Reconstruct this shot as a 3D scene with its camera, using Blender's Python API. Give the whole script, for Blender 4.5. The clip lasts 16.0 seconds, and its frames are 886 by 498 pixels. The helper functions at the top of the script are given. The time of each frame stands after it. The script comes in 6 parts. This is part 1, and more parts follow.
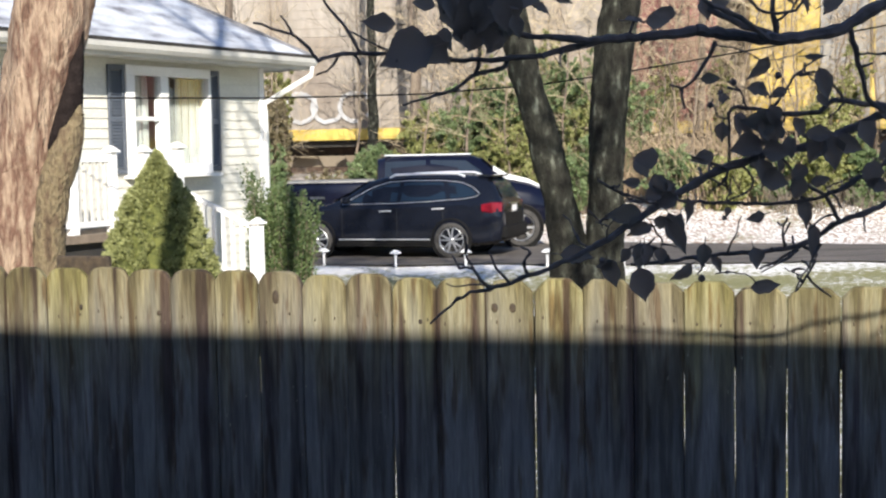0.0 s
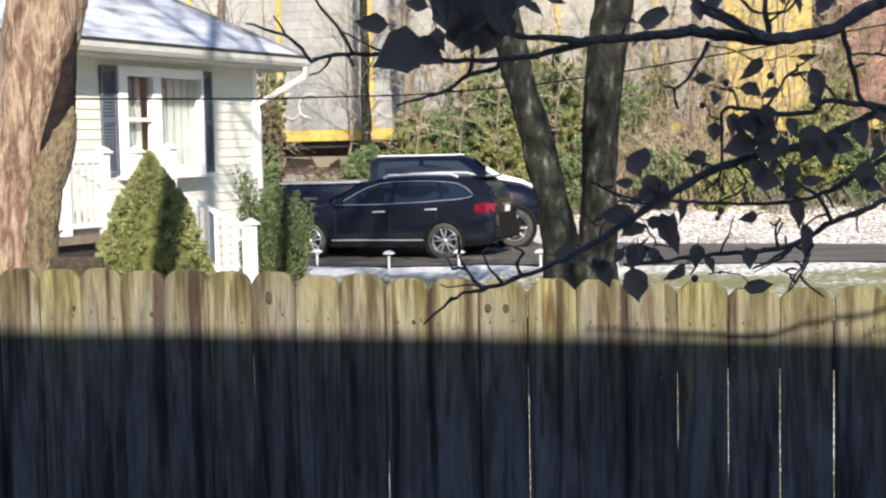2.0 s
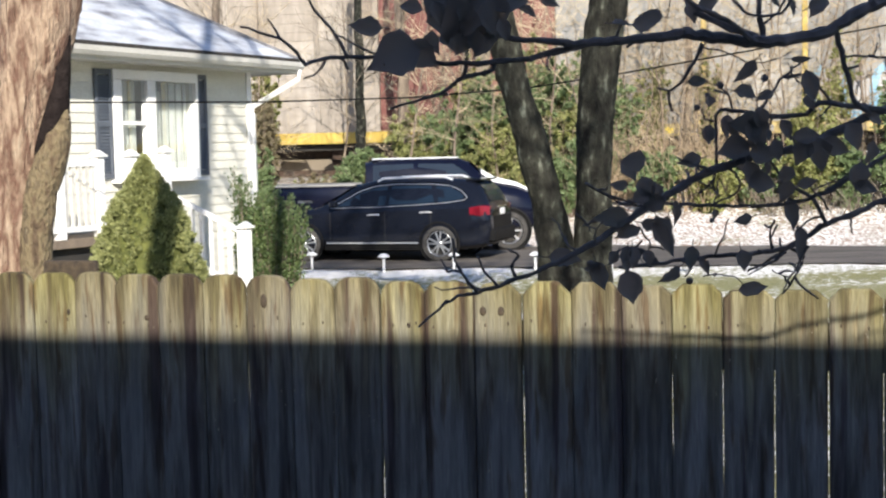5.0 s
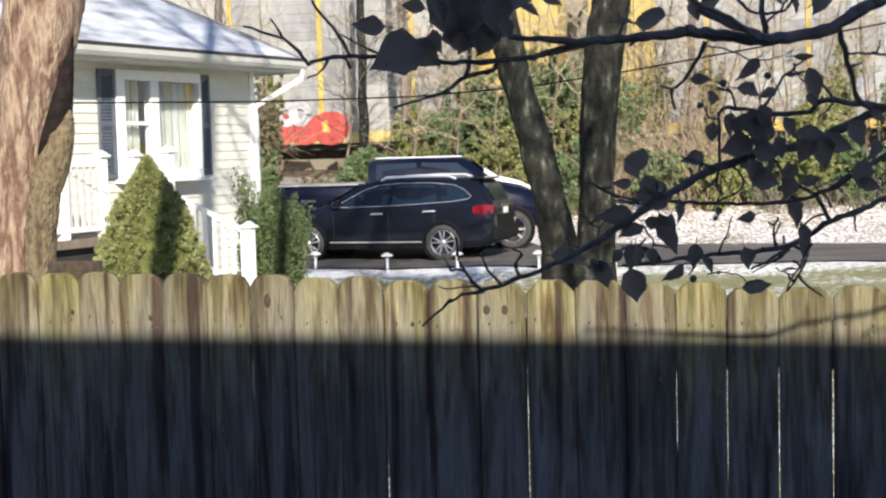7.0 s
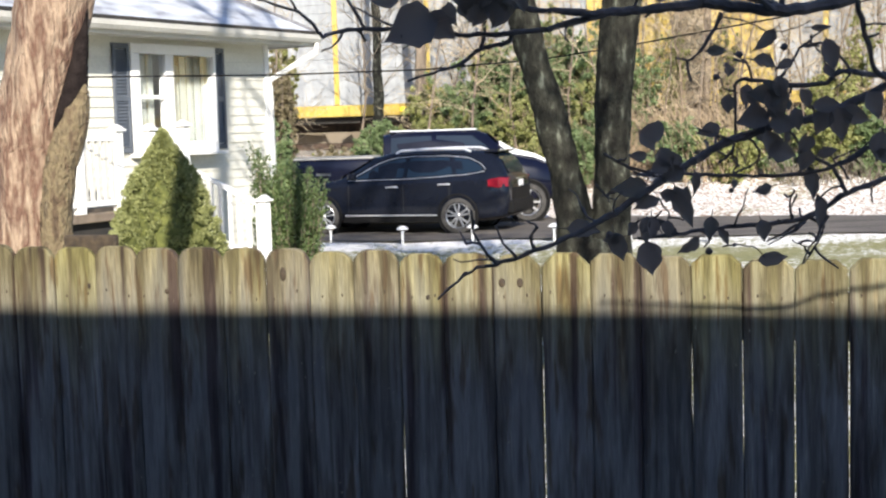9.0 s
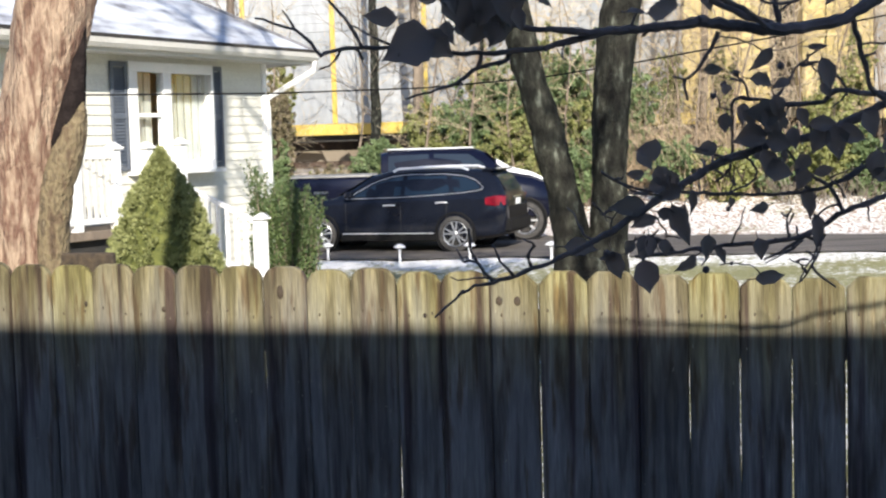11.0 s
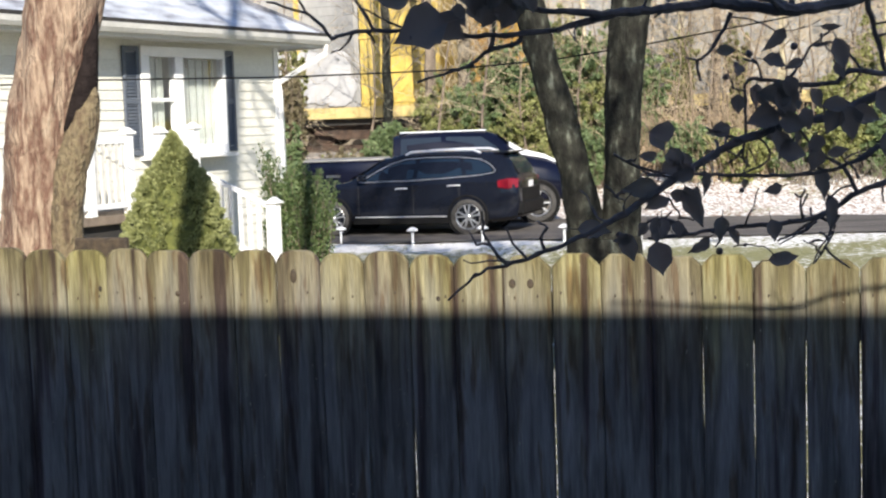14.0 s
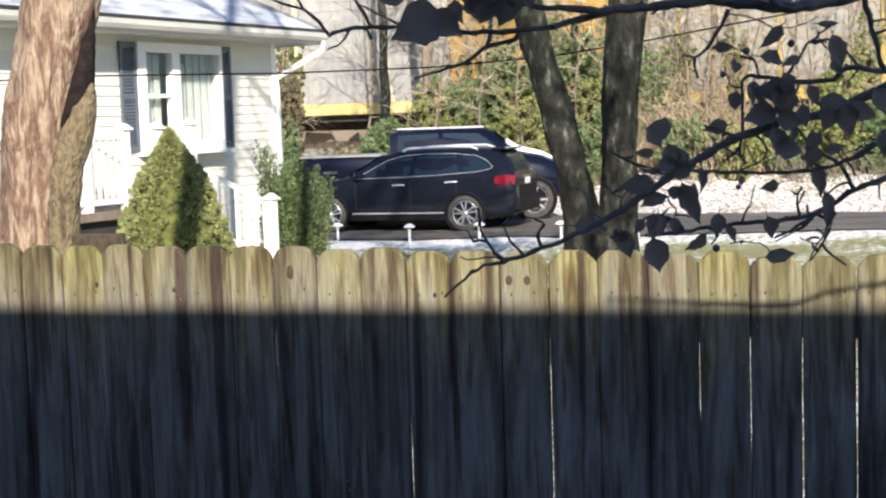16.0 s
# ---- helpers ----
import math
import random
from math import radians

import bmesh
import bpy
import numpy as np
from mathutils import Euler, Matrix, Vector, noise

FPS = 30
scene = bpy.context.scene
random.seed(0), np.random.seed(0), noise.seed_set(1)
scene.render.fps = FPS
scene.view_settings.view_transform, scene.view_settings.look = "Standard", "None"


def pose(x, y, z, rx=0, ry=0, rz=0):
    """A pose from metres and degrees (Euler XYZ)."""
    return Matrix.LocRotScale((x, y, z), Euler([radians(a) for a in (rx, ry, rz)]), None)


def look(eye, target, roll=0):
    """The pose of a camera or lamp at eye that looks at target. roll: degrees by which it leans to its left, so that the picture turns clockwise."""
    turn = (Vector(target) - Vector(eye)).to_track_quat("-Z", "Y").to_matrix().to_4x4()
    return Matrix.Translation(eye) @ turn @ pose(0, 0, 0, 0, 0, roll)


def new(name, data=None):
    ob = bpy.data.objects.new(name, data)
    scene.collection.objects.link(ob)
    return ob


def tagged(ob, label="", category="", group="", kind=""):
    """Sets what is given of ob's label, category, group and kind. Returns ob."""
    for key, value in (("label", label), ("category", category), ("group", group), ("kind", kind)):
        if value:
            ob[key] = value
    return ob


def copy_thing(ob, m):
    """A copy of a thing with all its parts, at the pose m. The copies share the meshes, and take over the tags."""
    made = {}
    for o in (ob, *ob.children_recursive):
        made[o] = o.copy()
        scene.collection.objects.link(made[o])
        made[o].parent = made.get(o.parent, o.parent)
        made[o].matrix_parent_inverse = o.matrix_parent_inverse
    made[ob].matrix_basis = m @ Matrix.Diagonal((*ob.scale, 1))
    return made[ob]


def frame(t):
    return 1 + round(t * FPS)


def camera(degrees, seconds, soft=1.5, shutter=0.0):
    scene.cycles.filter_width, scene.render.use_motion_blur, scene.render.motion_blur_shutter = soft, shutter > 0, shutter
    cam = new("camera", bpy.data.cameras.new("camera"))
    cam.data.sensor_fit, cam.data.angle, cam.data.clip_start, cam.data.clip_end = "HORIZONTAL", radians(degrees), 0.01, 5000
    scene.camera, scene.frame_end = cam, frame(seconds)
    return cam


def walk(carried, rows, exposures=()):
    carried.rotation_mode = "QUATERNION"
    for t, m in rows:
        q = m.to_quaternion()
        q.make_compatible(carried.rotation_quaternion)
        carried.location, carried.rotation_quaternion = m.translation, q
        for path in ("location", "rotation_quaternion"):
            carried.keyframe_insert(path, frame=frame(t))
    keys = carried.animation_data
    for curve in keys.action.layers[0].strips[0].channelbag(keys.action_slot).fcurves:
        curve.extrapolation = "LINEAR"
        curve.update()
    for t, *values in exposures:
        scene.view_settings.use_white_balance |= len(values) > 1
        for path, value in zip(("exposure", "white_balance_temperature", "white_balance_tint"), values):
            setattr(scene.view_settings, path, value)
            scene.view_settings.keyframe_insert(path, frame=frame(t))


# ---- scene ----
# camera: it stands still and turns a little
LENS = 36.0
EYE = (0.0, 0.0, 2.1)
cam = camera(LENS, 16.0, soft=2.3)
#    seconds, yaw, pitch, lean to the right
TURNS = [
    (0.0, 0.392, -4.164, 1.130), (0.5, 0.321, -4.281, 1.200), (1.0, 0.258, -4.275, 1.195), (1.5, 0.183, -4.208, 1.171),
    (2.0, 0.103, -4.147, 1.194), (2.5, 0.067, -4.157, 1.219), (3.0, 0.035, -4.133, 1.192), (3.5, -0.000, -4.100, 1.200),
    (4.0, -0.045, -4.099, 1.218), (6.5, -0.103, -3.916, 1.492), (7.0, 0.007, -4.073, 1.532), (7.5, 0.101, -3.931, 1.587),
    (8.0, 0.401, -4.761, 1.655), (8.5, 0.619, -5.321, 1.706), (9.0, 0.631, -5.187, 1.728), (9.5, 0.561, -4.893, 1.698),
    (12.0, 0.508, -4.387, 1.675), (12.5, 0.521, -4.391, 1.720), (13.0, 0.605, -4.740, 1.804), (13.5, 0.927, -5.026, 2.039),
    (14.0, 1.035, -5.123, 2.012), (14.5, 1.010, -5.149, 1.912), (15.0, 0.963, -5.240, 1.965), (15.5, 0.967, -5.338, 1.928),
    (16.0, 0.910, -5.273, 1.902),
]
walk(cam, [(t, pose(*EYE, 90 + pitch, lean, yaw)) for t, yaw, pitch, lean in TURNS], exposures=[(t, e, 6450, 10) for t, e in ((0.0, 0.80), (1.4, 0.84), (2.0, 0.80), (3.5, 0.80), (7.5, 0.76), (8.5, 0.90), (9.0, 0.93), (9.5, 0.95), (12.5, 0.85), (13.5, 0.82), (14.5, 0.80), (15.0, 0.91), (16.0, 0.95))])

# daylight: low winter sun from behind the camera
SUN_HEIGHT, SUN_FROM = 28.0, 8.0      # degrees; SUN_FROM turns from straight behind towards the right
world = bpy.data.worlds.new("sky")
scene.world = world
world.use_nodes = True
sky = world.node_tree.nodes.new("ShaderNodeTexSky")
sky.sky_type, sky.sun_disc = "NISHITA", False
sky.ozone_density, sky.air_density = 6.0, 1.0
sky.sun_elevation, sky.sun_rotation = radians(SUN_HEIGHT), radians(180 - SUN_FROM)
world.node_tree.links.new(sky.outputs[0], world.node_tree.nodes["Background"].inputs[0])
world.node_tree.nodes["Background"].inputs[1].default_value = 0.09
sun = new("sun", bpy.data.lights.new("sun", "SUN"))
sun.data.energy, sun.data.angle, sun.data.color = 5.0, radians(0.6), (1.0, 0.92, 0.80)
sun.matrix_world = look((math.sin(radians(SUN_FROM)) * 20, -math.cos(radians(SUN_FROM)) * 20, 20 * math.tan(radians(SUN_HEIGHT))), (0, 0, 0))


# ---- materials ----
def material(name, colours, rough=0.7, scale=6.0, stretch=(1, 1, 1), bump=0.2, fine=60.0, metal=0.0, spec=0.5, vary=0.0, coat=0.0, space="Object", contrast=0.35):
    """Procedural surface: colours mixed by coarse noise, fine grain over it, bump from both. vary: spread from piece to piece."""
    m = bpy.data.materials.new(name)
    m.use_nodes = True
    nt = m.node_tree
    N, L = nt.nodes, nt.links
    b = N["Principled BSDF"]
    tc = N.new("ShaderNodeTexCoord")
    mp = N.new("ShaderNodeMapping")
    mp.inputs["Scale"].default_value = stretch
    L.new(tc.outputs[space], mp.inputs[0])
    n1, n2 = N.new("ShaderNodeTexNoise"), N.new("ShaderNodeTexNoise")
    info = N.new("ShaderNodeObjectInfo")
    shift = N.new("ShaderNodeVectorMath")
    shift.operation = "MULTIPLY_ADD"
    comb = N.new("ShaderNodeCombineXYZ")
    for i in range(3):
        L.new(info.outputs["Random"], comb.inputs[i])
    L.new(comb.outputs[0], shift.inputs[0])
    shift.inputs[1].default_value = (37, 53, 71)
    L.new(mp.outputs[0], shift.inputs[2])
    for n, s, d in ((n1, scale, 5), (n2, fine, 3)):
        n.inputs["Scale"].default_value = s
        n.inputs["Detail"].default_value = d
        L.new(shift.outputs[0], n.inputs["Vector"])
    ramp = N.new("ShaderNodeValToRGB")
    k = len(colours)
    while len(ramp.color_ramp.elements) < k:
        ramp.color_ramp.elements.new(0.5)
    for i, c in enumerate(colours):
        e = ramp.color_ramp.elements[i]
        e.position = 0.5 + contrast * (i / max(1, k - 1) - 0.5)
        e.color = (*c, 1)
    L.new(n1.outputs[0], ramp.inputs[0])
    hsv = N.new("ShaderNodeHueSaturation")
    L.new(ramp.outputs[0], hsv.inputs["Color"])
    v = N.new("ShaderNodeMath")
    v.operation = "MULTIPLY_ADD"
    L.new(n2.outputs[0], v.inputs[0])
    v.inputs[1].default_value, v.inputs[2].default_value = 0.7, 0.65
    v2 = N.new("ShaderNodeMath")
    v2.operation = "MULTIPLY_ADD"
    L.new(info.outputs["Random"], v2.inputs[0])
    v2.inputs[1].default_value = vary
    v2.inputs[2].default_value = 1 - vary / 2
    v3 = N.new("ShaderNodeMath")
    v3.operation = "MULTIPLY"
    L.new(v.outputs[0], v3.inputs[0])
    L.new(v2.outputs[0], v3.inputs[1])
    L.new(v3.outputs[0], hsv.inputs["Value"])
    L.new(hsv.outputs[0], b.inputs["Base Color"])
    b.inputs["Roughness"].default_value, b.inputs["Metallic"].default_value = rough, metal
    b.inputs["Specular IOR Level"].default_value, b.inputs["Coat Weight"].default_value = spec, coat
    if bump:
        add = N.new("ShaderNodeMath")
        add.operation = "ADD"
        L.new(n1.outputs[0], add.inputs[0])
        L.new(n2.outputs[0], add.inputs[1])
        bp = N.new("ShaderNodeBump")
        bp.inputs["Strength"].default_value, bp.inputs["Distance"].default_value = bump, 0.02
        L.new(add.outputs[0], bp.inputs["Height"])
        L.new(bp.outputs[0], b.inputs["Normal"])
    return m


def leafy(name, dark, light, through_=0.35, rough=0.55):
    """Leaves: colour varies from leaf to leaf, and some light passes through."""
    m = bpy.data.materials.new(name)
    m.use_nodes = True
    N, L = m.node_tree.nodes, m.node_tree.links
    b = N["Principled BSDF"]
    g = N.new("ShaderNodeNewGeometry")
    ramp = N.new("ShaderNodeValToRGB")
    ramp.color_ramp.elements[0].color, ramp.color_ramp.elements[1].color = (*dark, 1), (*light, 1)
    L.new(g.outputs["Random Per Island"], ramp.inputs[0])
    L.new(ramp.outputs[0], b.inputs["Base Color"])
    b.inputs["Roughness"].default_value = rough
    tr = N.new("ShaderNodeBsdfTranslucent")
    L.new(ramp.outputs[0], tr.inputs[0])
    mix = N.new("ShaderNodeMixShader")
    mix.inputs[0].default_value = through_
    L.new(b.outputs[0], mix.inputs[1])
    L.new(tr.outputs[0], mix.inputs[2])
    L.new(mix.outputs[0], N["Material Output"].inputs[0])
    return m


MAT = {}


def fence_wood():
    """Weathered pickets: streaky grey wood, yellow-green algae with a painted sunlit warmth that thins out raggedly
    below the tops.
    """
    m = material("weathered_wood", [(0.049, 0.046, 0.046), (0.131, 0.132, 0.138), (0.194, 0.196, 0.202), (0.092, 0.088, 0.088), (0.175, 0.177, 0.181), (0.252, 0.254, 0.254)], 0.85, 3.4, (6, 6, 0.45), 0.5, 40, vary=0.35, contrast=0.62)
    N, L = m.node_tree.nodes, m.node_tree.links
    hsv = [n for n in N if n.type == "HUE_SAT"][0]
    old = hsv.inputs["Color"].links[0].from_socket
    noise_ = [n for n in N if n.type == "TEX_NOISE"][0]
    tc = [n for n in N if n.type == "TEX_COORD"][0]
    sep = N.new("ShaderNodeSeparateXYZ")
    L.new(tc.outputs["Object"], sep.inputs[0])
    wob = N.new("ShaderNodeMath")
    wob.operation = "MULTIPLY_ADD"
    wob.inputs[1].default_value = 0.55
    L.new(noise_.outputs[0], wob.inputs[0])
    L.new(sep.outputs[2], wob.inputs[2])
    rng_ = N.new("ShaderNodeMapRange")
    for k, val in zip((1, 2, 3, 4), (1.60, 2.0, 0.0, 1.0)):
        rng_.inputs[k].default_value = val
    L.new(wob.outputs[0], rng_.inputs[0])
    # algae colour and the warm, brighter look of sunlight in one tint
    tint = N.new("ShaderNodeMix")
    tint.data_type, tint.blend_type = "RGBA", "MULTIPLY"
    L.new(rng_.outputs[0], tint.inputs[0])
    L.new(old, tint.inputs[6])
    tint.inputs[7].default_value = (1.36, 1.20, 0.53, 1)
    tint.clamp_result = False
    colour = tint.outputs[2]
    # damp dark runs, broad blotches, and pale lichen specks near the tops
    for scale, stretch, lo, hi, shade, mode in ((6.0, (2.7, 2.7, 0.11), 0.545, 0.62, (0.36, 0.26, 0.29, 1), "MULTIPLY"), (9.0, (4.5, 4.5, 0.5), 0.55, 0.66, (0.60, 0.47, 0.36, 1), "MULTIPLY"), (5.0, (1, 1, 0.8), 0.42, 0.66, (0.80, 0.78, 0.78, 1), "MULTIPLY"), (16.0, (5.0, 5.0, 0.42), 0.58, 0.68, (1.30, 1.28, 1.22, 1), "MULTIPLY"), (70.0, (1.3, 1.3, 0.6), 0.71, 0.78, (0.36, 0.33, 0.24, 1), "MIX")):
        mp = N.new("ShaderNodeMapping")
        mp.inputs["Scale"].default_value = stretch
        L.new(tc.outputs["Object"], mp.inputs[0])
        blot = N.new("ShaderNodeTexNoise")
        blot.inputs["Scale"].default_value, blot.inputs["Detail"].default_value = scale, 4
        L.new(mp.outputs[0], blot.inputs["Vector"])
        cut = N.new("ShaderNodeMapRange")
        cut.inputs[1].default_value, cut.inputs[2].default_value = lo, hi
        L.new(blot.outputs[0], cut.inputs[0])
        mix = N.new("ShaderNodeMix")
        mix.data_type, mix.blend_type = "RGBA", mode
        L.new(cut.outputs[0], mix.inputs[0])
        L.new(colour, mix.inputs[6])
        mix.inputs[7].default_value = shade
        mix.clamp_result = False
        colour = mix.outputs[2]
    # dark green-brown film where rain sits on the sawn tops
    film = N.new("ShaderNodeMapRange")
    for k, val in zip((1, 2, 3, 4), (1.93, 2.06, 0.0, 0.75)):
        film.inputs[k].default_value = val
    L.new(wob.outputs[0], film.inputs[0])
    moss = N.new("ShaderNodeMix")
    moss.data_type, moss.blend_type = "RGBA", "MULTIPLY"
    L.new(film.outputs[0], moss.inputs[0])
    L.new(colour, moss.inputs[6])
    moss.inputs[7].default_value = (0.52, 0.50, 0.36, 1)
    colour = moss.outputs[2]
    L.new(colour, hsv.inputs["Color"])
    info = [n for n in N if n.type == "OBJECT_INFO"][0]
    for key, lo, hi in (("Hue", 0.486, 0.510), ("Saturation", 0.82, 1.06)):      # some boards redder, some greyer
        spread = N.new("ShaderNodeMath")
        spread.operation = "MULTIPLY_ADD"
        spread.inputs[1].default_value, spread.inputs[2].default_value = hi - lo, lo
        L.new(info.outputs["Random"], spread.inputs[0])
        L.new(spread.outputs[0], hsv.inputs[key])
    return m


MAT["fence"] = fence_wood()
MAT["bark_light"] = material("lit_bark", [(0.035, 0.018, 0.013), (0.15, 0.085, 0.056), (0.37, 0.275, 0.195), (0.13, 0.068, 0.046), (0.34, 0.25, 0.175), (0.52, 0.42, 0.315)], 0.9, 6.5, (2.3, 2.3, 0.55), 1.0, 42, contrast=0.56)
# near-black, the shade inside the trunk's wound as a colour
MAT["wound_shade"] = material("shaded_wound", [(0.008, 0.006, 0.006), (0.022, 0.017, 0.016)], 0.95, 14, bump=0.6, spec=0.1)
# dark tones hold the shade over the forked tree, pale ones its lichen
MAT["bark_lichen_shade"] = material("shaded_lichen_bark", [(0.008, 0.008, 0.0075), (0.018, 0.0175, 0.015), (0.027, 0.027, 0.022), (0.046, 0.047, 0.037), (0.16, 0.17, 0.135)], 0.95, 9, (1.7, 1.7, 0.75), 1.0, 45, contrast=0.46, spec=0.12)
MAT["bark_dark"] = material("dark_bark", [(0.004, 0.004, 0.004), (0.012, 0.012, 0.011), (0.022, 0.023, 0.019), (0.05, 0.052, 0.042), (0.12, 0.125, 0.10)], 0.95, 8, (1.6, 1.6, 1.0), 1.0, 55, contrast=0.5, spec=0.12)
MAT["bark_twig"] = material("twig_bark", [(0.095, 0.088, 0.09), (0.20, 0.17, 0.165)], 0.85, 20, bump=0.4)
MAT["bark_grey"] = material("grey_bark", [(0.13, 0.10, 0.08), (0.25, 0.20, 0.15)], 0.9, 3, (2, 2, 0.5), 0.8)
MAT["twig_tan"] = material("tan_twigs", [(0.36, 0.29, 0.19), (0.55, 0.46, 0.32)], 0.9, 4, bump=0)
MAT["siding"] = material("cream_siding", [(0.60, 0.59, 0.53), (0.68, 0.67, 0.60)], 0.6, 1.5, bump=0.05)
MAT["white"] = material("white_paint", [(0.74, 0.74, 0.74), (0.81, 0.81, 0.81)], 0.5, 3, bump=0.05)
MAT["shutter"] = material("blue_black_paint", [(0.075, 0.09, 0.115), (0.11, 0.125, 0.15)], 0.55, 4, bump=0.1)
MAT["shingle"] = material("shingle", [(0.10, 0.10, 0.11), (0.2, 0.2, 0.21)], 0.9, 12, bump=0.4, vary=0.3)
MAT["trim"] = material("cream_trim", [(0.50, 0.49, 0.46), (0.60, 0.59, 0.56)], 0.55, 3, (0.6, 1, 3), 0.05)
MAT["snow"] = material("snow", [(0.72, 0.75, 0.80), (0.82, 0.84, 0.88)], 0.6, 3, bump=0.3)
MAT["tyre"] = material("tyre_rubber", [(0.03, 0.029, 0.028), (0.06, 0.056, 0.052)], 0.85, 9, bump=0.1)
MAT["alloy"] = material("alloy", [(0.42, 0.43, 0.45), (0.58, 0.59, 0.6)], 0.35, 5, bump=0, metal=0.85)
MAT["chrome"] = material("chrome", [(0.8, 0.8, 0.8), (0.85, 0.85, 0.85)], 0.12, 5, bump=0, metal=1)
MAT["navy"] = material("dark_blue_paint", [(0.0052, 0.0065, 0.0115), (0.007, 0.0088, 0.015)], 0.12, 1, bump=0, spec=0.32)
MAT["blue"] = material("blue_paint", [(0.0032, 0.004, 0.0115), (0.005, 0.0062, 0.017)], 0.15, 1, bump=0, spec=0.35)
MAT["black"] = material("black_plastic", [(0.005, 0.005, 0.006), (0.011, 0.011, 0.011)], 0.6, 6, bump=0.1, spec=0.1)
MAT["lamp_red"] = material("red_lens", [(0.10, 0.003, 0.010), (0.18, 0.007, 0.016)], 0.2, 8, bump=0)
MAT["asphalt"] = material("asphalt", [(0.06, 0.054, 0.051), (0.105, 0.094, 0.086), (0.19, 0.168, 0.148)], 0.75, 1.1, (0.5, 2.2, 1), bump=0.3, fine=70, contrast=0.5)
MAT["rust"] = material("rusty_steel", [(0.03, 0.021, 0.016), (0.085, 0.052, 0.035)], 0.8, 5, bump=0.3)
MAT["galv"] = material("galvanised_panel", [(0.20, 0.199, 0.197), (0.285, 0.283, 0.273), (0.33, 0.318, 0.293)], 0.55, 0.5, (1, 1, 0.35), 0.1, 6, vary=0.12)
MAT["galv_dirty"] = material("dirty_panel", [(0.19, 0.155, 0.125), (0.28, 0.245, 0.205), (0.34, 0.305, 0.265)], 0.65, 0.5, (1, 1, 0.35), 0.1, 6, vary=0.15)
MAT["galv_blue"] = material("bluish_panel", [(0.27, 0.285, 0.30), (0.35, 0.365, 0.38)], 0.5, 0.5, (1, 1, 0.35), 0.1, 6, vary=0.1)
MAT["yellow"] = material("yellow_paint", [(0.43, 0.30, 0.055), (0.58, 0.43, 0.10)], 0.5, 1.2, (1, 1, 0.4), 0.1, 8, vary=0.1)
MAT["pale_yellow"] = material("faded_yellow_paint", [(0.46, 0.35, 0.12), (0.60, 0.48, 0.21)], 0.55, 1.2, (1, 1, 0.4), 0.1, 8, vary=0.1)
MAT["cream_post"] = material("cream_paint", [(0.48, 0.43, 0.27), (0.60, 0.55, 0.37)], 0.55, 1.2, (1, 1, 0.4), 0.1, 8, vary=0.1)
MAT["ochre"] = material("ochre_paint", [(0.27, 0.14, 0.02), (0.42, 0.25, 0.035)], 0.55, 1.2, (1, 1, 0.4), 0.1, 8, vary=0.1)
MAT["brown"] = material("red_brown_paint", [(0.14, 0.045, 0.036), (0.22, 0.09, 0.075)], 0.6, 1.2, (1, 1, 0.4), 0.1, 8, vary=0.1)
MAT["red"] = material("red_paint", [(0.34, 0.04, 0.035), (0.45, 0.08, 0.06)], 0.5, 2, bump=0.05)
MAT["spray_white"] = material("white_spray", [(0.32, 0.32, 0.32), (0.46, 0.46, 0.47)], 0.6, 1.2, bump=0)
MAT["spray_blue"] = material("blue_spray", [(0.14, 0.32, 0.48), (0.28, 0.48, 0.60)], 0.5, 2, bump=0)
MAT["spray_dark"] = material("dark_spray", [(0.04, 0.04, 0.05), (0.10, 0.10, 0.10)], 0.5, 2, bump=0)
MAT["spray_pink"] = material("pale_red_spray", [(0.50, 0.28, 0.25), (0.62, 0.40, 0.36)], 0.5, 2, bump=0)
MAT["gap"] = material("dark_recess", [(0.02, 0.02, 0.02), (0.04, 0.035, 0.03)], 0.9, 3, bump=0)
MAT["spruce"] = leafy("spruce_needles", (0.18, 0.20, 0.075), (0.42, 0.44, 0.19), 0.3)
MAT["laurel"] = leafy("laurel_leaf", (0.045, 0.08, 0.028), (0.16, 0.215, 0.08), 0.25)
MAT["wild"] = leafy("wild_green_leaf", (0.085, 0.13, 0.055), (0.27, 0.35, 0.16), 0.38)
MAT["olive"] = leafy("yellowing_leaf", (0.14, 0.15, 0.045), (0.42, 0.44, 0.17), 0.4)
MAT["dry"] = leafy("dry_leaf", (0.13, 0.11, 0.06), (0.34, 0.29, 0.18), 0.35, 0.8)
MAT["pear"] = leafy("dark_pear_leaf", (0.10, 0.12, 0.10), (0.29, 0.23, 0.22), 0.38)


def glass_pane(name, tint=(0.009, 0.017, 0.030), rough=0.04):
    m = bpy.data.materials.new(name)
    m.use_nodes = True
    b = m.node_tree.nodes["Principled BSDF"]
    b.inputs["Base Color"].default_value = (*tint, 1)
    b.inputs["Roughness"].default_value = rough
    b.inputs["Transmission Weight"].default_value = 0.0
    b.inputs["Specular IOR Level"].default_value = 0.45
    b.inputs["IOR"].default_value = 1.5
    return m


MAT["car_glass"] = glass_pane("tinted_car_glass")
MAT["pane"] = glass_pane("window_glass", (0.9, 0.95, 0.95), 0.01)
MAT["pane"].node_tree.nodes["Principled BSDF"].inputs["Transmission Weight"].default_value = 1.0
MAT["pane"].node_tree.nodes["Principled BSDF"].inputs["Specular IOR Level"].default_value = 0.25


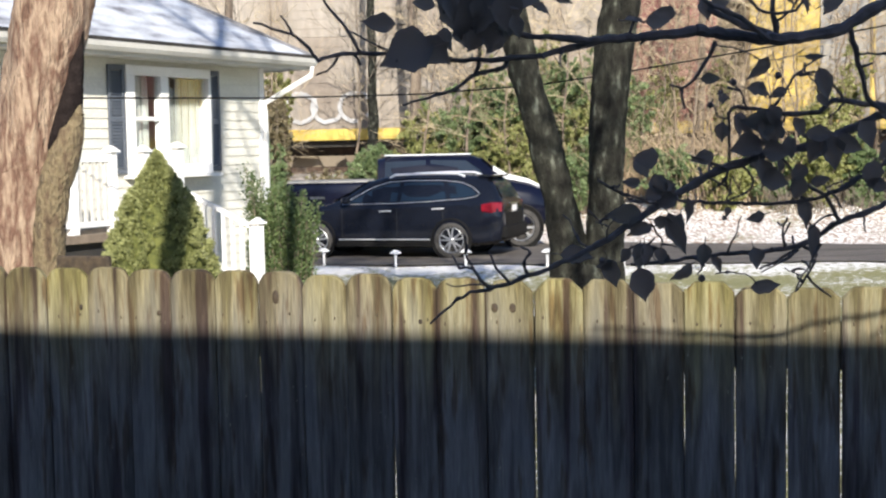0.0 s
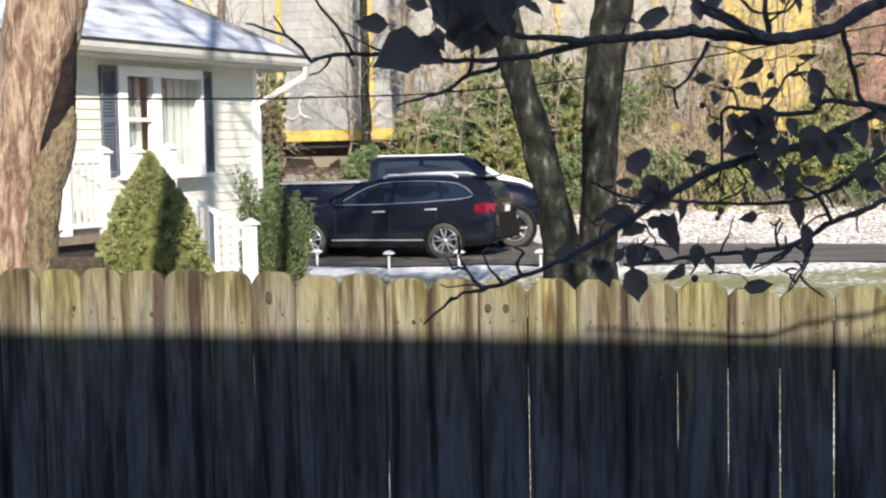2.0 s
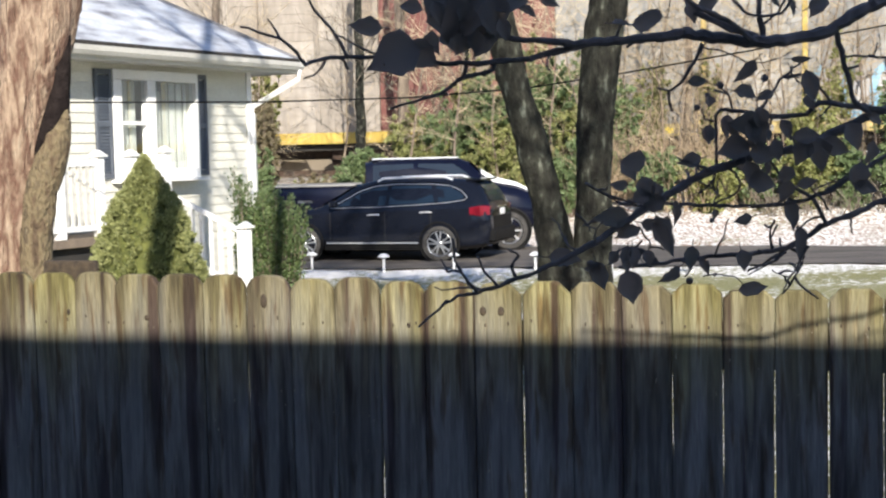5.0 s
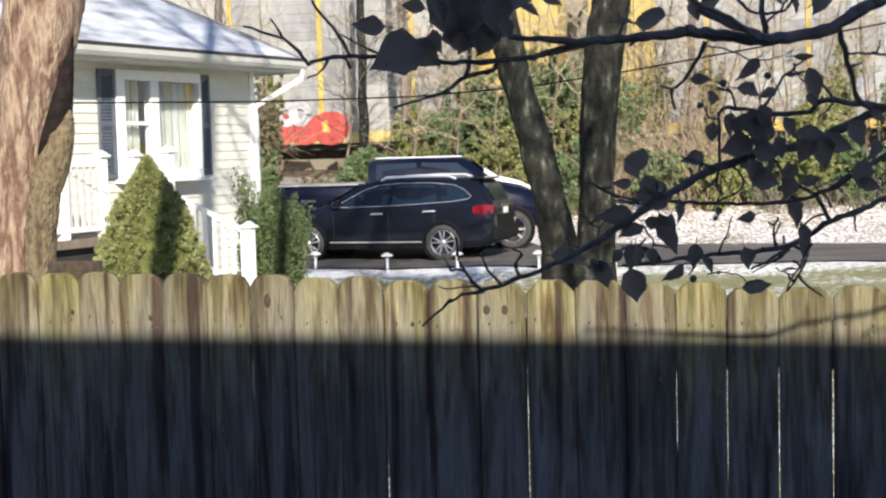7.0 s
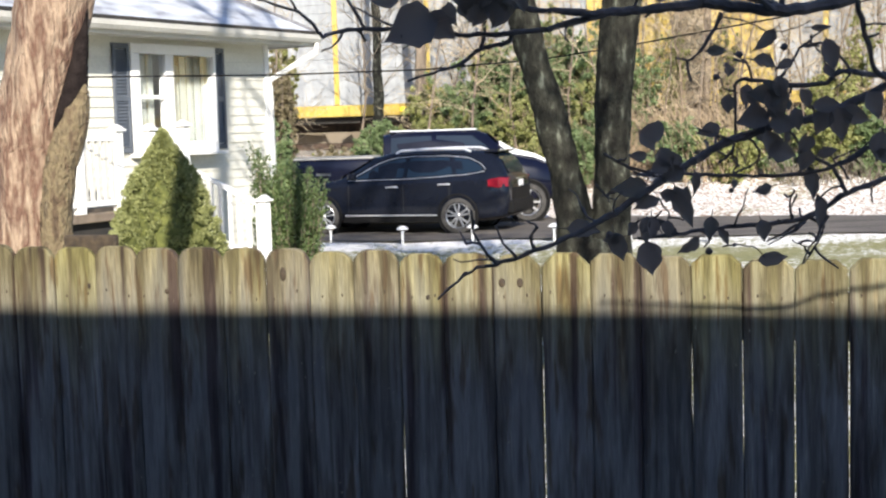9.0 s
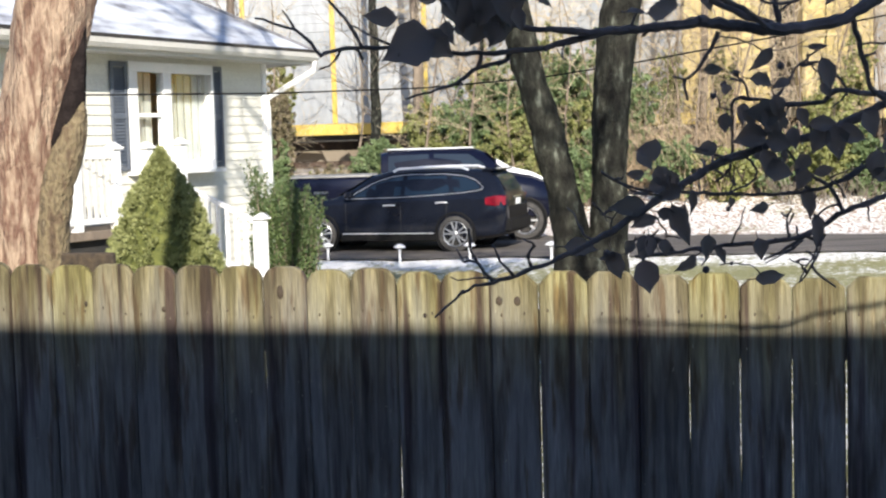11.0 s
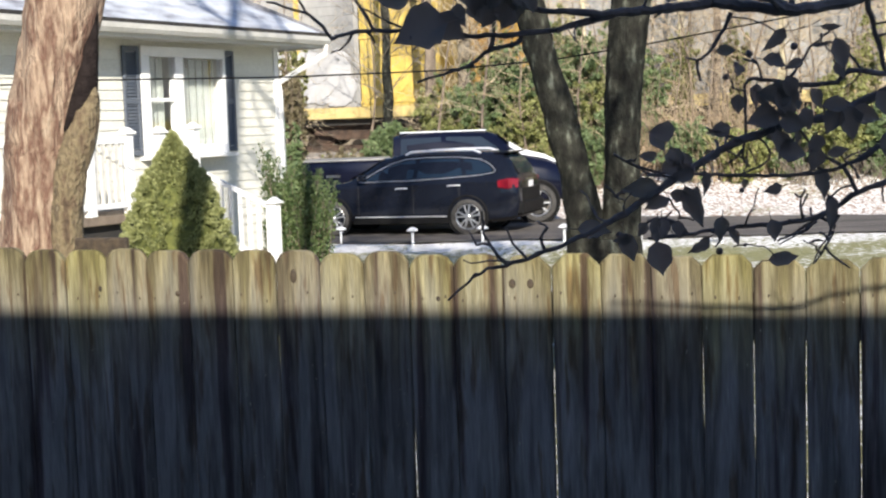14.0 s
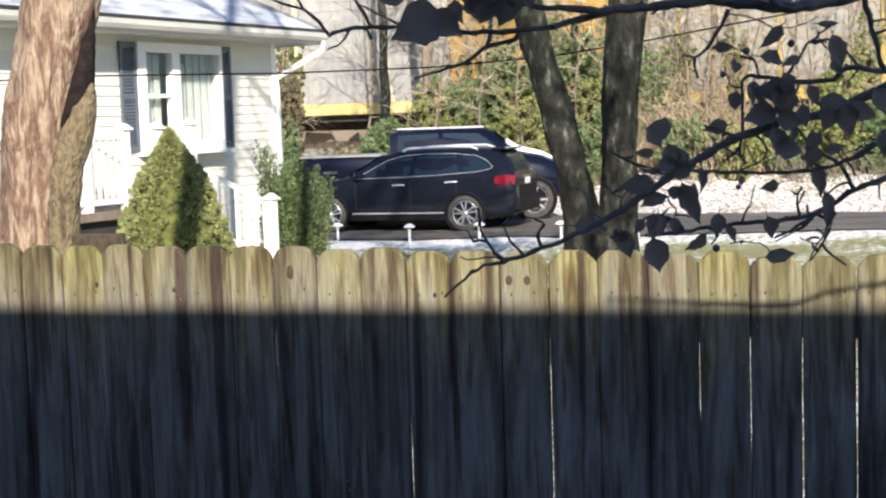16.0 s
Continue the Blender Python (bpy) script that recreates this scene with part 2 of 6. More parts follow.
# ---- geometry helpers ----
class Geo:
    """Collects vertices and faces of one mesh."""
    def __init__(self):
        self.v, self.f = [], []

    def add(self, verts, faces, m=None):
        k = len(self.v)
        self.v += [tuple(m @ Vector(p)) if m else tuple(p) for p in verts]
        self.f += [tuple(k + i for i in f) for f in faces]
        return self

    def box(self, x0, x1, y0, y1, z0, z1, c=0.0, m=None):
        """A box; c: width of its chamfered edges."""
        if c <= 0:
            vs = [(x, y, z) for x in (x0, x1) for y in (y0, y1) for z in (z0, z1)]
            return self.add(vs, [(0, 1, 3, 2), (4, 6, 7, 5), (0, 4, 5, 1), (2, 3, 7, 6), (0, 2, 6, 4), (1, 5, 7, 3)], m)
        bm = bmesh.new()
        for x, sx in ((x0, 1), (x1, -1)):
            for y, sy in ((y0, 1), (y1, -1)):
                for z, sz in ((z0, 1), (z1, -1)):
                    bm.verts.new((x, y + sy * c, z + sz * c))
                    bm.verts.new((x + sx * c, y, z + sz * c))
                    bm.verts.new((x + sx * c, y + sy * c, z))
        bmesh.ops.convex_hull(bm, input=bm.verts)
        bm.verts.index_update()
        self.add([q.co[:] for q in bm.verts], [tuple(q.index for q in f.verts) for f in bm.faces], m)
        bm.free()
        return self

    def tube(self, pts, radii, sides=6, caps=True, m=None):
        pts = [Vector(p) for p in pts]
        vs, fs = [], []
        up = Vector((0.13, 0.21, 1)).normalized()
        for i, p in enumerate(pts):
            d = (pts[min(i + 1, len(pts) - 1)] - pts[max(i - 1, 0)]).normalized()
            a = d.cross(up)
            a = (a if a.length > 0.05 else d.cross(Vector((1, 0, 0)))).normalized()
            b = d.cross(a)
            r = radii[i] if hasattr(radii, "__len__") else radii
            for k in range(sides):
                t = 2 * math.pi * k / sides
                vs.append(p + r * (math.cos(t) * a + math.sin(t) * b))
        for i in range(len(pts) - 1):
            for k in range(sides):
                j = (k + 1) % sides
                fs.append((i * sides + k, i * sides + j, (i + 1) * sides + j, (i + 1) * sides + k))
        if caps:
            fs += [tuple(range(sides))[::-1], tuple(range((len(pts) - 1) * sides, len(pts) * sides))]
        return self.add(vs, fs, m)

    def lathe(self, profile, sides=24, m=None):
        """Turns (radius, z) round the z axis."""
        vs = [(r * math.cos(2 * math.pi * k / sides), r * math.sin(2 * math.pi * k / sides), z) for r, z in profile for k in range(sides)]
        fs = [(i * sides + k, i * sides + (k + 1) % sides, (i + 1) * sides + (k + 1) % sides, (i + 1) * sides + k) for i in range(len(profile) - 1) for k in range(sides)]
        return self.add(vs, fs, m)

    def prism(self, poly, a, b, m=None):
        """A polygon of (x, z) pushed along y from a to b."""
        n = len(poly)
        vs = [(x, a, z) for x, z in poly] + [(x, b, z) for x, z in poly]
        return self.add(vs, [tuple(range(n)), tuple(range(2 * n - 1, n - 1, -1))] + [(i, n + i, n + (i + 1) % n, (i + 1) % n) for i in range(n)], m)

    def loft(self, rings, close=True, caps=True, m=None):
        n = len(rings[0])
        vs = [p for r in rings for p in r]
        fs = []
        for i in range(len(rings) - 1):
            for k in range(n if close else n - 1):
                j = (k + 1) % n
                fs.append((i * n + k, i * n + j, (i + 1) * n + j, (i + 1) * n + k))
        if caps:
            fs += [tuple(range(n))[::-1], tuple(range((len(rings) - 1) * n, len(rings) * n))]
        return self.add(vs, fs, m)

    def leaf(self, p, d, n, size, wide=0.5):
        """One leaf: a folded, pointed blade."""
        s = d.cross(n).normalized() * size * wide
        t = d.normalized() * size
        u = n.normalized() * size * 0.12
        p = Vector(p)
        return self.add([p, p + t * 0.4 + s + u, p + t, p + t * 0.4 - s + u], [(0, 1, 2), (0, 2, 3)])


def part(name, geo, mat, parent=None, label="", smooth=False, at=None):
    """Links one mesh object, under a thing or under a part."""
    me = bpy.data.meshes.new(name)
    me.from_pydata([tuple(p) for p in geo.v], [], geo.f)
    bm = bmesh.new()
    bm.from_mesh(me)
    if len(bm.faces) < 60000:
        bmesh.ops.recalc_face_normals(bm, faces=bm.faces)
    bm.to_mesh(me)
    bm.free()
    me.materials.append(MAT[mat] if isinstance(mat, str) else mat)
    if smooth:
        me.shade_smooth()
        me.set_sharp_from_angle(angle=radians(38))
    ob = new(name, me)
    ob.parent = parent
    if at is not None:
        ob.matrix_basis = at
    if label:
        ob["label"] = label
    return ob


def thing(name, m, label, category, group="", kind=""):
    ob = new(name)
    ob.matrix_basis = m
    return tagged(ob, label, category, group, kind)


def rand_dir(rng):
    v = Vector((rng.gauss(0, 1), rng.gauss(0, 1), rng.gauss(0, 1)))
    return v.normalized() if v.length > 1e-6 else Vector((0, 0, 1))


# ---- the large structure ----
RUN = math.tan(radians(10))      # the railway runs nearer towards the right


def smoothstep(a, b, x):
    t = min(1, max(0, (x - a) / (b - a)))
    return t * t * (3 - 2 * t)


def ground_height(x, y):
    """Level lawn and drive, then a bank up to the railway."""
    along = y + RUN * (min(40, max(-40, x)) + 3.3)      # distance square to the railway
    z = 1.30 * smoothstep(33.5, 40.0, along) + 0.45 * smoothstep(28.0, 33.0, y) * smoothstep(2.0, 6.0, x)
    z -= 1.2 * smoothstep(60, 120, along)
    z += 0.05 * noise.noise((x * 0.5, y * 0.5, 0)) + 0.02 * noise.noise((x * 3, y * 3, 4))
    return z


def build_ground():
    xs = [-2000, -300, -80, -40] + [-24 + 0.5 * i for i in range(97)] + [40, 80, 300, 2000]
    ys = [-2000, -200, -40, -10] + [0.5 * i for i in range(0, 101)] + [60, 80, 120, 300, 2000]
    g = Geo()
    g.v = [(x, y, ground_height(x, y)) for y in ys for x in xs]
    n = len(xs)
    g.f = [(j * n + i, j * n + i + 1, (j + 1) * n + i + 1, (j + 1) * n + i) for j in range(len(ys) - 1) for i in range(n - 1)]
    m = bpy.data.materials.new("lawn_and_snow")
    m.use_nodes = True
    N, L = m.node_tree.nodes, m.node_tree.links
    tc = N.new("ShaderNodeTexCoord")
    n1, n2, n3 = [N.new("ShaderNodeTexNoise") for _ in range(3)]
    for q, s in ((n1, 0.45), (n2, 8.0), (n3, 30.0)):
        q.inputs["Scale"].default_value, q.inputs["Detail"].default_value = s, 5
        L.new(tc.outputs["Object"], q.inputs["Vector"])
    grass = N.new("ShaderNodeValToRGB")
    for e, p, c in zip(grass.color_ramp.elements, (0.35, 0.65), ((0.13, 0.13, 0.05), (0.33, 0.315, 0.15))):
        e.position, e.color = p, (*c, 1)
    L.new(n3.outputs[0], grass.inputs[0])
    mixv = N.new("ShaderNodeMath")
    mixv.operation = "MULTIPLY_ADD"
    L.new(n2.outputs[0], mixv.inputs[0])
    mixv.inputs[1].default_value = 1.25
    L.new(n1.outputs[0], mixv.inputs[2])
    fine = N.new("ShaderNodeMath")
    fine.operation = "MULTIPLY_ADD"
    L.new(n3.outputs[0], fine.inputs[0])
    fine.inputs[1].default_value = 0.6
    L.new(mixv.outputs[0], fine.inputs[2])
    cover = N.new("ShaderNodeValToRGB")
    for e, p, c in zip(cover.color_ramp.elements, (0.676, 0.750), (0, 1)):
        e.position, e.color = p, (c, c, c, 1)
    sep = N.new("ShaderNodeSeparateXYZ")
    L.new(tc.outputs["Object"], sep.inputs[0])
    low_bounce = N.new("ShaderNodeMapRange")      # less snow before the house to cut bounce light, snow left by the drive
    for k, val in zip((1, 2, 3, 4), (11.5, 13.5, -0.02, -0.085)):
        low_bounce.inputs[k].default_value = val
    again = N.new("ShaderNodeMapRange")
    for k, val in zip((1, 2, 3, 4), (21.2, 24.0, 0.0, 0.17)):
        again.inputs[k].default_value = val
    L.new(sep.outputs[1], low_bounce.inputs[0])
    scale = N.new("ShaderNodeMath")
    scale.operation = "MULTIPLY_ADD"
    scale.inputs[1].default_value = 0.5
    L.new(fine.outputs[0], scale.inputs[0])
    L.new(sep.outputs[1], again.inputs[0])
    both = N.new("ShaderNodeMath")
    both.operation = "ADD"
    L.new(low_bounce.outputs[0], both.inputs[0])
    L.new(again.outputs[0], both.inputs[1])
    L.new(both.outputs[0], scale.inputs[2])
    L.new(scale.outputs[0], cover.inputs[0])
    mix = N.new("ShaderNodeMix")
    mix.data_type = "RGBA"
    L.new(cover.outputs[0], mix.inputs[0])
    L.new(grass.outputs[0], mix.inputs[6])
    mix.inputs[7].default_value = (0.84, 0.825, 0.81, 1)
    # fallen leaves on the snow
    flat = N.new("ShaderNodeMapping")
    flat.inputs["Scale"].default_value = (1.0, 0.6, 1.0)
    L.new(tc.outputs["Object"], flat.inputs[0])
    fallen = N.new("ShaderNodeTexNoise")
    fallen.inputs["Scale"].default_value, fallen.inputs["Detail"].default_value = 13.0, 6
    L.new(flat.outputs[0], fallen.inputs["Vector"])
    cut = N.new("ShaderNodeMapRange")
    cut.inputs[1].default_value, cut.inputs[2].default_value = 0.455, 0.58
    L.new(fallen.outputs[0], cut.inputs[0])
    under = N.new("ShaderNodeMapRange")      # only beyond the drive, below the trees
    under.inputs[1].default_value, under.inputs[2].default_value = 25.5, 27.0
    L.new(sep.outputs[1], under.inputs[0])
    strewn = N.new("ShaderNodeMath")
    strewn.operation = "MULTIPLY"
    L.new(cut.outputs[0], strewn.inputs[0])
    L.new(under.outputs[0], strewn.inputs[1])
    litter = N.new("ShaderNodeMix")
    litter.data_type = "RGBA"
    L.new(strewn.outputs[0], litter.inputs[0])
    L.new(mix.outputs[2], litter.inputs[6])
    litter.inputs[7].default_value = (0.30, 0.205, 0.15, 1)
    b = N["Principled BSDF"]
    L.new(litter.outputs[2], b.inputs["Base Color"])
    b.inputs["Roughness"].default_value = 0.8
    bp = N.new("ShaderNodeBump")
    bp.inputs["Strength"].default_value, bp.inputs["Distance"].default_value = 0.6, 0.05
    L.new(fine.outputs[0], bp.inputs["Height"])
    L.new(bp.outputs[0], b.inputs["Normal"])
    ob = part("ground", g, m, smooth=True)
    tagged(ob, "patchy winter lawn half covered by thin snow", "ground", kind="structure")


def build_driveway():
    g = Geo()
    near, far = [(-30, 26.6), (-4, 25.3), (2, 24.1), (7, 23.6), (40, 22.5)], [(-30, 31.5), (-4, 31.3), (2, 29.6), (8, 27.6), (40, 26.5)]

    def at(line, x):
        for (a, ya), (b, yb) in zip(line, line[1:]):
            if a <= x <= b:
                return ya + (yb - ya) * (x - a) / (b - a)
    xs = [-30 + 0.5 * i for i in range(141)]
    rows_ = []
    for x in xs:
        ya, yb = at(near, x), at(far, x)
        ya += 0.08 * noise.noise((x, 3, 1))
        yb += 0.12 * noise.noise((x, 9, 1))
        rows_.append([(x, ya + (yb - ya) * k / 6, max(0.02, 0.03 + ground_height(x, ya + (yb - ya) * k / 6)) if k in (0, 6) else 0.06 + ground_height(x, ya + (yb - ya) * k / 6)) for k in range(7)])
    g.loft(rows_, close=False, caps=False)
    tagged(part("road", g, "asphalt", smooth=True), "dark wet asphalt driveway with worn edges", "driveway", kind="structure")


build_ground()
build_driveway()


def own_house():
    """The house behind the camera, whose eave shades the fence."""
    h = thing("house_wall_behind", pose(0, 0, 0, 0, 0, -14.42), "plain house wall and eave behind the viewpoint", "house", kind="structure")
    part("wall", Geo().box(-9, 9, -0.95, -0.75, 0, 3.69), "bark_grey", h)
    roof = Geo()
    roof.prism([(-0.1, 3.70), (-0.1, 3.813), (-5.0, 6.3), (-9.9, 3.82), (-9.9, 3.70)], -9.5, 9.5, m=pose(0, 0, 0, 0, 0, 90))
    part("roof", roof, "shingle", h)


own_house()


# ---- fence ----
MAT["knot"] = material("knot_wood", [(0.03, 0.022, 0.015), (0.07, 0.05, 0.03)], 0.8, 40, bump=0.2)


def build_fence():
    f = thing("fence", pose(-1.27, 4.28, 0, 0, 0, -15.0), "weathered dog-eared wooden picket fence, greenish at the top", "fence")
    rng = random.Random(5)
    # where one picket ends and the next begins, with the open slit between them
    joints = [-0.59, -0.448, -0.307, -0.165, -0.022, 0.122, 0.265, 0.410, 0.556, 0.698, 0.840, 0.980, 1.121, 1.258, 1.404, 1.547, 1.689, 1.830, 1.971, 2.110, 2.249, 2.391, 2.534, 2.67, 2.81, 2.95]
    slit = {1.547: 0.0054, 2.110: 0.0017, 2.249: 0.0018, 2.391: 0.0027, 1.830: 0.0018, 1.971: 0.0016, 0.698: 0.0066, 1.121: 0.0047, 2.534: 0.003}
    for xa, xb in zip(joints, joints[1:]):
        ga, gb = slit.get(xa, 0.0006) / 2, slit.get(xb, 0.0006) / 2
        x0, w = xa + ga, xb - xa - ga - gb
        top = 1.757 - 0.0195 * (x0 + w / 2) + rng.uniform(-0.006, 0.006)
        c = (0.030 if xa > 1.6 else 0.040) + rng.uniform(-0.004, 0.004)
        r = 0.006 if xa > 1.6 else 0.010
        dog = [(x0, top - c), (x0 + 0.002, top - c + 0.004), (x0 + c * 0.5, top - c * 0.46), (x0 + c * 0.92, top - 0.002), (x0 + c * 1.08, top)] if xa > 1.35 else [(x0, top - c), (x0 + r * 0.4, top - c * 0.72), (x0 + c * 0.42, top - c * 0.26 - r * 0.1), (x0 + c * 0.8, top - r * 0.3), (x0 + c * 1.15, top)]
        low = [0.02 + 0.1 * k for k in range(16)]
        rag = 0.0024      # sawn edges wander, so the slits open and close
        left = [(x0 + rag * noise.noise((xa * 31, z * 4.1, 1.0)), z) for z in low]
        right = [(x0 + w + rag * noise.noise((xb * 31, z * 4.1, 7.0)), z) for z in reversed(low)]
        poly = left + dog + [(2 * x0 + w - x, z) for x, z in reversed(dog)] + right
        front = -0.008 + rng.uniform(-0.005, 0.003)
        mid, e = x0 + w / 2, 0.0045
        small = [(x + e if x < mid else x - e, z - e) for x, z in poly]
        p = part("picket", Geo().loft([[(x, front, z) for x, z in small], [(x, front + 0.005, z) for x, z in poly], [(x, 0.012, z) for x, z in poly]]), "fence", f)
        for kx, kz, rx, rz in ((0.758, 1.668, 0.011, 0.022), (0.372, 1.615, 0.008, 0.009), (0.10, 1.63, 0.006, 0.010), (1.21, 1.60, 0.006, 0.008), (1.433, 1.643, 0.010, 0.014), (1.486, 1.643, 0.010, 0.014)):
            if xa < kx < xb:
                part("knot", Geo().lathe([(0.0, 0.004), (0.7, 0.003), (1.0, 0.0)], 16, m=pose(kx, front, kz, 90) @ Matrix.Diagonal((rx, rz, 1, 1))), "knot", p, "dark oval knot")
        for kx, kz in ((x0 + w * rng.uniform(0.18, 0.30), 1.605 + rng.uniform(-0.014, 0.014)), (x0 + w * rng.uniform(0.70, 0.82), 1.605 + rng.uniform(-0.014, 0.014))):
            part("nail", Geo().lathe([(0.0, 0.0025), (0.6, 0.002), (1.0, 0.0)], 8, m=pose(kx, front, kz, 90) @ Matrix.Diagonal((0.0028, 0.0058, 1, 1))), "knot", p, "rusted nail head with a dark stain")
    for z, half in ((0.35, 0.045), (0.93, 0.045), (1.548, 0.066)):
        part("rail", Geo().box(-1.0, 3.8, 0.0125, 0.05, z - half, z + half, 0.004), "fence", f)
    part("rear_board", Geo().box(-0.02, 0.165, 0.055, 0.085, 0.8, 1.785, 0.006), "knot", f, "darker board standing behind the pickets")
    for x in (-0.6, 1.8):
        part("post", Geo().box(x, x + 0.09, 0.0505, 0.14, -0.05, 1.62, 0.005), "fence", f)


build_fence()
# ---- the neighbour's house ----
def build_house():
    h = thing("house", pose(-2.766, 20.0, 0, 0, 0, 62), "cream lap-sided bungalow with snowy hip roof and dark shutters", "house")
    x0, top, base = -9.0, 3.42, 0.0
    wx0, wx1, wz0, wz1 = -2.93, -1.31, 1.93, 3.20      # window opening
    wall = Geo()
    wall.box(x0, wx0, 0, 0.2, base, top).box(wx1, 0, 0, 0.2, base, top).box(wx0, wx1, 0, 0.2, base, wz0).box(wx0, wx1, 0, 0.2, wz1, top)
    wall.box(-0.2, 0, 0.2, 7, base, top)
    wall.box(x0, -0.2, 6.8, 7, base, top).box(x0, x0 + 0.2, 0.2, 6.8, base, top)
    part("wall", wall, "siding", h)
    step = 0.125
    z = 0.45
    while z < 3.35:      # lapped boards
        for a, b in (((x0, wx0 - 0.34), (wx1 + 0.22, 0.0)) if wz0 - 0.1 < z < wz1 else ((x0, 0.0),)):
            g = Geo().add([(a, -0.004, z + step), (b, -0.004, z + step), (b, -0.018, z), (a, -0.018, z), (a, 0, z), (b, 0, z)], [(0, 1, 2, 3), (3, 2, 5, 4)])
            part("siding_board", g, "siding", h)
        z += step
    part("corner_trim", Geo().box(-0.09, 0.012, -0.035, 0.05, 0.3, 3.36, 0.004), "white", h)
    part("foundation", Geo().box(x0 + 0.05, -0.02, -0.012, 0.0, 0, 0.45), "bark_grey", h, "dark block foundation")
    # window: two sashes in a broad white frame
    win = Geo()
    for a, b, c, d in ((wx0 - 0.06, wx1 + 0.03, wz1 - 0.07, wz1 + 0.06), (wx0 - 0.06, wx1 + 0.03, wz0 - 0.08, wz0 + 0.05), (wx0 - 0.06, wx0 + 0.10, wz0 + 0.05, wz1 - 0.07), (wx1 - 0.02, wx1 + 0.03, wz0 + 0.05, wz1 - 0.07), (-2.33, -2.17, wz0 + 0.05, wz1 - 0.07)):
        win.box(a, b, -0.075, 0.05, c, d, 0.006)
    wf = part("window_frame", win, "white", h)
    part("meeting_rail", Geo().box(wx0 + 0.10, -2.33, -0.045, 0.02, 2.55, 2.60, 0.004), "white", wf)
    # made extra deep to throw the shade of a projecting window below it
    part("window_sill", Geo().box(wx0 - 0.1, wx1 + 0.03, -0.24, -0.0, wz0 - 0.125, wz0 - 0.08, 0.006), "white", wf)
    p1 = part("pane", Geo().box(wx0 + 0.10, -2.33, -0.012, -0.006, wz0 + 0.05, wz1 - 0.07), "pane", wf)
    p2 = part("pane", Geo().box(-2.17, wx1 - 0.02, -0.012, -0.006, wz0 + 0.05, wz1 - 0.07), "pane", wf)
    p1.visible_shadow = p2.visible_shadow = False
    cur = Geo()
    k = 0
    for a, b in ((wx0 + 0.1, -2.33), (-2.17, wx1 - 0.02)):
        x = a
        while x < b - 0.05:
            cur.box(x, x + 0.062, 0.09 + 0.012 * (k % 2), 0.10 + 0.012 * (k % 2), wz0, 3.12 if k % 9 else 3.0)
            x += 0.075
            k += 1
    part("curtain", cur, "curtain", h, "pale hanging vertical blinds")
    part("room_back", Geo().box(wx0 - 0.4, wx1 + 0.4, 1.4, 1.45, 1.3, 3.4), "dim_wall", h, "dim room behind the window")
    for a, b in ((wx0 - 0.37, wx0 - 0.07), (wx1 + 0.035, wx1 + 0.25)):
        s = Geo()
        s.box(a, a + 0.05, -0.055, -0.02, wz0 - 0.06, wz1 + 0.05, 0.004).box(b - 0.05, b, -0.055, -0.02, wz0 - 0.06, wz1 + 0.05, 0.004)
        for z in (wz0 - 0.06, 2.52, wz1 - 0.02):
            s.box(a + 0.05, b - 0.05, -0.055, -0.02, z, z + 0.07, 0.004)
        sh = part("shutter", s, "shutter", h, "blue-black louvred shutter")
        lv = Geo()
        z = wz0 + 0.02
        while z < wz1 - 0.04:
            lv.add([(a + 0.05, -0.05, z), (b - 0.05, -0.05, z), (b - 0.05, -0.025, z + 0.045), (a + 0.05, -0.025, z + 0.045)], [(0, 1, 2, 3)])
            z += 0.042
        part("louvre", lv, "shutter", sh)
    # eaves, gutter and hip roof
    ex, ey, ez = 0.57, -0.50, 3.33
    part("soffit", Geo().box(x0 - 0.5, ex - 0.02, ey + 0.02, 7.4, ez, ez + 0.02), "trim", h)
    part("fascia", Geo().box(x0 - 0.5, ex, ey - 0.0, ey + 0.025, ez - 0.02, ez + 0.16, 0.004).box(ex - 0.025, ex, ey + 0.025, 7.4, ez - 0.02, ez + 0.16, 0.004), "trim", h)
    gut = Geo()
    prof = [(0.0, 0.0), (-0.07, 0.0), (-0.105, 0.05), (-0.115, 0.11), (-0.10, 0.11), (-0.09, 0.06), (-0.06, 0.015), (0.0, 0.015)]
    gut.loft([[(x, ey - 0.002 + p, ez + 0.03 + q) for p, q in prof] for x in (x0 - 0.5, ex)])
    part("gutter", gut, "trim", h, "white metal gutter")
    part("downspout", Geo().tube([(ex - 0.07, ey - 0.05, ez + 0.03), (ex - 0.09, ey - 0.05, ez - 0.10), (0.0, -0.05, ez - 0.50), (0.0, -0.06, ez - 0.62), (0.0, -0.06, 0.2)], 0.038, 4), "white", h)
    k = 0.60
    run = 4.0
    lo, hi = ez + 0.165, ez + 0.165 + k * run
    A, B, Cc, D = (x0 - 0.5, ey - 0.04, lo), (ex + 0.04, ey - 0.04, lo), (ex + 0.04 - run, ey - 0.04 + run, hi), (x0 + 3.4, ey - 0.04 + run, hi)
    E_, F_ = (ex + 0.04, 7.5, lo), (x0 - 0.5, 7.5, lo)
    roof = Geo().add([A, B, Cc, D, E_, F_], [(0, 1, 2, 3), (1, 4, 2), (4, 5, 3, 2), (5, 0, 3), (0, 5, 4, 1)])
    part("roof", roof, "roof_snow", h, "grey shingle roof with thin blown snow")
    edge = Geo().box(x0 - 0.5, ex + 0.05, ey - 0.075, ey + 0.10, lo - 0.03, lo + 0.03, 0.004)
    part("roof_edge", edge, "gap", h, "dark shingle edge")
    part("hip_cap", Geo().tube([B, Cc], 0.035, 6), "shingle", h)
    return h


